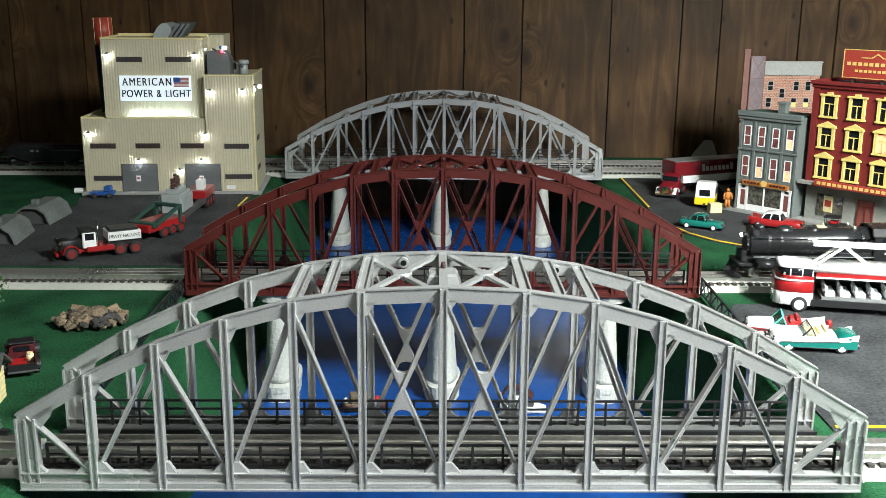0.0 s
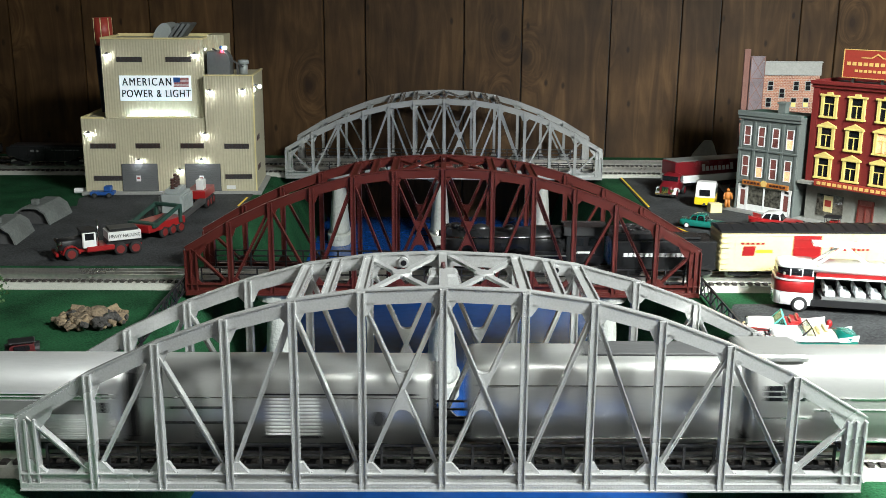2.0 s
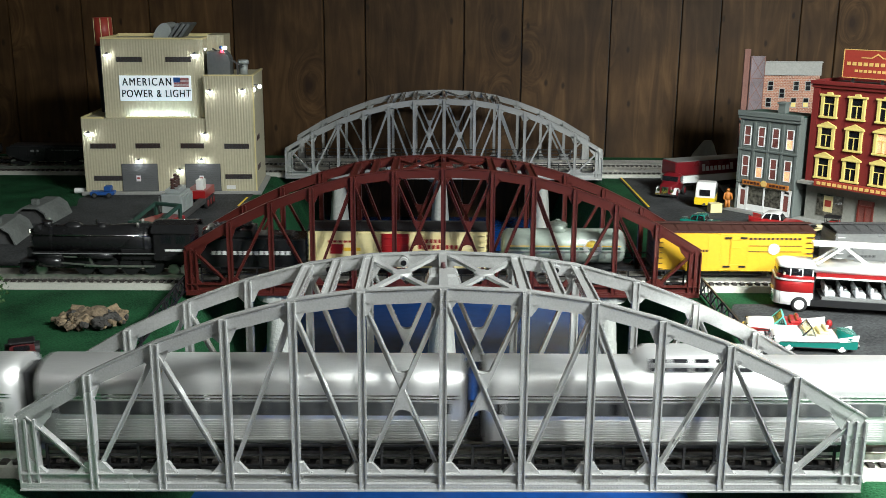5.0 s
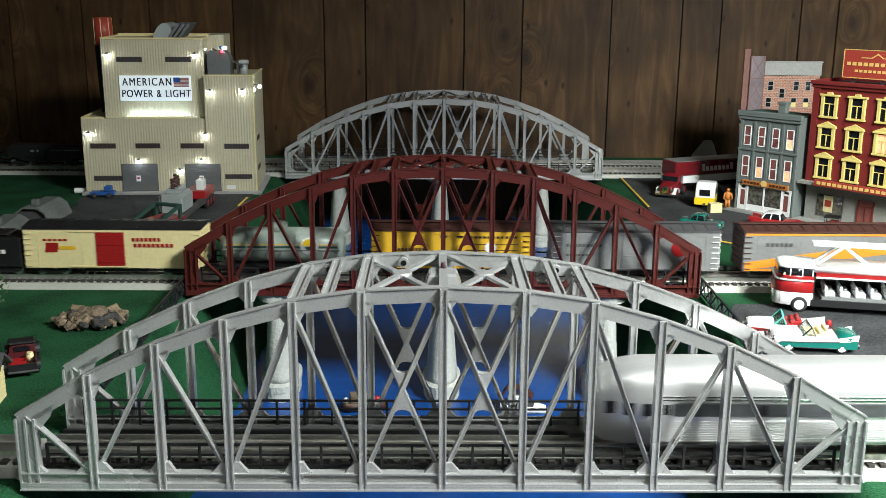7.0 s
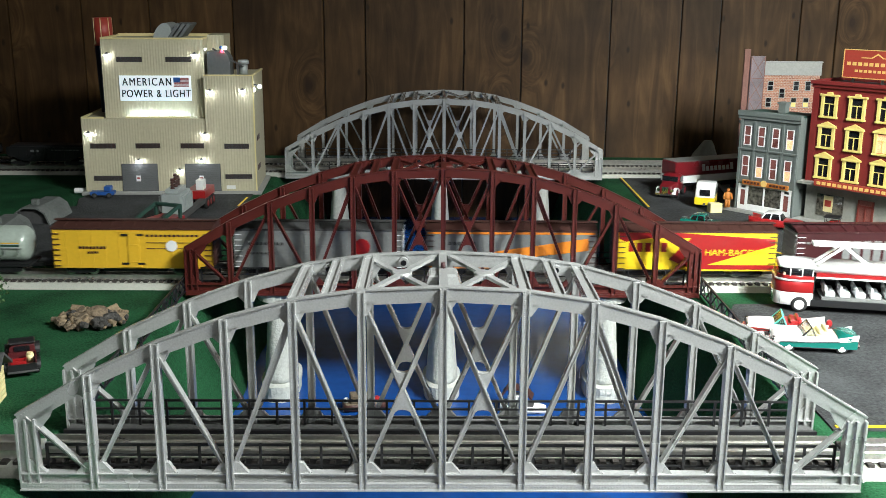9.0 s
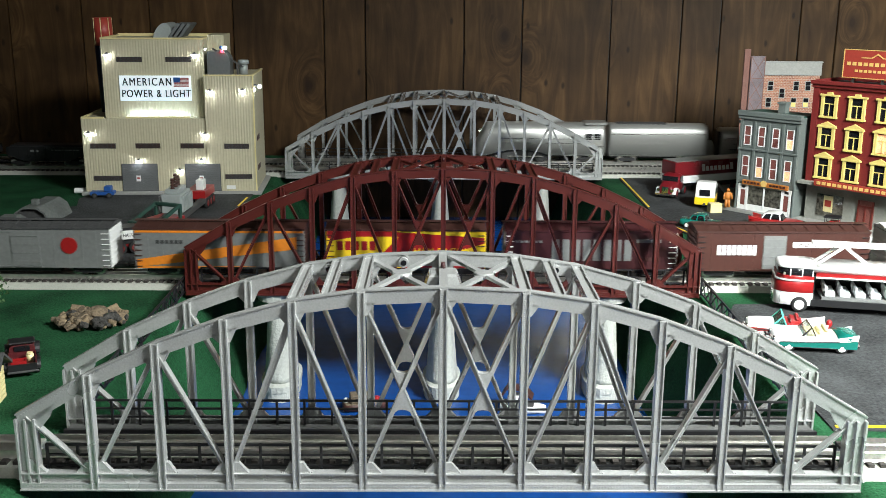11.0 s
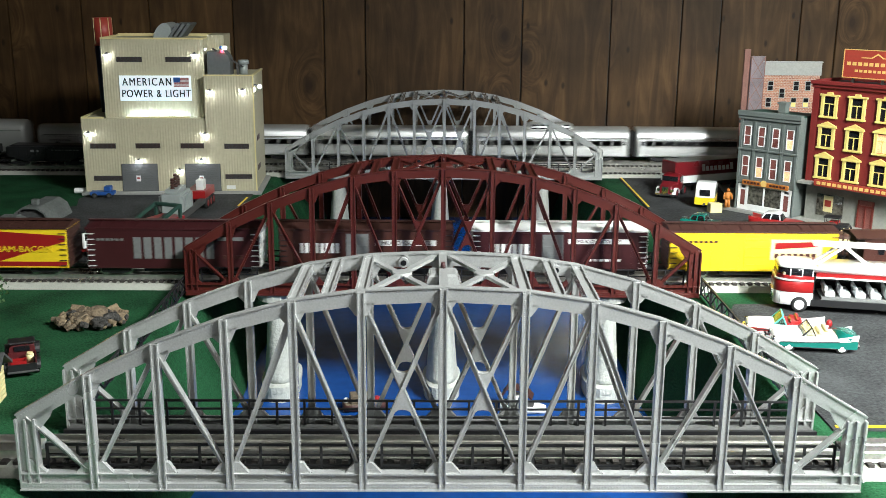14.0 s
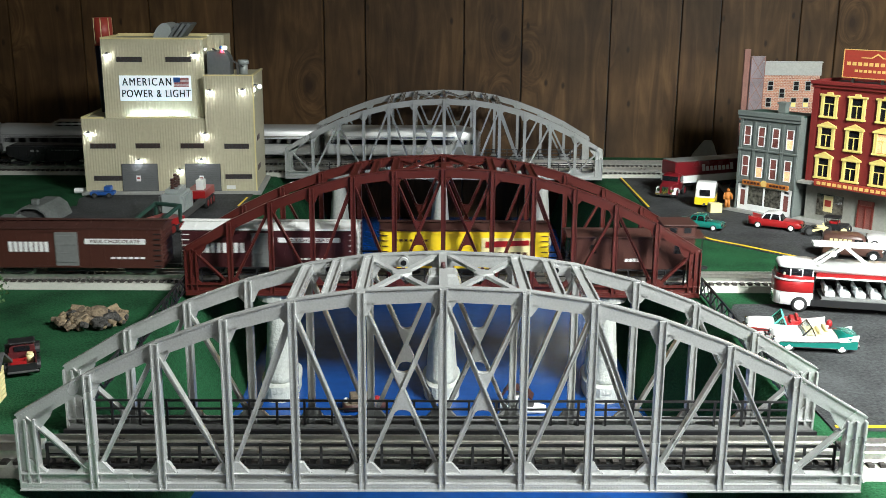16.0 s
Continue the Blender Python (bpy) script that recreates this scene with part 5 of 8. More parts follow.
def coach(label, L=0.371, kind="coach"):
    c = thing("passenger_car", label, "passenger car", "cars of the passenger train")
    W, zb, zt = 0.0305, 0.0150, 0.0840
    paint = TRAIN if kind != "baggage" else STREAM
    bm = bmesh.new()
    if kind == "tail":
        rings = []
        for i in range(24):
            f = i / 23
            x = -L / 2 + L * f
            u = max(0.0, 1 - f / 0.16)
            k = math.sqrt(max(0, 1 - u ** 2.2)) * 0.93 + 0.07 if u else 1.0
            rings.append([(x, y * k, zb + (z - zb) * (1 - 0.22 * u ** 2.5)) for y, z in section(W, zb, zt, 14, 0.62)])
        loft(bm, rings)
    else:
        loft(bm, [[(x, y * k, z) for y, z in section(W, zb, zt - (1 - k) * 0.03, 14, 0.62)] for x, k in ((-L / 2, 0.96), (-L / 2 + 0.003, 1.0), (L / 2 - 0.003, 1.0), (L / 2, 0.96))])
    part("body", bm, paint, c)
    x0 = -L / 2 + (0.062 if kind == "tail" else 0.006)
    x1 = L / 2 - 0.006
    for s in (-1, 1):
        a, b = sorted((s * (W - 0.0002), s * (W + 0.0006)))
        if kind == "baggage":
            one("vent_band", BLACK, c, (-0.020, 0.115, a, b, 0.0600, 0.0612), label="dark name band")
            one("door_sill", BLACK, c, (-0.018, 0.032, a, b, 0.0195, 0.0215))
            for k in range(11):
                one("louvre", WHITE, c, (-0.015, 0.030, a, b, 0.0225 + k * 0.0033, 0.0241 + k * 0.0033), label="bright door louvre")
            bars(c, DARKGREY, 2 * W, -0.108, -0.030, 0.034, 0.0022, 9)
            bars(c, DARKGREY, 2 * W, -0.100, -0.050, 0.048, 0.0022, 6)
            one("belt_trim", CHROME, c, (-L / 2 + 0.004, L / 2 - 0.004, a, b, 0.0572, 0.0580))
            bm = bmesh.new()
            cyl(bm, (0.082 * (1 if s == -1 else 1), s * W, 0.038), (0.082, s * (W + 0.0007), 0.038), 0.0070, n=18)
            part("emblem", bm, DARKGREY, c, "dark round emblem")
            for x in (-0.075, -0.045, 0.055):
                one("door_seam", DARKGREY, c, (x - 0.0005, x + 0.0005, a, b, 0.018, 0.060))
        else:
            bm = bmesh.new()
            box(bm, x0, x1, a, b, 0, 0.0012)
            flute = meshed("flute", bm, paint)
            for k in range(9):
                part("flute", flute, paint, c, m=pose(0, 0, 0.0178 + k * 0.0022))
            bm = bmesh.new()
            for z in (0.0560, 0.0590):
                box(bm, x0, x1, a, b, z, z + 0.0012)
            part("trim_band", bm, CHROME, c)
            lo_y, hi_y = sorted((s * (W - 0.0002), s * (W + 0.0004)))
            one("pier_panel", PIER, c, (x0 + 0.014, x1 - 0.018, lo_y, hi_y, 0.0412, 0.0540), label="dull grey panel round the windows")
            n = 13
            for k in range(n):
                x = x0 + 0.022 + (x1 - x0 - 0.044) * k / (n - 1)
                if kind == "combine" and k > 8:
                    continue
                one("window", COACHGLASS, c, (x - 0.0108, x + 0.0108, a, b - 0.0002 if s == 1 else b, 0.0420, 0.0530))
            for x in (x0 + 0.006, x1 - 0.010):
                one("door", paint, c, (x - 0.005, x + 0.005, a - (0.0002 if s == -1 else 0), b + (0.0002 if s == 1 else 0), 0.018, 0.056))
            for x in (x0 + 0.006, x1 - 0.010, x0 + (x1 - x0) * 0.30):
                one("door_window", BLACK, c, (x - 0.0035, x + 0.0035, a - (0.0005 if s == -1 else 0), b + (0.0005 if s == 1 else 0), 0.0430, 0.0525))
            bm = bmesh.new()
            for k in range(4):
                box(bm, x0, x1, s * 0.0240 - 0.0004, s * 0.0240 + 0.0004, 0.0752 - k * 0.0001, 0.0758)
            part("roof_seam", bm, paint, c)
    if kind == "dome":
        bm = bmesh.new()
        loft(bm, [[(x, y * k, 0.076 + (z - 0.076) * k) for y, z in section(0.022, 0.076, 0.0945, 10, 0.4)] for x, k in ((-0.052, 0.7), (-0.040, 1.0), (0.048, 1.0), (0.062, 0.7))])
        dome = part("dome", bm, TRAIN, c, "raised observation dome")
        for s in (-1, 1):
            for k in range(5):
                x = -0.034 + k * 0.019
                bm = bmesh.new()
                prism(bm, [(s * 0.0216, 0.0800), (s * 0.0226, 0.0800), (s * 0.0206, 0.0905), (s * 0.0190, 0.0905)], "x", x - 0.008, x + 0.008)
                part("dome_window", bm, GLASSDARK, dome)
    if kind == "tail":
        for x in (-L / 2 + 0.020, -L / 2 + 0.036, -L / 2 + 0.052):
            for s in (-1, 1):
                w = 0.0305 * (math.sqrt(max(0, 1 - max(0.0, 1 - ((x + L / 2) / L) / 0.16) ** 2.2)) * 0.93 + 0.07)
                one("end_window", GLASSDARK, c, (x - 0.005, x + 0.005, s * w - 0.0012, s * w + 0.0004, 0.042, 0.053))
    for e in (-1, 1):
        if not (kind == "tail" and e == -1):
            one("diaphragm", BLACK, c, (min(e * L / 2, e * (L / 2 + 0.006)), max(e * L / 2, e * (L / 2 + 0.006)), -0.016, 0.016, 0.016, 0.074))
        truck(c, e * (L / 2 - 0.062), base=0.018)
    one("underframe", BLACK, c, (-L / 2 + 0.02, L / 2 - 0.02, -0.014, 0.014, 0.010, 0.0155), (-0.07, 0.07, -0.022, 0.022, 0.006, 0.0155))
    coupler(c, L)
    return c


# freight train: each car with the distance of its middle behind the mark
FREIGHT = []


def freight_cars():
    add = FREIGHT.append
    add((loco_freight(), -0.2805))
    add((tender_freight(), -0.0800))
    c = boxcar("cream boxcar with a black roof and a red door", 0.252, CREAM, BLACK, RED, -0.003, 0.040, ends=CREAM, roofwalk=False)
    bars(c, RED, CAR_W, -0.098 + 0.0, -0.062, 0.054, 0.003, 5)
    side_poly(c, "emblem", RED, CAR_W, [(-0.096, 0.036), (-0.078, 0.036), (-0.076, 0.050), (-0.094, 0.050)])
    side_patch(c, "emblem_patch", YELLOW, CAR_W, -0.076, -0.052, 0.040, 0.045)
    bars(c, RED, CAR_W, 0.028, 0.070, 0.055, 0.0052, 7)
    bars(c, RED, CAR_W, 0.030, 0.088, 0.0465, 0.0052, 9)
    add((c, 0.126))
    add((tank_car(), 0.365))
    c = boxcar("golden yellow refrigerator car with a brown roof", 0.226, YELLOW, ROOFBROWN, YELLOW, 0.002, 0.016, ends=ROOFBROWN)
    for x in (-0.010, 0.012):
        for z in (0.020, 0.062):
            side_patch(c, "hinge", BLACK, CAR_W, x - 0.005, x + 0.005, z - 0.0014, z + 0.0014, 0.0014)
    bars(c, ROOFBROWN, CAR_W, -0.076, -0.036, 0.043, 0.0035, 8)
    bars(c, ROOFBROWN, CAR_W, -0.064, -0.048, 0.036, 0.003, 4)
    bars(c, ROOFBROWN, CAR_W, 0.020, 0.096, 0.061, 0.003, 12)
    side_patch(c, "name_strip", ROOFBROWN, CAR_W, 0.020, 0.096, 0.0415, 0.0425)
    side_patch(c, "name_strip", ROOFBROWN, CAR_W, 0.020, 0.096, 0.0500, 0.0510)
    for s in (-1, 1):
        bm = bmesh.new()
        cyl(bm, (0.056 * -s, s * (CAR_W / 2 - 0.0003), 0.046), (0.056 * -s, s * (CAR_W / 2 + 0.0014), 0.046), 0.0080, n=18)
        part("emblem", bm, WHITE, c, "round white and black emblem")
    add((c, 0.607))
    c = boxcar("weathered silver boxcar with a red round emblem", 0.239, CARGREY, DARKGREY, CARGREY, 0.0, 0.040, ends=WHITE)
    for s in (-1, 1):
        bm = bmesh.new()
        cyl(bm, (0.062 * -s, s * (CAR_W / 2 - 0.0003), 0.046), (0.062 * -s, s * (CAR_W / 2 + 0.0012), 0.046), 0.0120, n=20)
        part("emblem", bm, RED, c, "red round emblem")
    bars(c, DARKGREY, CAR_W, -0.100, -0.048, 0.050, 0.004, 9)
    bars(c, DARKGREY, CAR_W, -0.100, -0.060, 0.036, 0.003, 7)
    add((c, 0.871))
    c = boxcar("silver boxcar with an orange diagonal flash and brown roof", 0.242, CARGREY, ROOFBROWN, None, ends=ROOFBROWN)
    side_poly(c, "flash", ORANGE, CAR_W, [(-0.118, 0.0150), (-0.118, 0.026), (0.110, 0.060), (0.110, 0.042)])
    side_patch(c, "stripe", ORANGE, CAR_W, -0.118, 0.050, 0.0135, 0.0165)
    side_patch(c, "stripe", ORANGE, CAR_W, -0.119, 0.119, 0.0655, 0.0685)
    bars(c, DARKGREY, CAR_W, -0.090, -0.050, 0.052, 0.005, 6)
    add((c, 1.146))
    c = boxcar("yellow and red meat refrigerator car with brown roof", 0.227, BRIGHT, ROOFBROWN, None, ends=ROOFBROWN, ribs=False)
    side_poly(c, "flash", RED, CAR_W, [(-0.112, 0.0690), (-0.112, 0.0600), (-0.005, 0.0155), (0.112, 0.0155), (0.112, 0.022), (0.015, 0.022), (0.112, 0.052), (0.112, 0.0600), (-0.030, 0.0690)], 0.0004)
    side_poly(c, "flash_patch", BRIGHT, CAR_W, [(-0.112, 0.0540), (-0.070, 0.0610), (-0.010, 0.0615), (-0.040, 0.0300), (-0.085, 0.0240)], 0.0008)
    bars(c, RED, CAR_W, -0.098, -0.040, 0.048, 0.013, 5, 0.0012)
    side_text(c, "HAM-BACON", 0.0130, BRIGHT, CAR_W, 0.052, 0.0400, 1.05)
    add((c, 1.411))
    # WHITE ends and rungs put the light on the car's ends into colour
    c = boxcar("dark maroon boxcar with large silver lettering bars", 0.244, MAROON, MAROON, None, ends=WHITE, ribs=False)
    bars(c, CARGREY, CAR_W, -0.056, 0.062, 0.043, 0.031, 8)
    bars(c, CARGREY, CAR_W, -0.108, -0.068, 0.055, 0.003, 6)
    side_patch(c, "name_strip", CARGREY, CAR_W, 0.064, 0.100, 0.0540, 0.0590)
    bars(c, ROOFBROWN, CAR_W, 0.070, 0.100, 0.030, 0.005, 5)
    add((c, 1.675))
    c = boxcar("brown boxcar with a silver plug door and lettering", 0.246, BROWN, ROOFBROWN, CARGREY, -0.012, 0.032)
    bars(c, WHITE, CAR_W, -0.094, -0.036, 0.044, 0.0145, 8)
    side_patch(c, "name_strip", WHITE, CAR_W, 0.014, 0.100, 0.0480, 0.0560)
    side_text(c, "MILK CHOCOLATE", 0.0072, BROWN, CAR_W, 0.057, 0.0520, 1.15)
    bars(c, WHITE, CAR_W, 0.050, 0.100, 0.028, 0.003, 6)
    add((c, 1.949))
    # ends lightened to WHITE here too, for light falling on the maroon ends
    c = boxcar("maroon boxcar with a bright silver roof and door", 0.249, MAROON, WHITE, CARGREY, -0.010, 0.030, ends=WHITE)
    bars(c, WHITE, CAR_W, -0.100, -0.034, 0.044, 0.0145, 8)
    side_patch(c, "name_strip", WHITE, CAR_W, 0.012, 0.100, 0.0520, 0.0590)
    side_text(c, "MILK CHOCOLATE", 0.0064, MAROON, CAR_W, 0.056, 0.0555, 1.15)
    bars(c, WHITE, CAR_W, 0.040, 0.090, 0.028, 0.003, 6)
    add((c, 2.225))
    c = boxcar("bright yellow boxcar with a brown roof and sign panel", 0.240, BRIGHT, ROOFBROWN, BRIGHT, 0.004, 0.034, ends=BROWN)
    side_patch(c, "sign_panel", CREAM, CAR_W, 0.024, 0.098, 0.0300, 0.0600, 0.0008)
    side_poly(c, "sign_flash", RED, CAR_W, [(0.030, 0.046), (0.092, 0.050), (0.092, 0.057), (0.030, 0.055)], 0.0013)
    bars(c, BROWN, CAR_W, 0.030, 0.092, 0.036, 0.007, 7, 0.0013)
    bars(c, BROWN, CAR_W, -0.100, -0.050, 0.056, 0.003, 7)
    add((c, 2.502))
    add((caboose(), 2.746))


PASSENGER = []


def passenger_cars():
    add = PASSENGER.append
    add((streamliner(), 0.1615))
    add((stream_tender(), 0.4515))
    add((coach("silver-grey express baggage car with bright door louvres", 0.254, "baggage"), 0.7305))
    add((coach("polished fluted silver combine passenger car", 0.371, "combine"), 1.0575))
    add((coach("polished fluted silver passenger coach"), 1.4440))
    add((coach("polished fluted silver dome passenger car", 0.371, "dome"), 1.8315))
    add((coach("polished fluted silver passenger coach"), 2.2200))
    add((coach("polished silver observation car with a rounded tail", 0.371, "tail"), 2.6085))


freight_cars()
passenger_cars()


# ---------- power station ----------
def power_station():
    st = thing("power_station", "cream corrugated power station with a lit company sign", "power station", m=pose(-0.735, 2.068, 0, 0, 0, 3.5))
    D = 0.175
    one("foundation", PAVING, st, (-0.008, 0.362, -0.010, D + 0.006, 0.0, 0.0075), bev=0.001)
    one("wall", SIDING, st, (0.0, 0.2545, 0.0, D, 0.0075, 0.1590))
    one("wall", SIDING, st, (0.2525, 0.3520, -0.004, D, 0.0075, 0.2460))
    one("wall", SIDING, st, (0.0455, 0.2515, 0.020, D - 0.004, 0.1590, 0.3180))
    one("wall", SIDING, st, (0.2515, 0.2860, 0.075, D - 0.006, 0.2460, 0.3250))
    for b in ((0.0, 0.0455, 0.0, 0.003, 0.159, 0.1625), (0.0, 0.003, 0.003, D, 0.159, 0.1625), (0.0455, 0.2515, 0.018, 0.021, 0.3180, 0.3215), (0.0455, 0.0485, 0.021, D - 0.004, 0.3180, 0.3215),
              (0.2485, 0.2515, 0.021, D - 0.004, 0.3180, 0.3215), (0.0455, 0.2515, D - 0.007, D - 0.004, 0.3180, 0.3240), (0.2525, 0.3520, -0.0055, -0.0025, 0.2460, 0.2490), (0.3490, 0.3535, -0.0025, D, 0.2460, 0.2490)):
        one("parapet", CREAM, st, b)
    one("corner_trim", CREAM, st, (0.3505, 0.3535, -0.0055, -0.0030, 0.0075, 0.2460))
    for x0, x1, z0, z1, y in ((0.0156, 0.0662, 0.0976, 0.1080, 0.0), (0.1075, 0.1565, 0.0976, 0.1080, 0.0), (0.1991, 0.2459, 0.0972, 0.1077, 0.0), (0.2893, 0.3389, 0.0967, 0.1073, -0.004),
                              (0.0183, 0.0775, 0.0300, 0.0405, 0.0), (0.2887, 0.3433, 0.0333, 0.0430, -0.004), (0.0759, 0.1262, 0.2724, 0.2828, 0.020), (0.1746, 0.2254, 0.2727, 0.2830, 0.020)):
        v = one("louvre_vent", ROOFBROWN, st, (x0, x1, y - 0.0006, y + 0.0008, z0, z1), label="dark brown louvred vent")
        bm = bmesh.new()
        for k in range(5):
            z = z0 + (z1 - z0) * (k + 0.5) / 5
            beam(bm, (x0 + 0.001, y - 0.0010, z), (x1 - 0.001, y - 0.0010, z), 0.0009, 0.0012)
        n = 6
        for k in range(n + 1):
            x = x0 + (x1 - x0) * k / n
            box(bm, x - 0.0004, x + 0.0004, y - 0.0019, y - 0.0004, z0, z1)
        part("slat", bm, DARKGREY, v)
    for z0 in (0.045, 0.108):
        one("louvre_vent", ROOFBROWN, st, (0.3518, 0.3528, 0.035, 0.075, z0, z0 + 0.0105))
    for x0, x1, y in ((0.0754, 0.1489, 0.0), (0.2059, 0.2787, -0.004)):
        d = one("roller_door", DARKGREY, st, (x0, x1, y - 0.0022, y + 0.0002, 0.0076, 0.0655), label="grey roller door")
        bm = bmesh.new()
        for k in range(13):
            z = 0.0090 + k * 0.0043
            box(bm, x0 + 0.001, x1 - 0.001, y - 0.0027, y - 0.0020, z, z + 0.0040)
        part("door_slat", bm, CARGREY_D, d)
        xm = x0 + (x1 - x0) * 0.46
        one("notice", WHITE, d, (xm - 0.0045, xm + 0.0045, y - 0.0036, y - 0.0030, 0.0290, 0.0410), label="white notice sheet")
        one("notice_bar", RED, d, (xm - 0.003, xm + 0.003, y - 0.0040, y - 0.0036, 0.0340, 0.0375))
    one("notice", WHITE, st, (0.1745, 0.1850, -0.0012, 0.0002, 0.020, 0.036), label="small red and white notice")
    one("notice_bar", RED, st, (0.1760, 0.1835, -0.0017, -0.0012, 0.027, 0.034))
    one("nameplate", WHITE, st, (0.2895, 0.3080, -0.0052, -0.0040, 0.0120, 0.0195))
    sign = one("sign", SIGNLIT, st, (0.0789, 0.2234, 0.0165, 0.0200, 0.1942, 0.2449), label="lit white company sign with a flag")
    lettering("lettering", "AMERICAN", 0.0228, BLACK, sign, pose(0.1345, 0.0160, 0.2318, 90, 0, 0), stretch=0.74, spacing=1.28, bold=0.050)
    lettering("lettering", "POWER & LIGHT", 0.0228, BLACK, sign, pose(0.1520, 0.0160, 0.2078, 90, 0, 0), stretch=0.74, spacing=1.14, bold=0.050)
    fl = one("flag", WHITE, sign, (0.1885, 0.2195, 0.0158, 0.0164, 0.2225, 0.2415), label="small stars and stripes flag")
    one("canton", BLUE, fl, (0.1885, 0.2020, 0.0152, 0.0157, 0.2315, 0.2415))
    for k in range(7):
        z = 0.2228 + k * 0.00272
        one("stripe", RED, fl, (0.1885 if k < 4 else 0.2022, 0.2195, 0.0153, 0.0157, z, z + 0.0014))
    # wall lamps
    for x, y, z in ((0.0139, 0.0, 0.1305), (0.2498, 0.0, 0.1276), (0.1126, 0.0, 0.0735), (0.2412, -0.004, 0.0745), (0.2647, -0.004, 0.2170), (0.3311, -0.004, 0.2180), (0.0581, 0.020, 0.2885), (0.2342, 0.020, 0.2890), (0.195, 0.0, 0.0530)):
        bm = bmesh.new()
        cyl(bm, (x, y, z + 0.003), (x, y - 0.008, z + 0.0025), 0.0010, n=8)
        cyl(bm, (x, y - 0.008, z + 0.0032), (x, y - 0.008, z), 0.0014, 0.0055, n=14)
        shade = part("wall_lamp", bm, DARKGREY, st, "grey gooseneck wall lamp, lit")
        bm = bmesh.new()
        # oversized bulb: the glare around the lamp is built into its shape
        ball(bm, (x, y - 0.0085, z - 0.0015), 0.0050, (1.2, 0.8, 0.65), n=12)
        part("bulb", bm, BULB, shade, "glowing white bulb")
    for x, y, z in ((0.3530, 0.000, 0.2180), (0.3640, 0.010, 0.2235)):
        bm = bmesh.new()
        ball(bm, (x, y, z), 0.0040, n=12)
        part("bulb", bm, BULB, st, "glowing white bulb")
        bm = bmesh.new()
        cyl(bm, (x, y, z + 0.002), (0.3515, y, z + 0.004), 0.0016, n=8)
        part("lamp_bracket", bm, DARKGREY, st)
    # floodlight strip below the sign
    tr = one("floodlight", CREAM, st, (0.0900, 0.2200, 0.0030, 0.0080, 0.1592, 0.1625), label="floodlight trough below the sign")
    one("light_strip", BULB_SOFT, tr, (0.0960, 0.2150, 0.0080, 0.0105, 0.1596, 0.1622), label="glowing light strip")
    # stack
    bm = bmesh.new()
    cyl(bm, (0.030, 0.135, 0.159), (0.024, 0.135, 0.300), 0.0215, 0.0200, n=20)
    sk = part("smokestack", bm, NAVY, st, "dark blue smokestack with red striped top")
    bm = bmesh.new()
    cyl(bm, (0.024, 0.135, 0.300), (0.0225, 0.135, 0.358), 0.0203, 0.0195, n=20)
    part("stack_crown", bm, PINK, sk, "faded red stack top")
    for k in range(7):
        a = 2 * math.pi * (k + 0.3) / 7
        one_at = bmesh.new()
        cyl(one_at, (0.0235 + 0.0198 * math.cos(a), 0.135 + 0.0198 * math.sin(a), 0.302), (0.0225 + 0.0192 * math.cos(a), 0.135 + 0.0192 * math.sin(a), 0.357), 0.0011, n=6)
        part("stack_rib", one_at, CREAM, sk)
    # roof ventilators: four curved hoods
    for k in range(3):
        x = 0.1790 + k * 0.0105
        bm = bmesh.new()
        prism(bm, [(x, 0.3215), (x + 0.0060, 0.3215), (x + 0.0270, 0.3480), (x + 0.0200, 0.3500)], "y", 0.032, 0.110)
        part("roof_vane", bm, TANK_D, st, "slanted dark roof vane")
    bm = bmesh.new()
    pts = [(0.1670 + 0.0190 * math.cos(radians(a)), 0.3190 + 0.0310 * math.sin(radians(a))) for a in range(0, 181, 15)]
    prism(bm, [(px_ + 0.006 * (pz - 0.319) / 0.03, pz) for px_, pz in pts], "y", 0.035, 0.120)
    part("roof_hood", bm, TANK, st, "grey curved roof ventilator hood")
    # roof tank with a rounded shoulder and crane lights
    bm = bmesh.new()
    pts = [(0.2600, 0.2465), (0.2600, 0.2940), (0.284, 0.2945)] + [(0.284 + 0.022 * math.sin(radians(a)), 0.2715 + 0.025 * math.cos(radians(a))) for a in range(15, 91, 15)] + [(0.306, 0.2465)]
    prism(bm, pts, "y", 0.008, 0.060)
    part("roof_tank", bm, TANK_D, st, "dark grey rounded roof tank")
    bm = bmesh.new()
    beam(bm, (0.270, 0.020, 0.300), (0.330, 0.030, 0.262), 0.003, 0.003)
    beam(bm, (0.318, 0.030, 0.2465), (0.318, 0.030, 0.272), 0.004, 0.004)
    part("crane_arm", bm, DARKGREY, st)
    for x, z, m, r in ((0.2975, 0.3020, BULB, 0.0044), (0.2915, 0.2950, REDGLOW, 0.0032), (0.2895, 0.3030, BLUE, 0.0035), (0.2580, 0.2990, BULB_SOFT, 0.0020)):
        bm = bmesh.new()
        ball(bm, (x, 0.004, z), r, n=12)
        part("beacon", bm, m, st)
    bm = bmesh.new()
    cyl(bm, (0.3290, 0.040, 0.2465), (0.3290, 0.040, 0.268), 0.0095, 0.0085, n=12)
    cyl(bm, (0.3290, 0.040, 0.268), (0.3290, 0.040, 0.276), 0.0120, 0.0105, n=12)
    ball(bm, (0.3360, 0.036, 0.272), 0.005, n=8)
    part("roof_fan", bm, TANK, st, "grey roof fan")


CARGREY_D = mat("door_grey", (0.13, 0.135, 0.135), 0.6, 0, 0.1, 50)
TANK_D = mat("roof_tank_grey", (0.12, 0.13, 0.13), 0.6, 0, 0.1, 50)
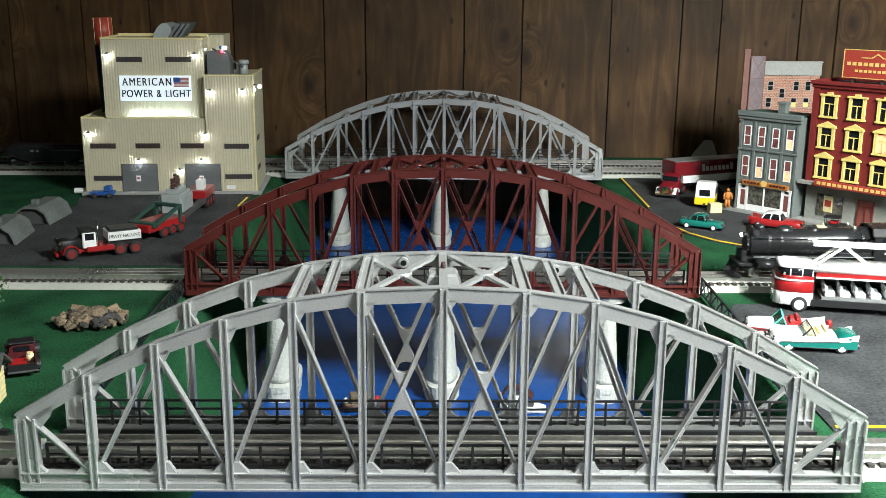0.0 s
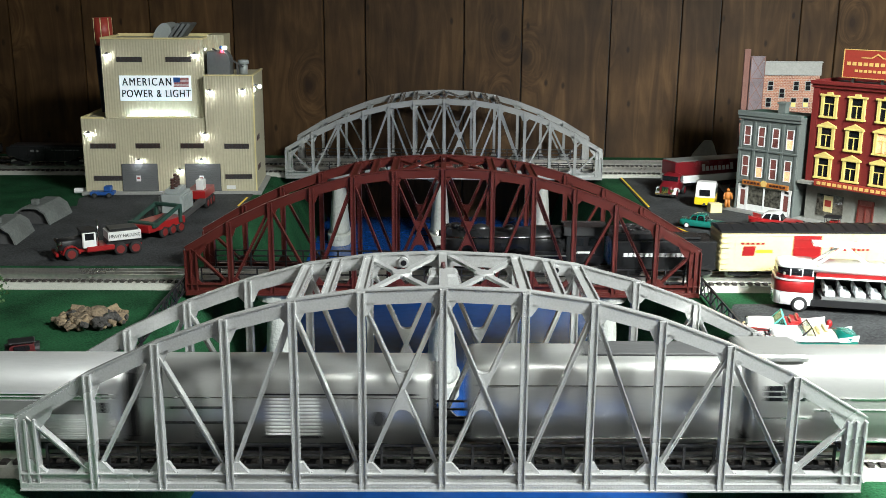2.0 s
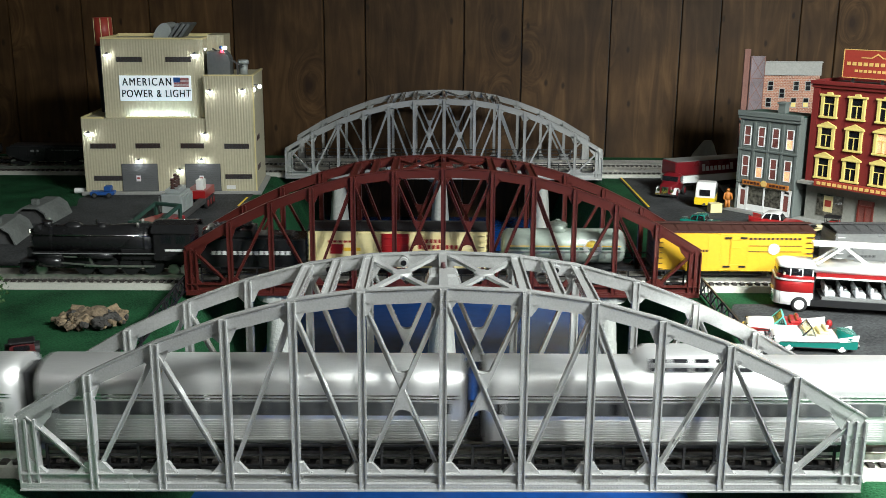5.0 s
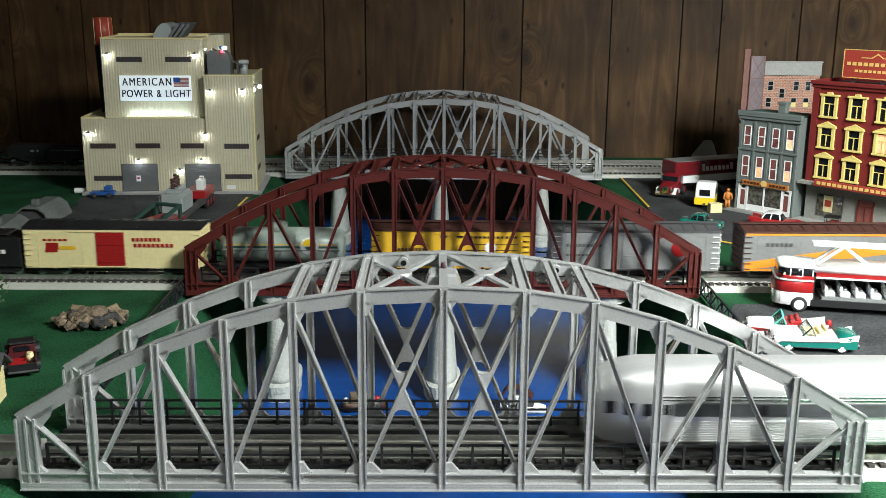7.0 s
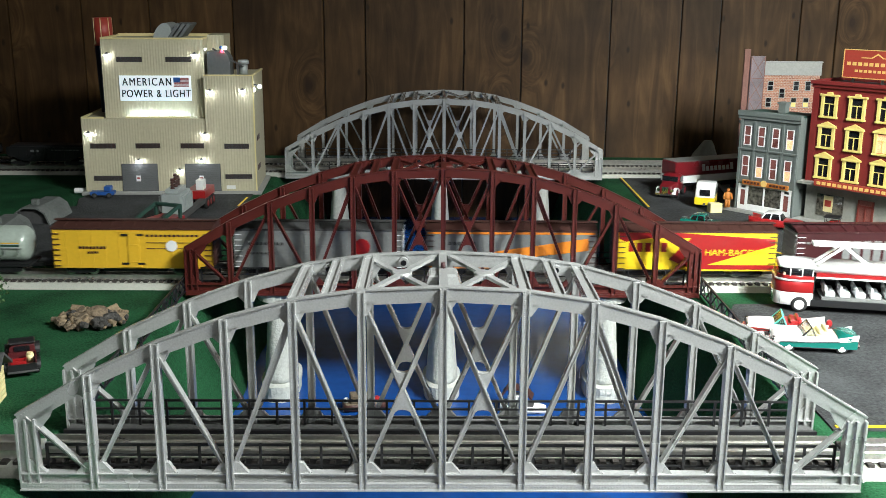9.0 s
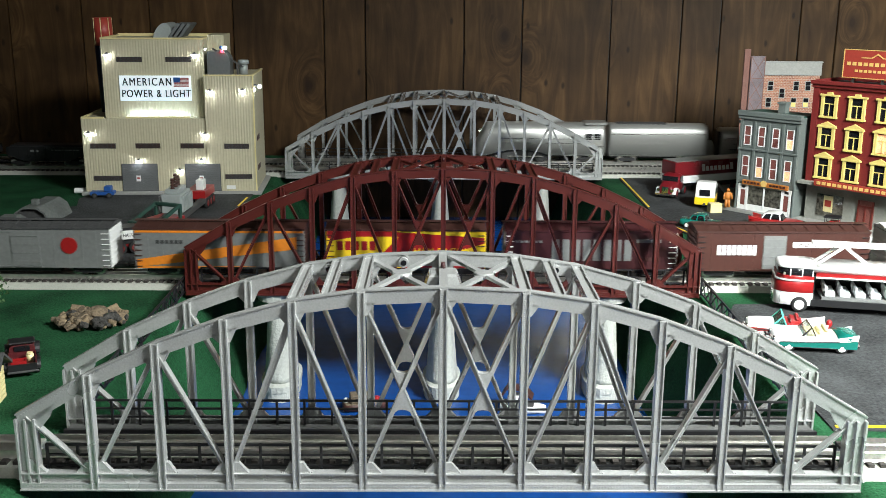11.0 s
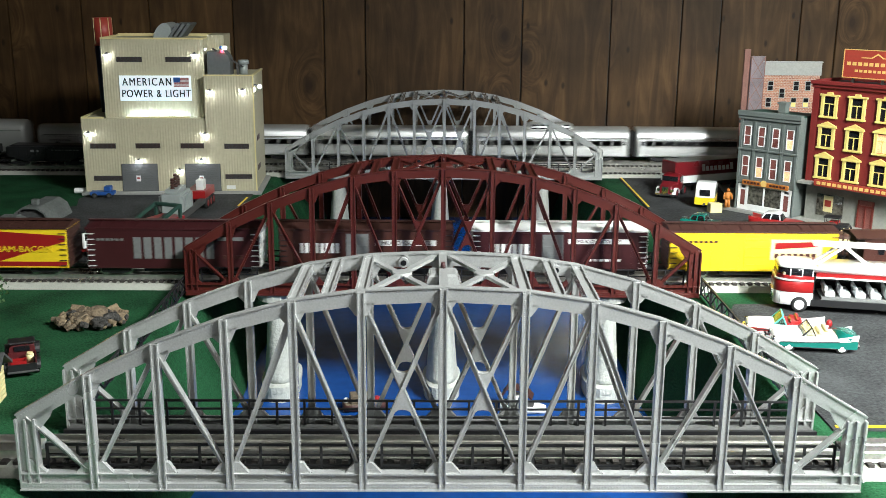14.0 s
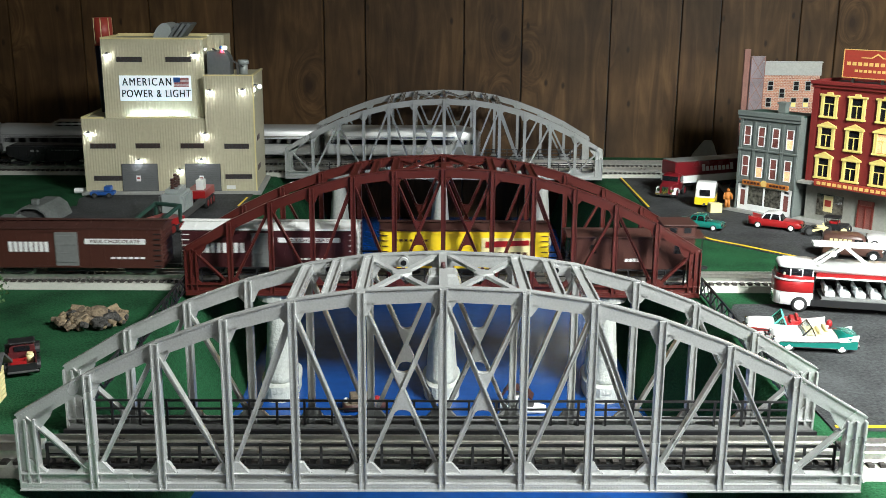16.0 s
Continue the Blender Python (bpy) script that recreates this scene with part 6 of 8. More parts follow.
BULB_SOFT = mat("strip_glow", (0.62, 0.82, 1.0), 0.4, emit=32.0)


power_station()


# ---------- town ----------
def window_unit(parent, x, z0, z1, w, frame_m, glass_m, y=0.0, deep=0.0012):
    wn = one("window", frame_m, parent, (x - w / 2, x - w / 2 + 0.0016, y - deep, y, z0, z1), (x + w / 2 - 0.0016, x + w / 2, y - deep, y, z0, z1),
             (x - w / 2, x + w / 2, y - deep, y, z1 - 0.0016, z1), (x - w / 2, x + w / 2, y - deep, y, z0, z0 + 0.0016), (x - w / 2, x + w / 2, y - deep, y, (z0 + z1) / 2 - 0.0008, (z0 + z1) / 2 + 0.0008))
    one("pane", glass_m, wn, (x - w / 2 + 0.001, x + w / 2 - 0.001, y - 0.0004, y + 0.0006, z0 + 0.001, (z0 + z1) / 2))
    one("pane", glass_m if glass_m is not LITROOM else ROOMRED, wn, (x - w / 2 + 0.001, x + w / 2 - 0.001, y - 0.0004, y + 0.0006, (z0 + z1) / 2, z1 - 0.001))
    return wn


def grey_shop():
    b = thing("grey_townhouse", "grey three-storey townhouse with white windows above a shop", "building", "town buildings", m=pose(0.580, 1.940, 0.008, 0, 0, -48))
    W, D, H = 0.124, 0.075, 0.186
    one("wall", GREYWALL, b, (0, W, 0, D, 0.052, H), (0, 0.004, 0, D, 0, 0.052), (W - 0.004, W, 0, D, 0, 0.052), (0.004, W - 0.004, D - 0.004, D, 0, 0.052), bev=0.0006)
    one("cornice", GREYWALL, b, (-0.004, W + 0.004, -0.006, 0.004, H - 0.004, H + 0.006), (-0.003, W + 0.003, -0.004, 0, H - 0.010, H - 0.004), bev=0.0008)
    one("string_course", GREYWALL, b, (-0.001, W + 0.001, -0.0025, 0, 0.1165, 0.1195), (-0.001, W + 0.001, -0.0025, 0, 0.1185, 0.1200), bev=0.0004)
    one("roof", DKGREEN, b, (0.002, W - 0.002, 0.004, D - 0.002, H, H + 0.003))
    one("chimney", GREYWALL, b, (0.060, 0.074, 0.030, 0.045, H, H + 0.020), (0.058, 0.076, 0.028, 0.047, H + 0.020, H + 0.024))
    lit = [[ROOMRED, LITROOM, ROOMRED, LITROOM], [ROOMRED, ROOMRED, ROOMRED, LITROOM]]
    for r, (z0, z1) in enumerate(((0.066, 0.106), (0.126, 0.164))):
        for k in range(4):
            window_unit(b, 0.018 + k * 0.0295, z0, z1, 0.0148, WHITE, lit[r][k])
        for k in range(5):
            x = 0.0035 + k * 0.0293
            one("pilaster", GREYWALL, b, (x - 0.0025, x + 0.0025, -0.0016, 0.0001, z0 - 0.008, z1 + 0.010))
    one("sign_board", ORANGE_D, b, (0.016, 0.112, -0.0035, 0.0005, 0.0505, 0.0590), label="orange shop sign board")
    sb = bpy.data.objects["sign_board"]
    bm = bmesh.new()
    cyl(bm, (0.062, -0.0045, 0.0565), (0.062, -0.0034, 0.0565), 0.0062, n=16)
    part("emblem", bm, GOLD, sb, "round gold emblem")
    bm = bmesh.new()
    for k in range(5):
        for x0 in (0.020, 0.074):
            box(bm, x0 + k * 0.007, x0 + k * 0.007 + 0.005, -0.0042, -0.0034, 0.0530, 0.0570)
    part("lettering_bar", bm, BROWN, sb)
    sf = one("shopfront", WHITE, b, (0.006, 0.118, 0.0010, 0.0030, 0.0, 0.006), (0.006, 0.118, 0.0010, 0.0030, 0.047, 0.0505), *[(x, x + 0.003, 0.0005, 0.0030, 0.0, 0.0505) for x in (0.006, 0.0245, 0.0600, 0.0975, 0.115)],
             (0.0275, 0.0975, 0.0010, 0.0030, 0.006, 0.012), label="white-framed shopfront")
    for x0, x1, m in ((0.0275, 0.0600, DISPLAY), (0.0630, 0.0975, DISPLAY)):
        one("shop_window", m, sf, (x0, x1, 0.0016, 0.0026, 0.012, 0.047))
    for x0 in (0.009, 0.1005):
        dr = one("shop_door", WHITE, sf, (x0, x0 + 0.0025, 0.0008, 0.0028, 0, 0.047), (x0 + 0.0125, x0 + 0.015, 0.0008, 0.0028, 0, 0.047), (x0, x0 + 0.015, 0.0008, 0.0028, 0.039, 0.042), (x0, x0 + 0.015, 0.0008, 0.0028, 0, 0.009))
        one("pane", ROOMRED, dr, (x0 + 0.002, x0 + 0.013, 0.0014, 0.0024, 0.009, 0.039))


ORANGE_D = mat("shop_sign_orange", (0.45, 0.16, 0.03), 0.5, 0, 0.15)
DOORRED = mat("door_red", (0.16, 0.030, 0.022), 0.4, 0, 0.2, 120)
DISPLAY = mat("shop_display", (0.085, 0.080, 0.065), 0.15, 0, 0.9, 700, fine=160)
SHOPWALL = mat("shop_wall_grey", (0.26, 0.26, 0.23), 0.75, 0, 0.12, 60, 0.1)


def red_store():
    b = thing("red_store", "dark red store building with cream pedimented windows", "building", "town buildings", m=pose(0.684, 1.853, 0.0, 0, 0, -50))
    W, D, H = 0.27, 0.10, 0.258
    one("wall", REDWALL, b, (0, W, 0, D, 0.076, H), bev=0.0008)
    one("ground_storey", SHOPWALL, b, (0, W, 0.006, D, 0.0, 0.076), label="grey rendered ground storey")
    one("awning", SHOPWALL, b, (-0.006, W, -0.020, 0.006, 0.0760, 0.0805), label="flat grey awning slab")
    one("cornice", REDWALL, b, (-0.005, W, -0.007, 0.003, H, H + 0.007), (-0.003, W, -0.004, 0.003, H - 0.006, H), bev=0.0008)
    one("parapet", REDWALL, b, (0, 0.004, 0.003, D, H, H + 0.008), (0.004, W, D - 0.004, D, H, H + 0.008))
    one("roof", DARKGREY, b, (0.004, W, 0.003, D - 0.004, H, H + 0.002))
    rows = ((0.0915, 0.1235), (0.147, 0.179), (0.203, 0.236))
    for r, (z0, z1) in enumerate(rows):
        for k in range(4):
            x = 0.033 + k * 0.0530
            w = 0.026
            sur = one("window_surround", TRIM, b, (x - w / 2 - 0.003, x - w / 2 + 0.003, -0.0035, 0.0005, z0 - 0.002, z1 + 0.003), (x + w / 2 - 0.003, x + w / 2 + 0.003, -0.0035, 0.0005, z0 - 0.002, z1 + 0.003),
                      (x - w / 2 - 0.0055, x + w / 2 + 0.0055, -0.0050, 0.0005, z1 + 0.002, z1 + 0.0055), (x - w / 2 - 0.0045, x + w / 2 + 0.0045, -0.0045, 0.0005, z0 - 0.0045, z0 - 0.001), bev=0.0004, label="cream moulded window surround")
            bm = bmesh.new()
            if r < 2:
                prism(bm, [(x - w / 2 - 0.0055, z1 + 0.0055), (x + w / 2 + 0.0055, z1 + 0.0055), (x, z1 + 0.0135)], "y", -0.0045, 0.0005)
            else:
                prism(bm, [(x - 0.006, z1 + 0.0055), (x + 0.006, z1 + 0.0055), (x + 0.004, z1 + 0.0095), (x - 0.004, z1 + 0.0095)], "y", -0.0045, 0.0005)
            part("pediment", bm, TRIM, sur)
            one("window", TRIM, b, (x - 0.0008, x + 0.0008, -0.0018, 0.0002, z0, (z0 + z1) / 2 + 0.004), (x - w / 2, x + w / 2, -0.0018, 0.0002, (z0 + z1) / 2 + 0.004, (z0 + z1) / 2 + 0.0056))
            lit = (r == 1 and k == 2)
            one("pane", LITROOM if lit else GLASSDARK, b, (x - w / 2, x + w / 2, -0.0008, 0.0003, z0, z1))
    for x in (0.006, W - 0.006):
        one("pilaster", REDWALL, b, (x - 0.006, x + 0.006, -0.0025, 0.0005, 0.0745, H - 0.006))
    sg = one("sign_board", PINK, b, (0.030, W, -0.0235, -0.0200, 0.0770, 0.0885), label="long red store sign with gold lettering bars")
    bm = bmesh.new()
    for k in range(22):
        x = 0.036 + k * 0.0102
        box(bm, x, x + 0.0068, -0.0245, -0.0234, 0.0800, 0.0855)
    part("lettering_bar", bm, GOLD, sg)
    one("shop_window", DISPLAY, b, (0.024, 0.076, 0.0045, 0.0065, 0.018, 0.058))
    one("poster", CREAM, b, (0.038, 0.056, 0.0035, 0.0046, 0.026, 0.056), label="cream window poster")
    one("poster_patch", PINK, b, (0.041, 0.053, 0.0030, 0.0036, 0.036, 0.048))
    dr = one("shop_door", DOORRED, b, (0.104, 0.107, 0.003, 0.0065, 0, 0.058), (0.131, 0.134, 0.003, 0.0065, 0, 0.058), (0.104, 0.134, 0.003, 0.0065, 0.046, 0.049), (0.118, 0.120, 0.003, 0.0065, 0, 0.046), label="red double shop door")
    one("pane", ROOMRED, dr, (0.107, 0.131, 0.0045, 0.0064, 0.0, 0.058))
    bb = thing("billboard", "red rooftop billboard with gold emblem on posts", "billboard", m=pose(0.684, 1.853, H + 0.002, 0, 0, -50) @ pose(0.008, 0.030, 0))
    one("board", PINK, bb, (0.028, 0.185, 0.0, 0.004, 0.012, 0.060))
    one("frame", GOLD, bb, (0.027, 0.186, -0.0006, 0.0042, 0.0105, 0.0118), (0.027, 0.186, -0.0006, 0.0042, 0.0602, 0.0612), (0.0265, 0.0278, -0.0006, 0.0042, 0.0105, 0.0612))
    for x in (0.045, 0.10, 0.16):
        one("board_post", DARKGREY, bb, (x - 0.002, x + 0.002, 0.0045, 0.008, 0.0, 0.055))
    bm = bmesh.new()
    prism(bm, [(0.060, 0.0465), (0.0800, 0.0465), (0.0900, 0.0530), (0.1000, 0.0465), (0.120, 0.0465), (0.120, 0.0480), (0.1010, 0.0482), (0.0900, 0.0555), (0.0790, 0.0482), (0.060, 0.0480)], "y", -0.0009, 0.0002)
    part("emblem", bm, GOLD, bb)
    bm = bmesh.new()
    for k in range(13):
        box(bm, 0.034 + k * 0.0105, 0.041 + k * 0.0105, -0.0009, 0.0002, 0.0330, 0.0390)
    for k in range(11):
        box(bm, 0.050 + k * 0.0085, 0.0555 + k * 0.0085, -0.0009, 0.0002, 0.0215, 0.0260)
    part("lettering_bar", bm, GOLD, bb)


def brick_backdrop():
    """A flat cut-out building front that stands against the back."""
    b = thing("backdrop_building", "flat printed brick building cut-out behind the townhouse", "backdrop building", m=pose(0.660, 2.215, 0.0))
    one("brick_front", BRICK, b, (0.045, 0.168, 0.0, 0.005, 0.0, 0.245))
    one("cornice", PAVING, b, (0.043, 0.170, -0.0025, 0.0052, 0.2445, 0.2720), (0.041, 0.172, -0.0040, 0.0054, 0.2720, 0.2745), label="pale weathered cornice band")
    one("tower_side", ROOFPINK, b, (0.001, 0.014, 0.001, 0.006, 0.0, 0.300), label="faded brick tower edge")
    one("tower_front", LILAC, b, (0.014, 0.046, -0.004, 0.005, 0.0, 0.285), label="faded lilac braced tower")
    bm = bmesh.new()
    for k in range(5):
        z = 0.05 + k * 0.047
        beam(bm, (0.016, -0.0044, z), (0.044, -0.0044, z + 0.045), 0.0010, 0.0008)
        beam(bm, (0.044, -0.0044, z), (0.016, -0.0044, z + 0.045), 0.0010, 0.0008)
        beam(bm, (0.015, -0.0044, z), (0.045, -0.0044, z), 0.0012, 0.0008)
    for x in (0.0150, 0.0450):
        beam(bm, (x, -0.0044, 0.0), (x, -0.0044, 0.285), 0.0014, 0.0008)
    part("tower_brace", bm, ROOFPINK, b)
    for x, z, m in ((0.062, 0.222, 0), (0.118, 0.222, 0), (0.144, 0.222, 0), (0.088, 0.206, 0), (0.060, 0.186, 0), (0.115, 0.186, 1), (0.142, 0.186, 1), (0.060, 0.152, 0), (0.088, 0.160, 0), (0.115, 0.152, 0), (0.142, 0.152, 0)):
        wn = one("window", PAVING, b, (x - 0.0065, x + 0.0065, -0.0008, 0.0002, z - 0.0115, z + 0.010))
        one("pane", TRIM if m else GLASSDARK, wn, (x - 0.0050, x + 0.0050, -0.0014, -0.0007, z - 0.0095, z - 0.0006))
        one("pane", GLASSDARK, wn, (x - 0.0050, x + 0.0050, -0.0014, -0.0007, z + 0.0006, z + 0.0090))


ROOFPINK = mat("faded_brick", (0.20, 0.095, 0.075), 0.8, 0, 0.2, 120)
LILAC = mat("faded_lilac", (0.19, 0.155, 0.165), 0.8, 0, 0.35, 220)
grey_shop()
red_store()
brick_backdrop()
gb = thing("grey_shed", "plain dark grey shed beside the townhouse", "shed", m=pose(0.642, 2.090, 0))
one("wall", DARKGREY, gb, (-0.002, 0.05, 0, 0.05, 0, 0.150), bev=0.001)
one("roof", DARKGREY, gb, (-0.005, 0.053, -0.003, 0.053, 0.150, 0.155), bev=0.001)
slab("pavement", [(0.553, 1.960), (0.648, 1.852), (0.665, 1.835), (0.86, 1.60), (1.22, 1.60), (1.22, 2.24), (0.62, 2.20), (0.60, 2.02)], PAVING, "pale grey town pavement slab", 0.0075, "pavement")
ground_prop = thing("grey_mound", "grey model rock mound behind the lorry", "rock", m=pose(0.665, 2.50, 0))
bm = bmesh.new()
loft(bm, [[((0.045 * (1 - f) + 0.010 * f) * math.cos(a) * (1 + 0.18 * noise.noise((math.cos(a) * 2, math.sin(a) * 2, f * 3))) + 0.006 * f, (0.03 * (1 - f) + 0.008) * math.sin(a), 0.060 * f) for a in (2 * math.pi * i / 16 for i in range(16))] for f in (0, 0.2, 0.4, 0.6, 0.8, 0.95, 1.0)], smooth=False)
part("rock_body", bm, PAVING, ground_prop)


# ---------- road vehicles ----------
def tyre_mesh(r, w):
    bm = bmesh.new()
    n = 20
    prof = [(r * 0.50, -w / 2), (r * 0.9, -w / 2), (r, -w * 0.3), (r, w * 0.3), (r * 0.9, w / 2), (r * 0.50, w / 2)]
    rings = [[(p * math.cos(2 * math.pi * i / n), y, p * math.sin(2 * math.pi * i / n)) for i in range(n)] for p, y in prof]
    loft(bm, rings)
    return meshed("tyre", bm, RUBBER)


def hub_mesh(r, w, m):
    bm = bmesh.new()
    cyl(bm, (0, -w / 2 - 0.0003, 0), (0, w / 2 + 0.0003, 0), r * 0.62, n=18)
    cyl(bm, (0, -w / 2 - 0.0009, 0), (0, w / 2 + 0.0009, 0), r * 0.32, n=12)
    return meshed("rim", bm, m)


WHEELS = {}


def road_wheel(parent, x, y, r, w=0.0042, m=None):
    m = m or WHITE
    key = (r, w, m.name)
    if key not in WHEELS:
        WHEELS[key] = (tyre_mesh(r, w), hub_mesh(r, w, m))
    t, h = WHEELS[key]
    wh = part("wheel", t, RUBBER, parent, m=pose(x, y, r))
    part("rim", h, m, wh)


def rr(w, z0, z1, r=0.35, n=20):
    """Rounded-rectangle section as (y, z)."""
    zc, h = (z0 + z1) / 2, (z1 - z0) / 2
    return [(w * math.copysign(abs(math.cos(a)) ** r, math.cos(a)), zc + h * math.copysign(abs(math.sin(a)) ** r, math.sin(a))) for a in (2 * math.pi * i / n for i in range(n))]


def motor_car(name, label, m, L, W, body, roof=None, open_top=False, fins=True, low=None, deck=None):
    """A 1950s car, nose towards +x."""
    c = thing(name, label, "car", "model road cars", m=m)
    r = 0.0072
    h1 = 0.0205
    bm = bmesh.new()
    prof = [(-0.50, 0.70, 0.010, 0.0185), (-0.485, 0.92, 0.0065, h1 + 0.0005), (-0.40, 0.98, 0.0050, h1 + (0.0022 if fins else 0)), (-0.22, 1.0, 0.0045, h1 + 0.0005), (0.0, 1.0, 0.0045, h1), (0.18, 1.0, 0.0045, h1), (0.36, 0.98, 0.0048, h1 - 0.0004), (0.46, 0.93, 0.006, h1 - 0.0018), (0.49, 0.82, 0.0075, h1 - 0.0045), (0.50, 0.60, 0.009, h1 - 0.007)]
    loft(bm, [[(L * f, y, z) for y, z in rr(W / 2 * k, z0, z1, 0.42)] for f, k, z0, z1 in prof])
    if fins:
        for s in (-1, 1):
            prism(bm, [(-L * 0.5, h1 + 0.0035), (-L * 0.49, h1 - 0.004), (-L * 0.22, h1 - 0.002)], "y", s * W * 0.46 - 0.0013, s * W * 0.46 + 0.0013)
    b = part("body", bm, body, c)
    if low is not None:
        bm = bmesh.new()
        for s in (-1, 1):
            if deck is not None:
                pts = [(-L * 0.485, 0.0065), (-L * 0.490, 0.0165), (-L * 0.28, 0.0148), (-L * 0.05, 0.0132), (L * 0.42, 0.0122), (L * 0.44, 0.0070)]
            else:
                pts = [(L * 0.06, 0.0132), (L * 0.06, 0.0138), (L * 0.44, 0.0150), (L * 0.45, 0.0100)]
            prism(bm, pts, "y", s * W * 0.5 - 0.0012, s * W * 0.5 + 0.0006)
        part("side_flash", bm, low, c)
        for s in (-1, 1):
            bm = bmesh.new()
            beam(bm, (-L * 0.28, s * (W * 0.5 + 0.0006), 0.0152), (L * 0.42, s * (W * 0.5 + 0.0006), 0.0128), 0.0009, 0.0008)
            beam(bm, (-L * 0.24, s * (W * 0.5 + 0.0006), 0.0068), (L * 0.24, s * (W * 0.5 + 0.0006), 0.0068), 0.0009, 0.0008)
            part("trim_strip", bm, CHROME, c, "chrome side trim")
    # cabin
    if not open_top:
        bm = bmesh.new()
        secs = [(-0.27, 0.88, h1 - 0.002, h1 + 0.0005), (-0.20, 0.80, h1 - 0.002, h1 + 0.0110), (-0.02, 0.80, h1 - 0.002, h1 + 0.0125), (0.07, 0.78, h1 - 0.002, h1 + 0.0115), (0.15, 0.86, h1 - 0.002, h1 + 0.0005)]
        loft(bm, [[(L * f, y, z) for y, z in rr(W / 2 * k, z0, z1, 0.45)] for f, k, z0, z1 in secs])
        part("glasshouse", bm, GLASSDARK, c, "dark car windows")
        bm = bmesh.new()
        loft(bm, [[(L * f, y, z) for y, z in rr(W / 2 * k, z0, z1, 0.5)] for f, k, z0, z1 in ((-0.235, 0.80, h1 + 0.006, h1 + 0.009), (-0.19, 0.84, h1 + 0.0095, h1 + 0.0128), (-0.02, 0.84, h1 + 0.0105, h1 + 0.0142), (0.065, 0.82, h1 + 0.0098, h1 + 0.0130), (0.085, 0.78, h1 + 0.0092, h1 + 0.0115))])
        part("roof", bm, roof or body, c)
        for s in (-1, 1):
            for f in (-0.25, -0.09, 0.10):
                bm = bmesh.new()
                beam(bm, (L * f, s * W * 0.43, h1), (L * (f * 0.75), s * W * 0.40, h1 + 0.011), 0.0024, 0.0020)
                part("pillar", bm, roof or body, c)
    else:
        one("cockpit", roof or RED, c, (-L * 0.20, L * 0.10, -W * 0.40, W * 0.40, h1 - 0.001, h1 + 0.0012), bev=0.0004)
        one("seat", roof or RED, c, (-L * 0.16, -L * 0.04, -W * 0.36, W * 0.36, h1, h1 + 0.0046), (-L * 0.16, -L * 0.11, -W * 0.36, W * 0.36, h1 + 0.0046, h1 + 0.0072), bev=0.0021)
        bm = bmesh.new()
        prism(bm, [(L * 0.150, h1 - 0.001), (L * 0.158, h1 - 0.001), (L * 0.062, h1 + 0.0092), (L * 0.054, h1 + 0.0092)], "y", -W * 0.40, W * 0.40)
        for s in (-1, 1):
            prism(bm, [(L * 0.150, h1 - 0.001), (L * 0.056, h1 + 0.0088), (L * 0.010, h1 - 0.001)], "y", s * W * 0.41 - 0.0004, s * W * 0.41 + 0.0004)
        ws = part("windscreen", bm, GREENGLASS if deck is None else PALEGLASS, c, "wraparound windscreen")
        bm = bmesh.new()
        for p, q in (((0.158, -0.42, -0.001), (0.056, -0.42, 0.0096)), ((0.158, 0.42, -0.001), (0.056, 0.42, 0.0096)), ((0.056, -0.42, 0.0096), (0.056, 0.42, 0.0096)), ((0.056, -0.42, 0.0096), (0.005, -0.42, -0.001)), ((0.056, 0.42, 0.0096), (0.005, 0.42, -0.001))):
            beam(bm, (L * p[0], W * p[1], h1 + p[2]), (L * q[0], W * q[1], h1 + q[2]), 0.0014, 0.0014, (0.3, 0.2, 1))
        part("windscreen_frame", bm, AQUA if deck is None else CHROME, ws)
        if deck is not None:
            bm = bmesh.new()
            loft(bm, [[(L * f, y, z) for y, z in rr(W / 2 * k, h1 - 0.006, z1, 0.42)] for f, k, z1 in ((-0.507, 0.80, h1 + 0.0004), (-0.48, 0.97, h1 + 0.0020), (-0.40, 1.0, h1 + 0.0032), (-0.25, 0.96, h1 + 0.0016))])
            part("boot_lid", bm, deck, c, "teal boot lid")
        else:
            bm = bmesh.new()
            cyl(bm, (-L * 0.515, W * 0.25, 0.014), (-L * 0.515, W * 0.25, 0.022), 0.0018, n=10)
            ball(bm, (-L * 0.515, W * 0.25, 0.0240), 0.0050, (0.8, 1, 1), 14, 8)
            part("tail_lamp", bm, RED, c, "round red tail lamp")
    for f, s in ((0.31, -1), (0.31, 1), (-0.31, -1), (-0.31, 1)):
        road_wheel(c, L * f, s * (W / 2 - 0.0022), r)
    for e in (-1, 1):
        bm = bmesh.new()
        pts = [(e * L * 0.497, -W * 0.44), (e * L * 0.515, -W * 0.40), (e * L * 0.522, 0), (e * L * 0.515, W * 0.40), (e * L * 0.497, W * 0.44)]
        for a, b2 in zip(pts, pts[1:]):
            beam(bm, (*a, 0.0085), (*b2, 0.0085), 0.0022, 0.0030, (0, 0, 1))
        part("bumper", bm, CHROME, c, "chrome bumper")
        for s in (-1, 1):
            bm = bmesh.new()
            cyl(bm, (e * L * 0.472, s * W * 0.35, 0.0150), (e * L * (0.503 if e > 0 else 0.501), s * W * 0.35, 0.0150), 0.0028, n=12)
            part("headlight" if e > 0 else "tail_light", bm, CHROME if e > 0 else RED, c)
    one("grille", CHROME, c, (L * 0.485, L * 0.504, -W * 0.22, W * 0.22, 0.0095, 0.0135))
    return c


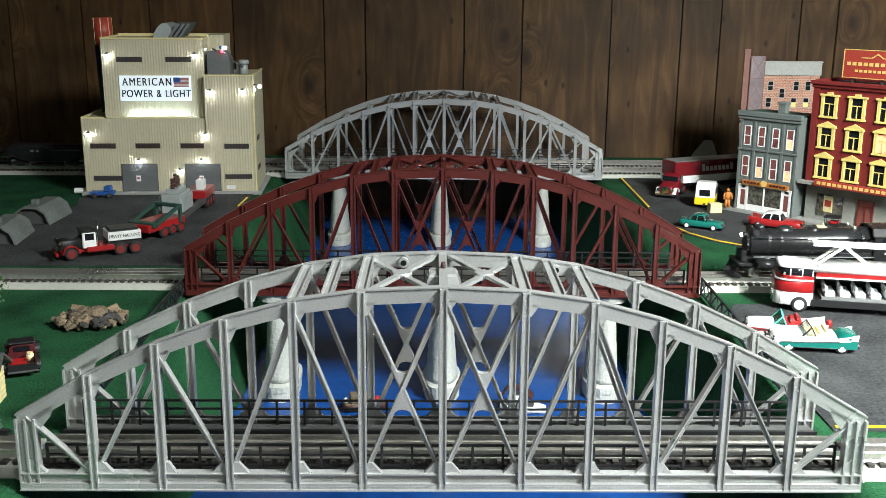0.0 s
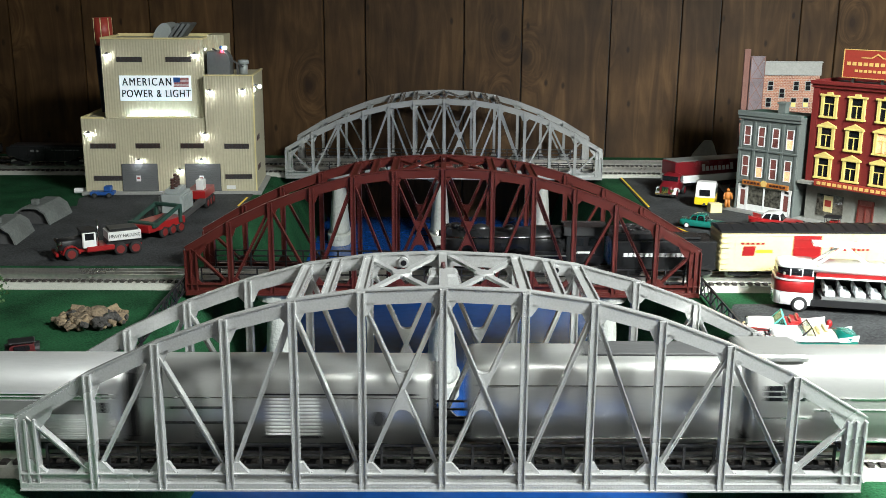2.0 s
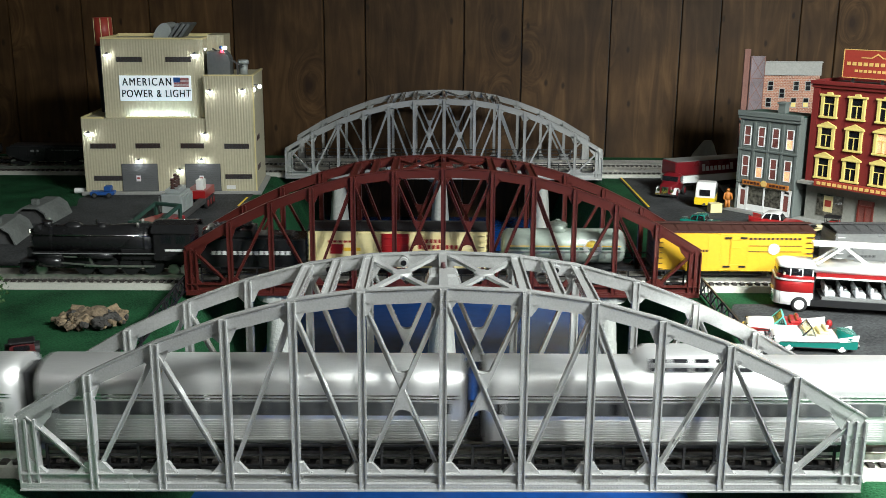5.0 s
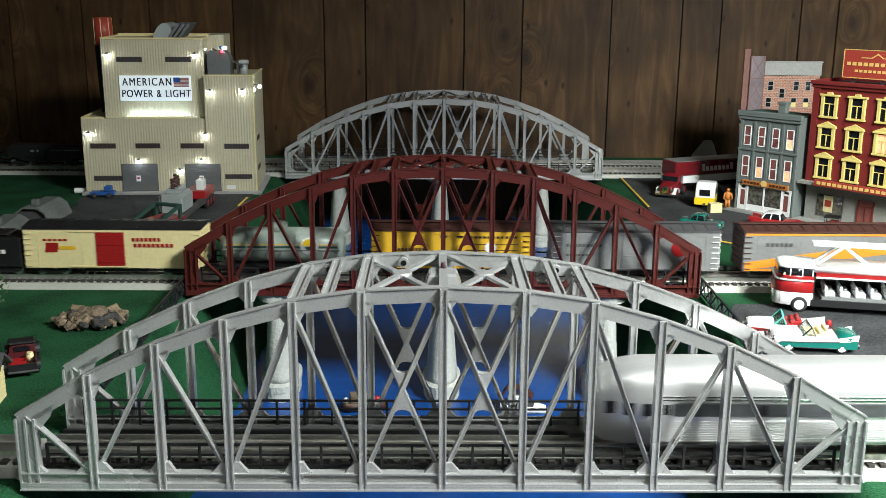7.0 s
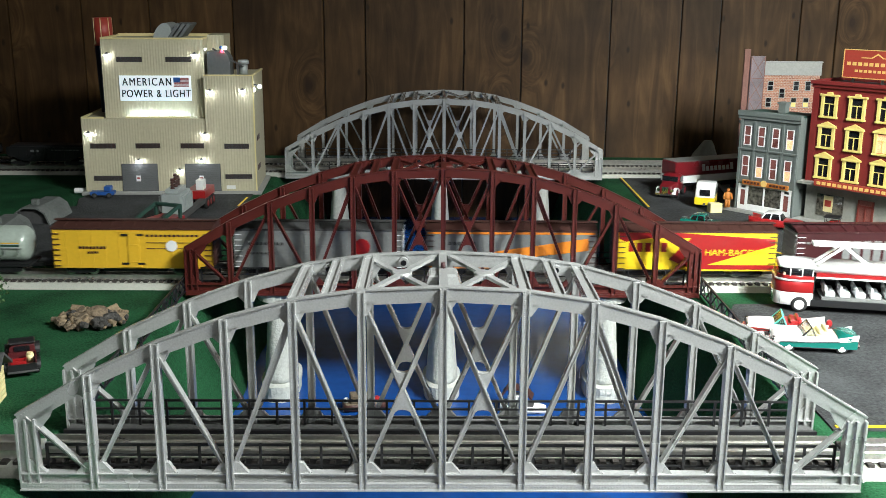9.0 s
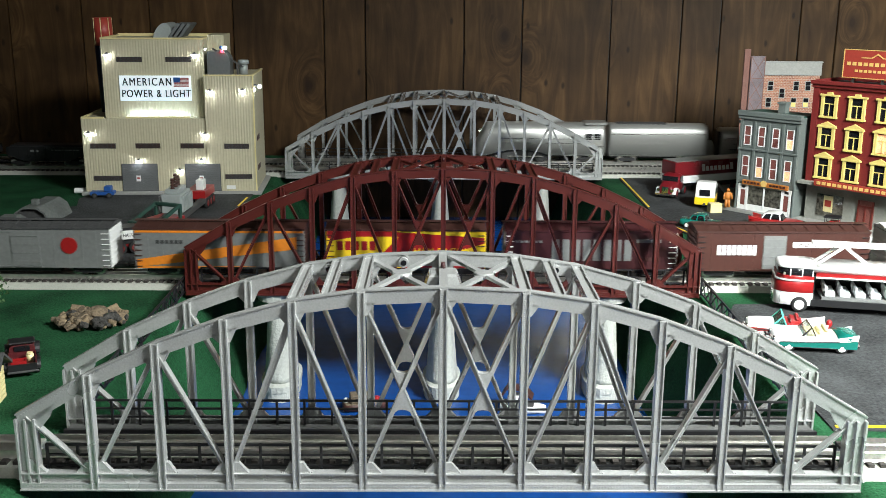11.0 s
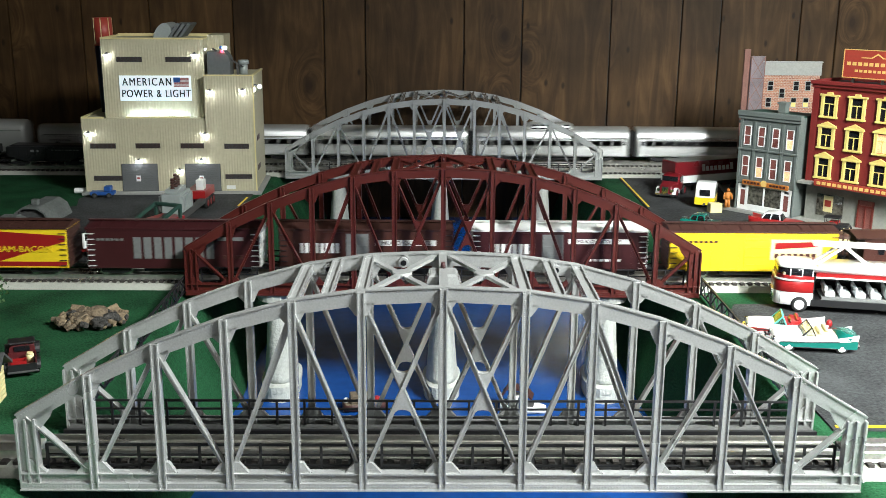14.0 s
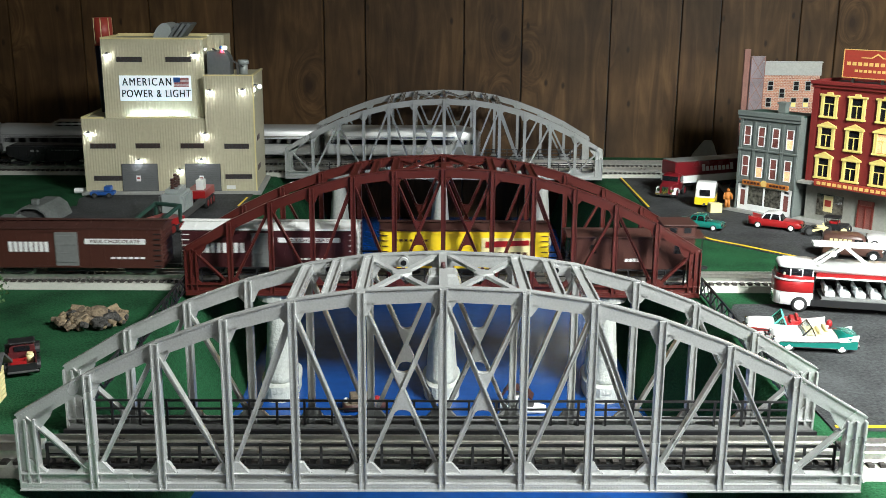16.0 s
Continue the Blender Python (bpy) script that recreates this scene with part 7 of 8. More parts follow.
GREENGLASS = mat("green_tinted_glass", (0.10, 0.42, 0.32), 0.10, 0, 0.1, 60, spec=0.7)
PALEGLASS = mat("pale_clear_plastic", (0.85, 0.90, 0.88), 0.08, 0, 0.05, 60)
for clear in (PALEGLASS, GREENGLASS):
    clear.node_tree.nodes["Principled BSDF"].inputs["Transmission Weight"].default_value = 0.9
AQUA = mat("aqua_paint", (0.10, 0.50, 0.42), 0.3, 0, 0.06, 50)
WHITECAR = mat("white_enamel", (0.80, 0.80, 0.78), 0.25, 0, 0.03, 50, coat=0.5)
motor_car("sedan", "metallic dark green 1950s fastback sedan", pose(0.478, 1.786, 0.002, 0, 0, -30) @ Matrix.Scale(0.78, 4), 0.100, 0.040, TEAL, TEAL, fins=False)
motor_car("hardtop_car", "red 1950s hardtop car with a white roof", pose(0.614, 1.788, 0.002, 0, 0, -30) @ Matrix.Scale(0.9, 4), 0.104, 0.040, RED, WHITECAR)
motor_car("convertible", "white 1950s convertible with red seats and tinted windscreen", pose(0.430, 1.192, 0.002, 0, 0, 166), 0.096, 0.038, WHITECAR, RED, open_top=True, low=RED)
motor_car("convertible", "white and teal 1950s convertible with chrome bumpers", pose(0.449, 1.150, 0.002, 0, 0, 172), 0.098, 0.038, WHITECAR, CREAM, open_top=True, low=TEAL, deck=TEAL)
motor_car("coupe", "white 1950s coupe parked at the kerb", pose(0.768, 1.640, 0.002, 0, 0, 150), 0.100, 0.040, WHITECAR, WHITECAR)


def panel_van():
    v = thing("panel_van", "dark brown delivery van with pale lettering bars", "van", m=pose(0.668, 1.580, 0.002, 0, 0, -18))
    bm = bmesh.new()
    loft(bm, [[(x, y, z) for y, z in rr(0.019 * k, 0.005, z1, 0.4)] for x, k, z1 in ((-0.046, 0.90, 0.036), (-0.043, 1, 0.040), (0.008, 1, 0.041), (0.018, 0.94, 0.036), (0.022, 0.9, 0.024), (0.044, 0.8, 0.021), (0.047, 0.6, 0.016))])
    part("body", bm, BROWN_V, v)
    for s in (-1, 1):
        bm = bmesh.new()
        for k in range(5):
            box(bm, -0.036 + k * 0.007, -0.031 + k * 0.007, min(s * 0.0190, s * 0.0196), max(s * 0.0190, s * 0.0196), 0.029, 0.034)
        part("lettering_bar", bm, CREAM, v)
        one("window", GLASSDARK, v, (0.002, 0.014, min(s * 0.0180, s * 0.0190), max(s * 0.0180, s * 0.0190), 0.026, 0.034))
        for x in (-0.028, 0.032):
            road_wheel(v, x, s * 0.0175, 0.0080)
            bm = bmesh.new()
            arch(bm, x, 0.0080, 0.0088, 0.0104, s * 0.0165 - 0.0045, s * 0.0165 + 0.0040)
            part("mudguard", bm, BLACK, v)
        bm = bmesh.new()
        cyl(bm, (0.042, s * 0.012, 0.015), (0.049, s * 0.012, 0.015), 0.0028, n=12)
        part("headlight", bm, CHROME, v)
    one("windscreen", GLASSDARK, v, (0.0185, 0.0215, -0.015, 0.015, 0.026, 0.034))


BROWN_V = mat("van_brown", (0.09, 0.045, 0.035), 0.35, 0, 0.1)
panel_van()


def show_bus():
    """A red and white coach with one side open onto rows of pale seats and a raised roof frame."""
    b = thing("display_bus", "red and white exhibition bus with an open side showing seats", "bus", m=pose(0.450, 1.298, 0.002, 0, 0, -12) @ Matrix.Scale(1.02, 4))
    L, W = 0.240, 0.056
    # x runs from the nose backwards, y = 0 the near side
    secs = [(0.0, 0.55), (0.003, 0.76), (0.010, 0.92), (0.020, 1.0), (0.048, 1.0)]

    def band(name, z0, z1, m, label, grow=0.0, back=0.0):
        bm = bmesh.new()
        loft(bm, [[(x + back if x < 0.02 else x, W / 2 + y, z) for y, z in rr(W / 2 * k + grow, z0, z1, 0.08)] for x, k in secs])
        return part(name, bm, m, b, label)
    band("lower_body", 0.0085, 0.0265, WHITECAR, "white lower body of the nose")
    band("nose_band", 0.0262, 0.0420, RED, "red nose band", 0.0004)
    band("waist_stripe", 0.0418, 0.0440, WHITECAR, "white waist stripe", 0.0012, -0.0006)
    band("cowl", 0.0438, 0.0490, RED, "red cowl below the windscreen", 0.0, 0.002)
    band("windscreen", 0.0488, 0.0580, GLASSDARK, "dark wraparound windscreen", -0.0008, 0.003)
    bm = bmesh.new()
    loft(bm, [[(x, W / 2 + y, z) for y, z in rr(W / 2 * k, 0.0575, z1, 0.45)] for x, k, z1 in ((0.003, 0.58, 0.0600), (0.006, 0.82, 0.0622), (0.014, 0.97, 0.0632), (0.038, 1.0, 0.0636), (0.049, 1.0, 0.0630))])
    part("cab_roof", bm, WHITECAR, b, "white cab roof dome")
    one("floor_deck", BLACK, b, (0.046, L, 0.000, W - 0.002, 0.009, 0.0180))
    bm = bmesh.new()
    loft(bm, [[(x, W / 2 + y, z) for y, z in rr(W / 2, 0.0540, 0.0622, 0.3)] for x in (0.046, L)])
    part("roof", bm, WHITECAR, b, "white roof")
    one("back_wall", BLACK, b, (0.046, L, W - 0.004, W - 0.001, 0.018, 0.0545))
    one("cantrail", RED, b, (0.050, L, -0.0012, 0.002, 0.0500, 0.0545), label="red cantrail stripe")
    one("awning", WHITECAR, b, (0.050, L, -0.0022, -0.0004, 0.0478, 0.0500), label="white side rail")
    one("end_frame", CHROME, b, (0.0484, 0.0496, 0, 0.0014, 0.018, 0.0505), (0.0484, 0.0496, 0.010, 0.0114, 0.018, 0.0505), *[(0.0486, 0.0494, 0.0, 0.011, z, z + 0.0009) for z in (0.026, 0.033, 0.040, 0.047)])
    for x in (0.018, 0.033, 0.046):
        one("window_pillar", WHITECAR, b, (x - 0.0008, x + 0.0008, 0.0002, 0.003, 0.0488, 0.0580))
    bm = bmesh.new()
    for k in range(6):
        z = 0.0110 + k * 0.0027
        pts = [(0.0100, 0.004), (0.0030, 0.012), (0.0006, 0.020), (0.0006, 0.036), (0.0030, 0.044), (0.0100, 0.052)]
        for p, q in zip(pts, pts[1:]):
            beam(bm, (p[0] - 0.0016, p[1], z), (q[0] - 0.0016, q[1], z), 0.0016, 0.0018, (0, 0, 1))
    part("grille", bm, CHROME, b, "chrome front grille")
    bm = bmesh.new()
    cyl(bm, (0.010, -0.003, 0.052), (0.010, 0.004, 0.052), 0.0020, n=12)
    part("mirror", bm, CHROME, b)
    road_wheel(b, 0.032, 0.0010, 0.0105, 0.006)
    road_wheel(b, 0.032, W - 0.0035, 0.0105, 0.006)
    for x in (0.185, 0.208):
        road_wheel(b, x, 0.0035, 0.0105, 0.006)
        road_wheel(b, x, W - 0.0035, 0.0105, 0.006)
    for k in range(7):
        x = 0.064 + k * 0.019
        for y in (0.006, 0.026):
            one("seat", SEAT, b, (x, x + 0.013, y, y + 0.014, 0.0215, 0.0280), (x - 0.001, x + 0.0028, y, y + 0.014, 0.0280, 0.0355), bev=0.0010, label="pale grey seat")
    one("seat_plinth", CARGREY, b, (0.060, 0.196, 0.003, 0.046, 0.0180, 0.0215), label="grey seat plinth")
    for x in (0.078, 0.112, 0.150):
        one("poster", CARGREY, b, (x, x + 0.014, W - 0.0048, W - 0.0040, 0.036, 0.046), label="pale wall picture")
    # raised white frame on the roof
    fr = one("roof_frame", WHITECAR, b, (0.046, L, 0.018, 0.038, 0.0860, 0.0900), label="white raised roof platform")
    for x0, x1 in ((0.050, 0.085), (0.120, 0.085), (0.140, 0.175), (0.210, 0.175)):
        for y in (0.019, 0.037):
            bm = bmesh.new()
            beam(bm, (x0, y, 0.0600), (x1, y, 0.0870), 0.0036, 0.0026)
            part("frame_strut", bm, WHITECAR, fr)


show_bus()


DEEPRED = mat("lorry_red", (0.14, 0.008, 0.012), 0.3, 0, 0.08, 50, coat=0.3)


def semi_lorry():
    s = thing("lorry_tractor", "dark red lorry tractor with white mudguards", "lorry", m=pose(0.470, 2.058, 0.002, 0, 0, 238))
    # nose at x = 0 looking along +x
    bm = bmesh.new()
    loft(bm, [[(x, y, z) for y, z in rr(0.020 * k, 0.008, z1, 0.4)] for x, k, z1 in ((-0.058, 0.95, 0.046), (-0.040, 1, 0.048), (-0.030, 0.95, 0.044), (-0.026, 0.9, 0.030), (-0.004, 0.72, 0.028), (0.0, 0.6, 0.022))])
    part("cab", bm, DEEPRED, s)
    one("windscreen", GLASSDARK, s, (-0.0305, -0.0265, -0.016, 0.016, 0.032, 0.042))
    one("grille", CHROME, s, (-0.001, 0.0015, -0.007, 0.007, 0.010, 0.024))
    one("bumper", CHROME, s, (0.000, 0.003, -0.021, 0.021, 0.006, 0.010))
    for e in (-1, 1):
        bm = bmesh.new()
        arch(bm, -0.015, 0.0090, 0.0104, 0.0126, e * 0.0165 - 0.0055, e * 0.0165 + 0.0055)
        part("mudguard", bm, WHITECAR, s, "white front mudguard")
        bm = bmesh.new()
        cyl(bm, (-0.004, e * 0.0145, 0.0170), (0.002, e * 0.0145, 0.0170), 0.0034, n=12)
        part("headlight", bm, CHROME, s)
        one("window", GLASSDARK, s, (-0.048, -0.034, min(e * 0.0185, e * 0.0199), max(e * 0.0185, e * 0.0199), 0.031, 0.042))
        for x in (-0.015, -0.064):
            road_wheel(s, x, e * 0.0180, 0.0095, 0.006, DEEPRED)
    one("frame", BLACK, s, (-0.076, -0.010, -0.010, 0.010, 0.010, 0.0220))
    # x runs back from the trailer's front
    T = thing("semi_trailer", "red box trailer with a white lower band", "trailer", m=pose(0.486, 2.110, 0.002, 0, 0, 203))
    box_body = one("box_body", DEEPRED, T, (-0.214, 0.0, -0.025, 0.025, 0.040, 0.070), bev=0.002)
    one("lower_band", WHITECAR, T, (-0.2138, -0.0005, -0.0253, 0.0253, 0.0245, 0.0398), label="white lower band")
    one("roof", CARGREY, T, (-0.2125, -0.0020, -0.0240, 0.0240, 0.0700, 0.0712))
    for e in (-1, 1):
        bm = bmesh.new()
        for k in range(8):
            x = -0.150 + k * 0.0105
            prism(bm, [(x, 0.048), (x + 0.0075, 0.048), (x + 0.0095, 0.063 if k in (0, 7) else 0.058), (x + 0.002, 0.063 if k in (0, 7) else 0.058)], "y", min(e * 0.0250, e * 0.0256), max(e * 0.0250, e * 0.0256))
        part("lettering_bar", bm, WHITECAR, box_body)
        for x in (-0.182, -0.162):
            road_wheel(T, x, e * 0.0180, 0.0095, 0.006, DEEPRED)
        one("landing_leg", BLACK, T, (-0.078, -0.074, min(e * 0.014, e * 0.017), max(e * 0.014, e * 0.017), 0.0, 0.0245))
    one("underframe", BLACK, T, (-0.205, -0.020, -0.010, 0.010, 0.0150, 0.0245))


semi_lorry()


def camper():
    c = thing("camper_trailer", "small white and yellow rounded camper trailer", "camper trailer", m=pose(0.536, 1.985, 0.002, 0, 0, 250))
    bm = bmesh.new()
    prof = [(-0.030, 0.008), (-0.032, 0.030), (-0.026, 0.044), (-0.010, 0.050), (0.012, 0.050), (0.027, 0.043), (0.032, 0.028), (0.030, 0.008)]
    prism(bm, prof, "y", -0.019, 0.019)
    finish(bm, 0.003, 2)
    part("body", bm, WHITECAR, c)
    low = bmesh.new()
    prism(low, [(-0.0308, 0.0075), (-0.0322, 0.022), (0.0322, 0.022), (0.0308, 0.0075)], "y", -0.0193, 0.0193)
    part("lower_body", low, BRIGHT, c, "yellow lower panels")
    one("window", GLASSDARK, c, (0.0305, 0.0330, -0.010, 0.010, 0.026, 0.038))
    for e in (-1, 1):
        one("window", GLASSDARK, c, (-0.012, 0.012, min(e * 0.0185, e * 0.0198), max(e * 0.0185, e * 0.0198), 0.027, 0.039))
        road_wheel(c, 0.0, e * 0.0175, 0.0080)
    one("tow_bar", DARKGREY, c, (0.030, 0.046, -0.002, 0.002, 0.008, 0.011))
    k = thing("folding_stall", "small yellow folding stall by the camper", "stall", m=pose(0.538, 1.925, 0.002, 0, 0, 10))
    one("counter", CREAM, k, (-0.012, 0.012, -0.008, 0.008, 0.014, 0.018), bev=0.0006)
    one("panel", CREAM, k, (-0.012, 0.012, -0.008, -0.006, 0.0, 0.014), (-0.012, -0.010, -0.006, 0.008, 0.0, 0.014), (0.010, 0.012, -0.006, 0.008, 0.0, 0.014))


camper()


def figurine(x, y, z, m, label):
    bm = bmesh.new()
    for s in (-1, 1):
        cyl(bm, (s * 0.003, 0, 0), (s * 0.0025, 0, 0.017), 0.0028, 0.0030, n=8)
        cyl(bm, (s * 0.0065, 0, 0.029), (s * 0.0080, -0.002, 0.016), 0.0018, n=8)
    loft(bm, [[(a * math.cos(t), b * math.sin(t), zz) for t in (2 * math.pi * i / 10 for i in range(10))] for a, b, zz in ((0.0055, 0.0040, 0.016), (0.0050, 0.0035, 0.022), (0.0065, 0.0040, 0.029), (0.0030, 0.0025, 0.0315))])
    ball(bm, (0, 0, 0.0350), 0.0035, n=8)
    tagged(part("figurine", bm, m, m=pose(x, y, z)), label, "figurine")


figurine(0.568, 1.945, 0.0076, ORANGE_D, "small orange painted figurine on the pavement")


def motorcycle():
    c = thing("motorcycle", "cream model motorcycle with a dark sidecar", "motorcycle", m=pose(0.668, 1.722, 0.002, 0, 0, -25))
    for x in (-0.016, 0.016):
        road_wheel(c, x, 0, 0.0085, 0.0036, DARKGREY)
    bm = bmesh.new()
    beam(bm, (-0.016, 0, 0.0085), (0.004, 0, 0.016), 0.004, 0.004)
    beam(bm, (0.004, 0, 0.016), (0.016, 0, 0.0085), 0.003, 0.004)
    beam(bm, (0.010, 0, 0.012), (0.005, 0, 0.026), 0.0025, 0.003)
    ball(bm, (0.0, 0, 0.018), 0.006, (1.6, 0.7, 0.7), 10, 6)
    part("frame", bm, CREAM, c)
    bm = bmesh.new()
    beam(bm, (0.004, -0.011, 0.026), (0.004, 0.011, 0.026), 0.002, 0.002)
    part("handlebar", bm, CHROME, c)
    one("saddle", BLACK, c, (-0.014, -0.003, -0.0035, 0.0035, 0.0175, 0.0205), bev=0.0008)
    w = thing("buggy", "black open buggy with pale wheels at the kerb", "buggy", m=pose(0.706, 1.742, 0.002, 0, 0, -30))
    one("body", BLACK, w, (-0.020, 0.020, -0.012, 0.012, 0.010, 0.020), bev=0.001)
    one("hood", BLACK, w, (-0.022, 0.006, -0.013, 0.013, 0.030, 0.0325), bev=0.001)
    one("hood_strut", DARKGREY, w, *[(x, x + 0.0012, y, y + 0.0012, 0.020, 0.030) for x in (-0.020, 0.003) for y in (-0.012, 0.011)])
    one("seat", RED, w, (-0.012, 0.004, -0.010, 0.010, 0.020, 0.0245), bev=0.001)
    for x in (-0.015, 0.015):
        for s in (-1, 1):
            road_wheel(w, x, s * 0.0135, 0.0095, 0.0022, CREAM)


motorcycle()


HUBRED = mat("hub_red", (0.17, 0.014, 0.012), 0.5, 0, 0.2, 90)


def heavy_hauler():
    h = thing("heavy_haul_truck", "red and black heavy haulage truck with a white ballast box", "truck", m=pose(-0.549, 1.574, 0.002, 0, 0, 209))
    one("chassis", RED, h, (-0.066, 0.060, -0.012, 0.012, 0.010, 0.0165), bev=0.0008)
    one("side_tank", RED, h, (-0.022, 0.022, -0.021, 0.021, 0.0105, 0.0190), bev=0.0015)
    bm = bmesh.new()
    loft(bm, [[(x, y, z) for y, z in rr(0.0135 * k, 0.0150, z1, 0.35)] for x, k, z1 in ((0.026, 1.1, 0.0340), (0.056, 1.0, 0.0320), (0.0635, 0.95, 0.0305))])
    part("bonnet", bm, BLACK, h, "black engine bonnet")
    one("grille", CHROME, h, (0.0635, 0.0655, -0.0110, 0.0110, 0.0160, 0.0300))
    one("bumper", RED, h, (0.0640, 0.0690, -0.022, 0.022, 0.0085, 0.0135), bev=0.001)
    cab = one("cab", WHITECAR, h, (0.006, 0.027, -0.0185, 0.0185, 0.0165, 0.0420), bev=0.0015, label="white cab with black roof")
    one("cab_roof", BLACK, cab, (0.0045, 0.029, -0.0190, 0.0190, 0.0420, 0.0448), bev=0.001)
    one("windscreen", GLASSDARK, cab, (0.0268, 0.0278, -0.015, 0.015, 0.0320, 0.0405))
    for s in (-1, 1):
        one("window", GLASSDARK, cab, (0.0095, 0.0230, min(s * 0.0180, s * 0.0190), max(s * 0.0180, s * 0.0190), 0.0300, 0.0405))
        bm = bmesh.new()
        arch(bm, 0.045, 0.0105, 0.0116, 0.0134, s * 0.0175 - 0.0055, s * 0.0175 + 0.0050)
        part("mudguard", bm, RED, h)
        bm = bmesh.new()
        cyl(bm, (0.058, s * 0.0165, 0.0280), (0.0640, s * 0.0165, 0.0280), 0.0030, n=12)
        part("headlight", bm, CHROME, h)
        road_wheel(h, 0.045, s * 0.0180, 0.0105, 0.006, HUBRED)
        for x in (-0.030, -0.054):
            road_wheel(h, x, s * 0.0180, 0.0105, 0.0075, HUBRED)
    bm = bmesh.new()
    cyl(bm, (0.003, 0.017, 0.018), (0.003, 0.017, 0.062), 0.0014, n=10)
    part("exhaust_stack", bm, CHROME, h, "chrome exhaust stack")
    bx = one("ballast_box", WHITECAR, h, (-0.064, -0.012, -0.0205, 0.0205, 0.0250, 0.0390), bev=0.0006, label="white ballast box")
    one("box_load", BLACK, bx, (-0.061, -0.015, -0.0180, 0.0180, 0.0390, 0.0430), bev=0.0015)
    one("box_frame", BLACK, bx, (-0.066, -0.010, -0.0150, 0.0150, 0.0165, 0.0250))
    lettering("lettering", "HEAVY HAULING", 0.0078, BLACK, bx, Matrix.Rotation(math.pi, 4, "Z") @ pose(0.038, -0.0210, 0.0320, 90, 0, 0), stretch=0.82)
    return h


heavy_hauler()


def low_loader():
    t = thing("low_loader_trailer", "red and grey multi-axle heavy trailer", "trailer", m=pose(-0.484, 1.668, 0.002, 0, 0, 88))
    # x runs back along the trailer
    one("goose_neck", BLACK, t, (0.010, 0.080, -0.006, 0.006, 0.024, 0.031), bev=0.0008)
    one("deck_beam", DARKGREY, t, (0.060, 0.290, -0.020, -0.008, 0.012, 0.022), (0.060, 0.290, 0.008, 0.020, 0.012, 0.022), bev=0.001)
    rd = one("rear_dolly", RED, t, (0.255, 0.330, -0.020, 0.020, 0.020, 0.036), bev=0.001, label="red rear dolly")
    one("operator_cab", WHITECAR, rd, (0.265, 0.285, -0.015, 0.000, 0.036, 0.056), bev=0.001)
    for s in (-1, 1):
        for x in (0.268, 0.290, 0.312):
            road_wheel(t, x, s * 0.0185, 0.0105, 0.0075, HUBRED)
    fd = thing("trailer_dolly", "red three-axle dolly carrying a dark lifting frame", "trailer dolly", m=pose(-0.490, 1.708, 0.002, 0, 0, 66))
    one("dolly_frame", RED, fd, (-0.052, 0.046, -0.024, 0.024, 0.016, 0.029), (-0.062, -0.052, -0.005, 0.005, 0.014, 0.019), bev=0.0012)
    for s in (-1, 1):
        for x in (-0.010, 0.012, 0.034):
            road_wheel(fd, x, s * 0.0205, 0.0105, 0.0070, HUBRED)
    for s in (-1, 1):
        bm = bmesh.new()
        beam(bm, (-0.040, s * 0.026, 0.026), (0.030, s * 0.026, 0.050), 0.006, 0.004)
        part("frame_beam", bm, DKGREEN, fd)
        bm = bmesh.new()
        beam(bm, (0.030, s * 0.026, 0.020), (0.030, s * 0.026, 0.052), 0.006, 0.004)
        part("frame_leg", bm, DKGREEN, fd)
    one("frame_plate", DKGREEN, fd, (-0.044, -0.030, -0.028, 0.028, 0.024, 0.032), bev=0.001)
    one("frame_plate", DKGREEN, fd, (0.026, 0.034, -0.024, 0.024, 0.046, 0.052), bev=0.001)
    ld = thing("transformer", "grey electrical transformer load with red insulators", "transformer", m=pose(-0.482, 1.808, 0.024, 0, 0, 88))
    one("tank", TANK, ld, (-0.032, 0.036, -0.018, 0.018, 0.0, 0.036), bev=0.0015)
    bm = bmesh.new()
    for k in range(7):
        for s in (-1, 1):
            a, b = sorted((s * 0.018, s * 0.0225))
            box(bm, -0.027 + k * 0.0090, -0.0225 + k * 0.0090, a, b, 0.004, 0.032)
    tagged(part("cooling_fin", bm, TANK, ld), kind="stuff")
    one("lid", TANK, ld, (-0.024, 0.028, -0.012, 0.012, 0.036, 0.044), bev=0.001)
    for x, h in ((-0.016, 0.020), (0.004, 0.026), (0.020, 0.020)):
        bm = bmesh.new()
        for k in range(4):
            cyl(bm, (x, 0, 0.044 + k * h / 4), (x, 0, 0.044 + (k + 0.8) * h / 4), 0.0040, 0.0028, n=10)
        part("insulator", bm, ROOFBROWN, ld, "brown ribbed insulator")


low_loader()


def small_cart():
    c = thing("hand_cart", "blue model pickup cart before the power station", "cart", m=pose(-0.690, 2.035, 0.002, 0, 0, 5))
    one("bed", BLUE, c, (-0.024, 0.024, -0.011, 0.011, 0.006, 0.013), bev=0.001)
    one("cab", BLUE, c, (0.004, 0.018, -0.010, 0.010, 0.013, 0.024), bev=0.0015)
    for x in (-0.015, 0.014):
        for s in (-1, 1):
            road_wheel(c, x, s * 0.0105, 0.0055, 0.003, DARKGREY)


small_cart()


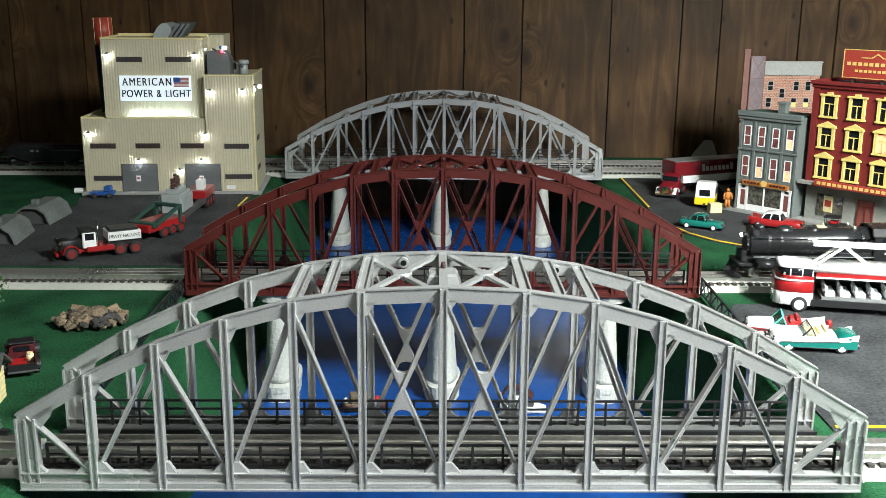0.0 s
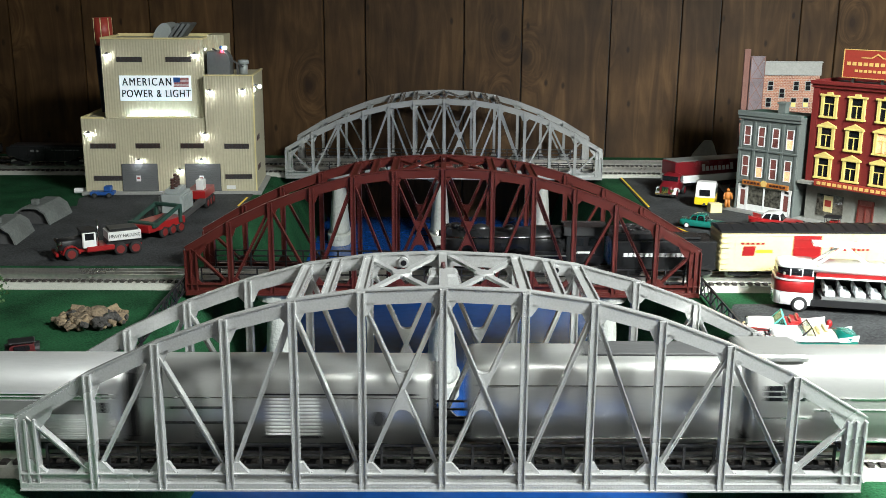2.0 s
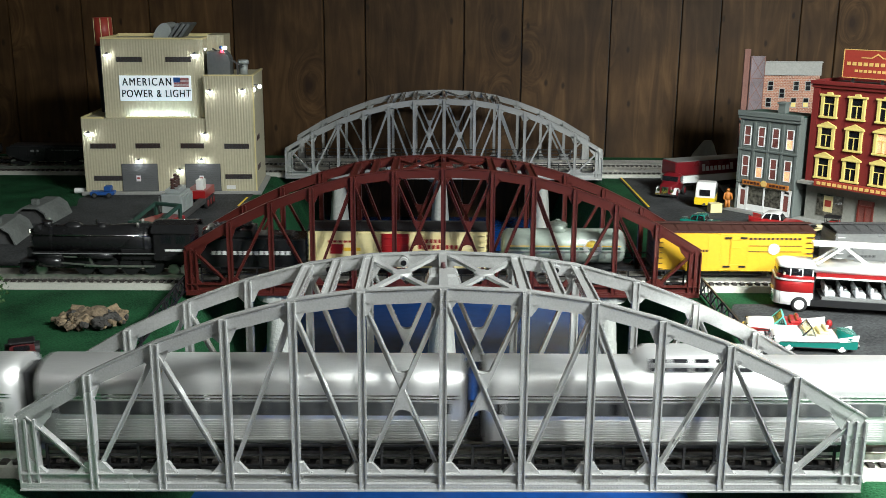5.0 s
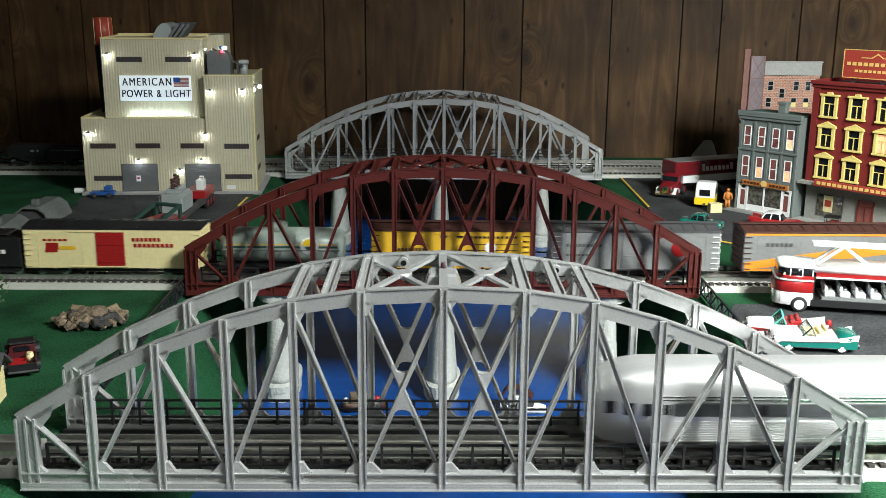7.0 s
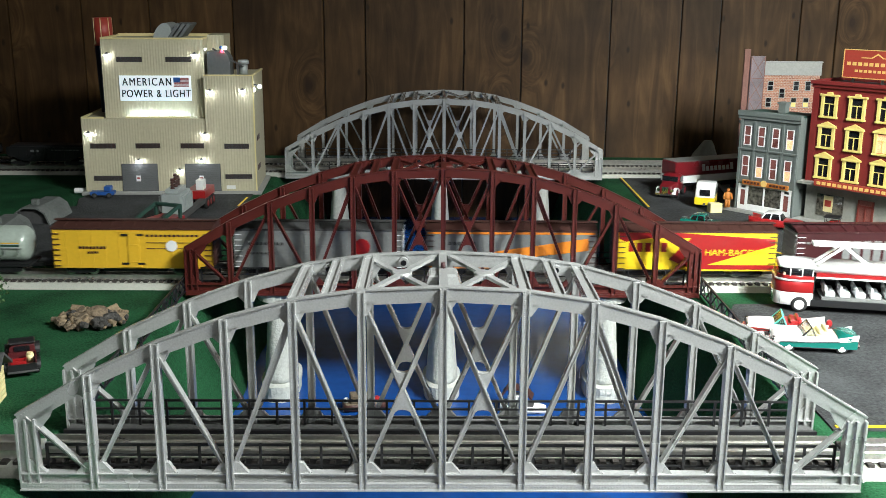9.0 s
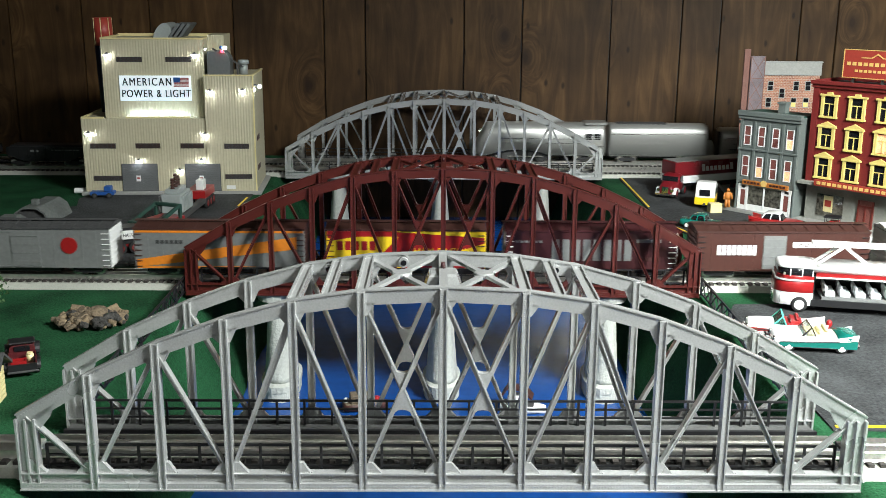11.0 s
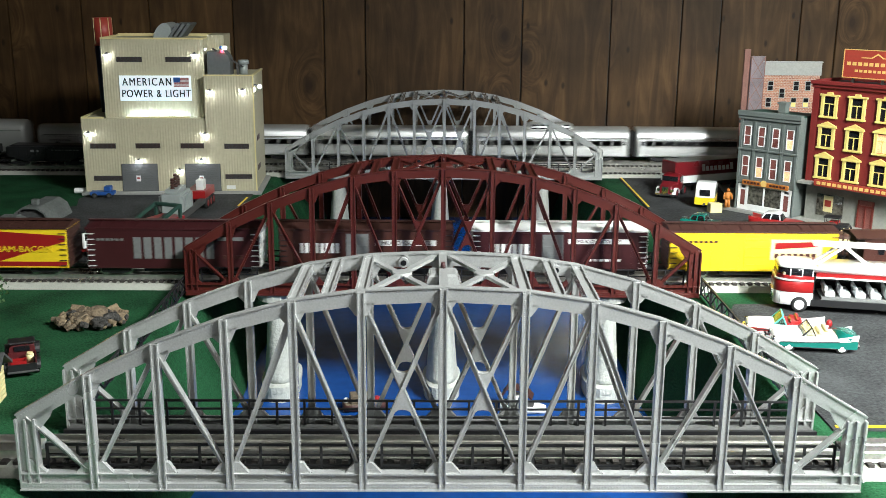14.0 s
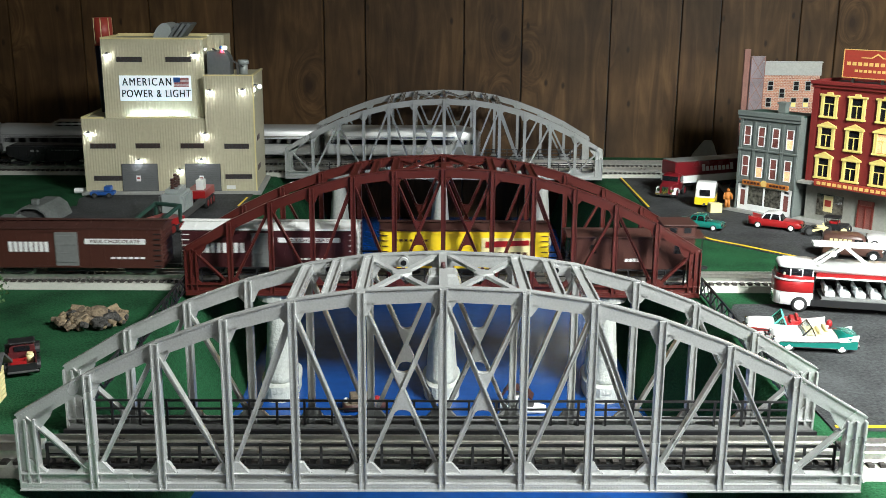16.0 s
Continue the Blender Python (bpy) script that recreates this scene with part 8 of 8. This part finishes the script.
def pipe_piece():
    p = thing("pipe", "short white plastic pipe lying beside the power station", "pipe", m=pose(-0.752, 2.085, 0.0062, 0, 0, 6))
    bm = bmesh.new()
    for a, b in ((0.0060, 0.0060), (0.0042, 0.0042)):
        cyl(bm, (-0.013, 0, 0), (0.011, 0, 0), a, b, n=16, cap=False)
    part("tube", bm, WHITE, p)
    bm = bmesh.new()
    cyl(bm, (0.008, 0, 0), (0.0105, 0, 0), 0.0064, n=16)
    part("collar", bm, WHITE, p)


pipe_piece()


def quonset(x, y, rz):
    q = thing("storage_hut", "grey faceted storage hut with an open end", "hut", "storage huts", m=pose(x, y, 0.002, 0, 0, rz))
    L, R, t = 0.105, 0.036, 0.003
    ang = [0, 40, 68, 112, 140, 180]
    outer = [(R * math.cos(radians(a)), R * 0.92 * math.sin(radians(a))) for a in ang]
    inner = [((R - t) * math.cos(radians(a)), (R - t) * 0.92 * math.sin(radians(a))) for a in ang[::-1]]
    bm = bmesh.new()
    prism(bm, outer + inner, "y", -L / 2, L / 2)
    part("shell", bm, TANK_D2, q)
    bm = bmesh.new()
    prism(bm, [((R - t) * math.cos(radians(a)), (R - t) * 0.92 * math.sin(radians(a))) for a in ang], "y", L / 2 - 0.006, L / 2 - 0.003)
    part("end_wall", bm, DARKGREY, q)
    bm = bmesh.new()
    prism(bm, [((R - t) * math.cos(radians(a)), (R - t) * 0.92 * math.sin(radians(a))) for a in ang], "y", -L / 2 + 0.008, -L / 2 + 0.011)
    part("end_wall", bm, DARKGREY, q)
    one("roof_vent", TANK_D2, q, (-0.006, 0.006, -0.030, -0.018, R * 0.85, R * 0.92 + 0.008), bev=0.001)


TANK_D2 = mat("hut_grey", (0.115, 0.125, 0.118), 0.75, 0, 0.35, 60, 0.1)
quonset(-0.747, 1.683, 5)
quonset(-0.740, 1.838, -2)


def rock_ring():
    r = thing("stone_campfire_ring", "heap of tan stones and dark debris on the grass", "rock pile", m=pose(-0.447, 1.232, 0.0))
    rnd = random.Random(5)
    for i in range(150):
        a = rnd.uniform(0, 2 * math.pi)
        d = rnd.uniform(0.30, 1.0) ** 0.7
        x, y = 0.046 * d * math.cos(a), 0.036 * d * math.sin(a)
        n = rnd.randint(5, 7)
        s = rnd.uniform(0.0035, 0.0105) * (1.25 - 0.5 * d)
        h = s * rnd.uniform(0.22, 0.5)
        bm = bmesh.new()
        out = [(s * rnd.uniform(0.65, 1.1) * math.cos(2 * math.pi * k / n), s * 0.8 * rnd.uniform(0.65, 1.1) * math.sin(2 * math.pi * k / n)) for k in range(n)]
        loft(bm, [[(p * f, q * f, z) for p, q in out] for f, z in ((0.85, -h), (1.0, -h * 0.4), (0.97, h * 0.6), (0.80, h))], smooth=False)
        pick = rnd.random()
        dark = x > 0.012 and y < 0.006
        part("stone", bm, ROCKDARK if pick < (0.75 if dark else 0.18) else (ROCKPALE if pick > 0.72 else ROCK), r,
             m=pose(x, y, 0.003 + 0.015 * max(0.0, 0.75 - d) + h + rnd.uniform(0, 0.004), rnd.uniform(-28, 28), rnd.uniform(-28, 28), rnd.uniform(0, 180)))
    bm = bmesh.new()
    bmesh.ops.create_icosphere(bm, subdivisions=2, radius=0.0150)
    for v in bm.verts:
        v.co *= 1 + 0.25 * noise.noise(v.co * 90)
        v.co.z *= 0.62
    part("boulder", bm, ROCK, r, "large tan boulder", m=pose(0.006, 0.006, 0.014))
    for x, y, z, tilt, turn in ((-0.026, 0.022, 0.012, 18, 12), (0.020, 0.020, 0.013, -30, 40), (-0.012, -0.012, 0.009, 12, -25), (-0.036, 0.002, 0.007, -15, 60)):
        bm = bmesh.new()
        box(bm, -0.0085, 0.0085, -0.0050, 0.0050, -0.0055, 0.0055)
        finish(bm, 0.0012)
        part("slab", bm, ROCKPALE, r, "upright tan slab", m=pose(x, y, z, tilt, tilt / 2, turn))


rock_ring()


def old_pickup():
    p = thing("old_pickup", "maroon and black vintage pickup with a loaded bed", "pickup truck", m=pose(-0.4770, 1.085, 0.0, 0, 0, 112) @ Matrix.Scale(0.82, 4))
    # nose along +x, tail towards the viewer
    one("running_gear", BLACK, p, (-0.050, 0.050, -0.013, 0.013, 0.006, 0.012), bev=0.001)
    bed = one("bed", MAROON_P, p, (-0.048, -0.008, -0.018, 0.018, 0.0120, 0.0140), (-0.048, -0.008, -0.018, -0.0165, 0.0140, 0.0230), (-0.048, -0.008, 0.0165, 0.018, 0.0140, 0.0230), (-0.010, -0.008, -0.0165, 0.0165, 0.0140, 0.0230), label="maroon open bed")
    one("tailgate", BLACK, bed, (-0.0505, -0.0482, -0.018, 0.018, 0.0090, 0.0190))
    bm = bmesh.new()
    loft(bm, [[(x, y, z) for y, z in rr(0.0165 * k, 0.012, z1, 0.4)] for x, k, z1 in ((-0.007, 1, 0.032), (0.012, 1, 0.034), (0.016, 0.95, 0.030), (0.018, 0.85, 0.024), (0.044, 0.7, 0.0225), (0.048, 0.6, 0.020))])
    cab = part("cab", bm, MAROON_P, p)
    one("roof", BLACK, cab, (-0.009, 0.015, -0.0175, 0.0175, 0.0335, 0.0365), bev=0.0015)
    one("rear_window", GLASSDARK, cab, (-0.0085, -0.0068, -0.010, 0.010, 0.0240, 0.0310))
    for s in (-1, 1):
        for x in (-0.033, 0.034):
            road_wheel(p, x, s * 0.0185, 0.0098, 0.005, DARKGREY)
            bm = bmesh.new()
            arch(bm, x, 0.0098, 0.0108, 0.0126, s * 0.0185 - 0.0045, s * 0.0185 + 0.0045)
            part("mudguard", bm, BLACK, p)
    one("bumper", DARKGREY, p, (-0.0545, -0.0515, -0.020, 0.020, 0.0080, 0.0110), bev=0.0008)
    cr = thing("crate", "small red crate in the pickup bed", "crate", m=pose(-0.4770, 1.085, 0.0116, 0, 0, 112) @ pose(-0.031, 0.004, 0) @ Matrix.Scale(0.82, 4))
    one("crate_side", RED, cr, (-0.007, 0.007, -0.010, -0.0088, 0, 0.008), (-0.007, 0.007, 0.0088, 0.010, 0, 0.008), (-0.007, -0.0058, -0.0088, 0.0088, 0, 0.008), (0.0058, 0.007, -0.0088, 0.0088, 0, 0.008), (-0.0058, 0.0058, -0.0088, 0.0088, 0, 0.002))
    ch = thing("milk_churn", "cream churn standing in the pickup bed", "churn", m=pose(-0.4770, 1.085, 0.0116, 0, 0, 112) @ pose(-0.019, -0.008, 0) @ Matrix.Scale(0.82, 4))
    bm = bmesh.new()
    cyl(bm, (0, 0, 0), (0, 0, 0.010), 0.0052, n=14)
    cyl(bm, (0, 0, 0.010), (0, 0, 0.0125), 0.0052, 0.0036, n=14)
    part("can", bm, CREAM, ch)


MAROON_P = mat("pickup_maroon", (0.085, 0.013, 0.015), 0.4, 0, 0.12)
old_pickup()


def yellow_house():
    h = thing("yellow_house", "pale yellow clapboard house with a grey roof", "house", m=pose(-0.455, 0.965, 0.0, 0, 0, 6))
    one("wall", CREAM, h, (-0.14, -0.002, 0.0, 0.030, 0.0, 0.036))
    for k in range(7):
        one("clapboard", CREAM, h, (-0.141, -0.0012, -0.0010, 0.0002, 0.001 + k * 0.005, 0.0050 + k * 0.005), (-0.0022, -0.0008, 0.0003, 0.030, 0.001 + k * 0.005, 0.0050 + k * 0.005))
    bm = bmesh.new()
    prism(bm, [(-0.008, 0.0345), (-0.009, 0.0375), (0.015, 0.0545), (0.039, 0.0375), (0.038, 0.0345), (0.015, 0.0515)], "x", -0.155, 0.006)
    part("roof", bm, DARKGREY, h, "grey shingle roof")
    bm = bmesh.new()
    prism(bm, [(0.0, 0.036), (0.015, 0.0480), (0.030, 0.036)], "x", -0.140, -0.002)
    part("gable", bm, CREAM, h)


yellow_house()


def bush():
    b = thing("tree", "small bright green model tree with sparse foliage", "tree", m=pose(-0.585, 1.230, 0.0))
    rnd = random.Random(3)
    bm = bmesh.new()
    cyl(bm, (0, 0, 0), (0.002, 0, 0.055), 0.0035, 0.0018, n=8)
    for k in range(9):
        a = k * 2.4
        z = 0.018 + k * 0.004
        cyl(bm, (0, 0, z), (0.020 * math.cos(a), 0.020 * math.sin(a), z + 0.012), 0.0012, 0.0006, n=6)
    part("trunk", bm, ROOFBROWN, b)
    bm = bmesh.new()
    for i in range(420):
        a, z = rnd.uniform(0, 6.283), rnd.uniform(0.014, 0.072)
        r = 0.034 * math.sin(math.pi * min(1, (z - 0.006) / 0.075)) * rnd.uniform(0.35, 1.0) ** 0.5
        c = Vector((r * math.cos(a), r * math.sin(a), z))
        u = Vector((rnd.uniform(-1, 1), rnd.uniform(-1, 1), rnd.uniform(-1, 1))).normalized() * rnd.uniform(0.002, 0.004)
        w = u.orthogonal().normalized() * 0.0014
        bm.faces.new([bm.verts.new(c + d) for d in (-u, w, u, -w)])
    part("crown", bm, FOLIAGE, b, "loose bright green leaves")


bush()


def boats():
    for x, y, rz, hull, deck, label in ((-0.108, 1.345, 12, ROOFBROWN, ROCK, "small brown fishing boat with cargo on the river"), (0.118, 1.340, -12, WHITE, DARKGREY, "white motor boat with a brown canopy on the river")):
        b = thing("boat", label, "boat", "river boats", m=pose(x, y, RIVER_Z, 0, 0, rz) @ Matrix.Scale(0.85, 4))
        bm = bmesh.new()
        loft(bm, [[(xx, yy * k, z) for yy, z in ((-0.016, 0.014), (-0.012, 0.002), (0, -0.001), (0.012, 0.002), (0.016, 0.014))] for xx, k in ((-0.036, 0.85), (-0.02, 1), (0.012, 1), (0.028, 0.6), (0.040, 0.08))])
        part("hull", bm, hull, b)
        one("deck", deck, b, (-0.033, 0.020, -0.0125, 0.0125, 0.0120, 0.0150), bev=0.001)
        cb = one("cabin", WHITE if hull is WHITE else ROCK, b, (-0.024, 0.006, -0.010, 0.010, 0.0150, 0.0300), bev=0.001)
        one("window", GLASSDARK, cb, (0.0056, 0.0070, -0.008, 0.008, 0.021, 0.027))
        if hull is WHITE:
            bm = bmesh.new()
            prism(bm, [(-0.034, 0.032), (-0.026, 0.044), (0.004, 0.044), (0.018, 0.028), (0.015, 0.027), (0.003, 0.041), (-0.025, 0.041), (-0.031, 0.030)], "y", -0.013, 0.013)
            part("canopy", bm, ROOFBROWN, b, "brown canopy frame")
        else:
            for k in range(5):
                bm = bmesh.new()
                ball(bm, (-0.030 + k * 0.013, random.uniform(-0.006, 0.006), 0.0170 + 0.002 * (k % 2)), 0.0055, n=8)
                part("cargo", bm, (WHITE, RED, ROCK)[k % 3], b)


boats()


def hoppers():
    for k, x in enumerate((-0.905, -1.115)):
        h = thing("hopper_car", "black coal hopper car with white lettering bars", "hopper car", "parked hopper cars", m=pose(x, Y3, RAIL_Z))
        L, W = 0.180, 0.054
        bm = bmesh.new()
        prism(bm, [(-L / 2, 0.046), (L / 2, 0.046), (L / 2, 0.028), (0.050, 0.013), (0.020, 0.013), (0.0, 0.020), (-0.020, 0.013), (-0.050, 0.013), (-L / 2, 0.028)], "y", -W / 2, W / 2)
        part("body", bm, LOCO, h)
        one("coal_load", BLACK, h, (-L / 2 + 0.006, L / 2 - 0.006, -W / 2 + 0.004, W / 2 - 0.004, 0.042, 0.0495), bev=0.003)
        for s in (-1, 1):
            bm = bmesh.new()
            for j in range(9):
                xx = -L / 2 + 0.006 + j * (L - 0.012) / 8
                a, b = sorted((s * W / 2, s * (W / 2 + 0.0016)))
                box(bm, xx - 0.0014, xx + 0.0014, a, b, 0.022, 0.046)
            part("rib", bm, LOCO, h)
        bars(h, CARGREY, W, -0.034, -0.012, 0.037, 0.005, 2, 0.0010)
        bars(h, CARGREY, W, 0.014, 0.080, 0.039, 0.0022, 8, 0.0010)
        one("underframe", BLACK, h, (-L / 2, L / 2, -0.010, 0.010, 0.011, 0.016))
        for e in (-1, 1):
            truck(h, e * 0.062)
        coupler(h, L)


hoppers()


# ---------- what moves ----------
FREIGHT_MARK = [(0, 0.841), (0.5, 0.728), (1.0, 0.614), (1.5, 0.506), (2.0, 0.400), (2.5, 0.300), (3.0, 0.200), (3.5, 0.103), (4.0, 0.009), (4.2, -0.029), (6.3, -0.447), (7.0, -0.592),
                (7.4, -0.679), (8.2, -0.860), (9.0, -1.045), (9.2, -1.089), (11.3, -1.521), (12.0, -1.653), (12.5, -1.748), (13.5, -1.950), (14.5, -2.160), (15.2, -2.299), (16.0, -2.468)]
LOOP_MARK = [(0, -0.405), (0.5, -0.155), (1.0, 0.090), (1.5, 0.334), (2.0, 0.593), (2.5, 0.858), (3.0, 1.119), (3.5, 1.375), (4.0, 1.618), (4.2, 1.711), (6.3, 2.609), (6.8, 2.831), (7.4, 3.105),
             (11.3, 4.963), (11.5, 5.071), (12.0, 5.335), (12.5, 5.607), (13.5, 6.168), (14.5, 6.744), (15.2, 7.145), (16.0, 7.591)]


def mark_at(table, t):
    """Smooth reading of a time table."""
    ts = [a for a, _ in table]
    vs = [b for _, b in table]
    i = min(max(int(np.searchsorted(ts, t, side="right")) - 1, 0), len(ts) - 2)

    def slope(j):
        a, b = max(j - 1, 0), min(j + 1, len(ts) - 1)
        return (vs[b] - vs[a]) / (ts[b] - ts[a])
    h = ts[i + 1] - ts[i]
    u = (t - ts[i]) / h
    return (2 * u ** 3 - 3 * u ** 2 + 1) * vs[i] + (u ** 3 - 2 * u ** 2 + u) * h * slope(i) + (3 * u ** 2 - 2 * u ** 3) * vs[i + 1] + (u ** 3 - u ** 2) * h * slope(i + 1)


def motions():
    times = [i * 0.2 for i in range(81)]
    for car, back in FREIGHT:
        walk(car, [(t, pose(mark_at(FREIGHT_MARK, t) + back, Y2, RAIL_Z, 0, 0, 180)) for t in times])
    for car, back in PASSENGER:
        rows = []
        for t in times:
            x, y, h = oval(mark_at(LOOP_MARK, t) - back)
            rows.append((t, pose(x, y, RAIL_Z, 0, 0, h)))
        walk(car, rows)


motions()
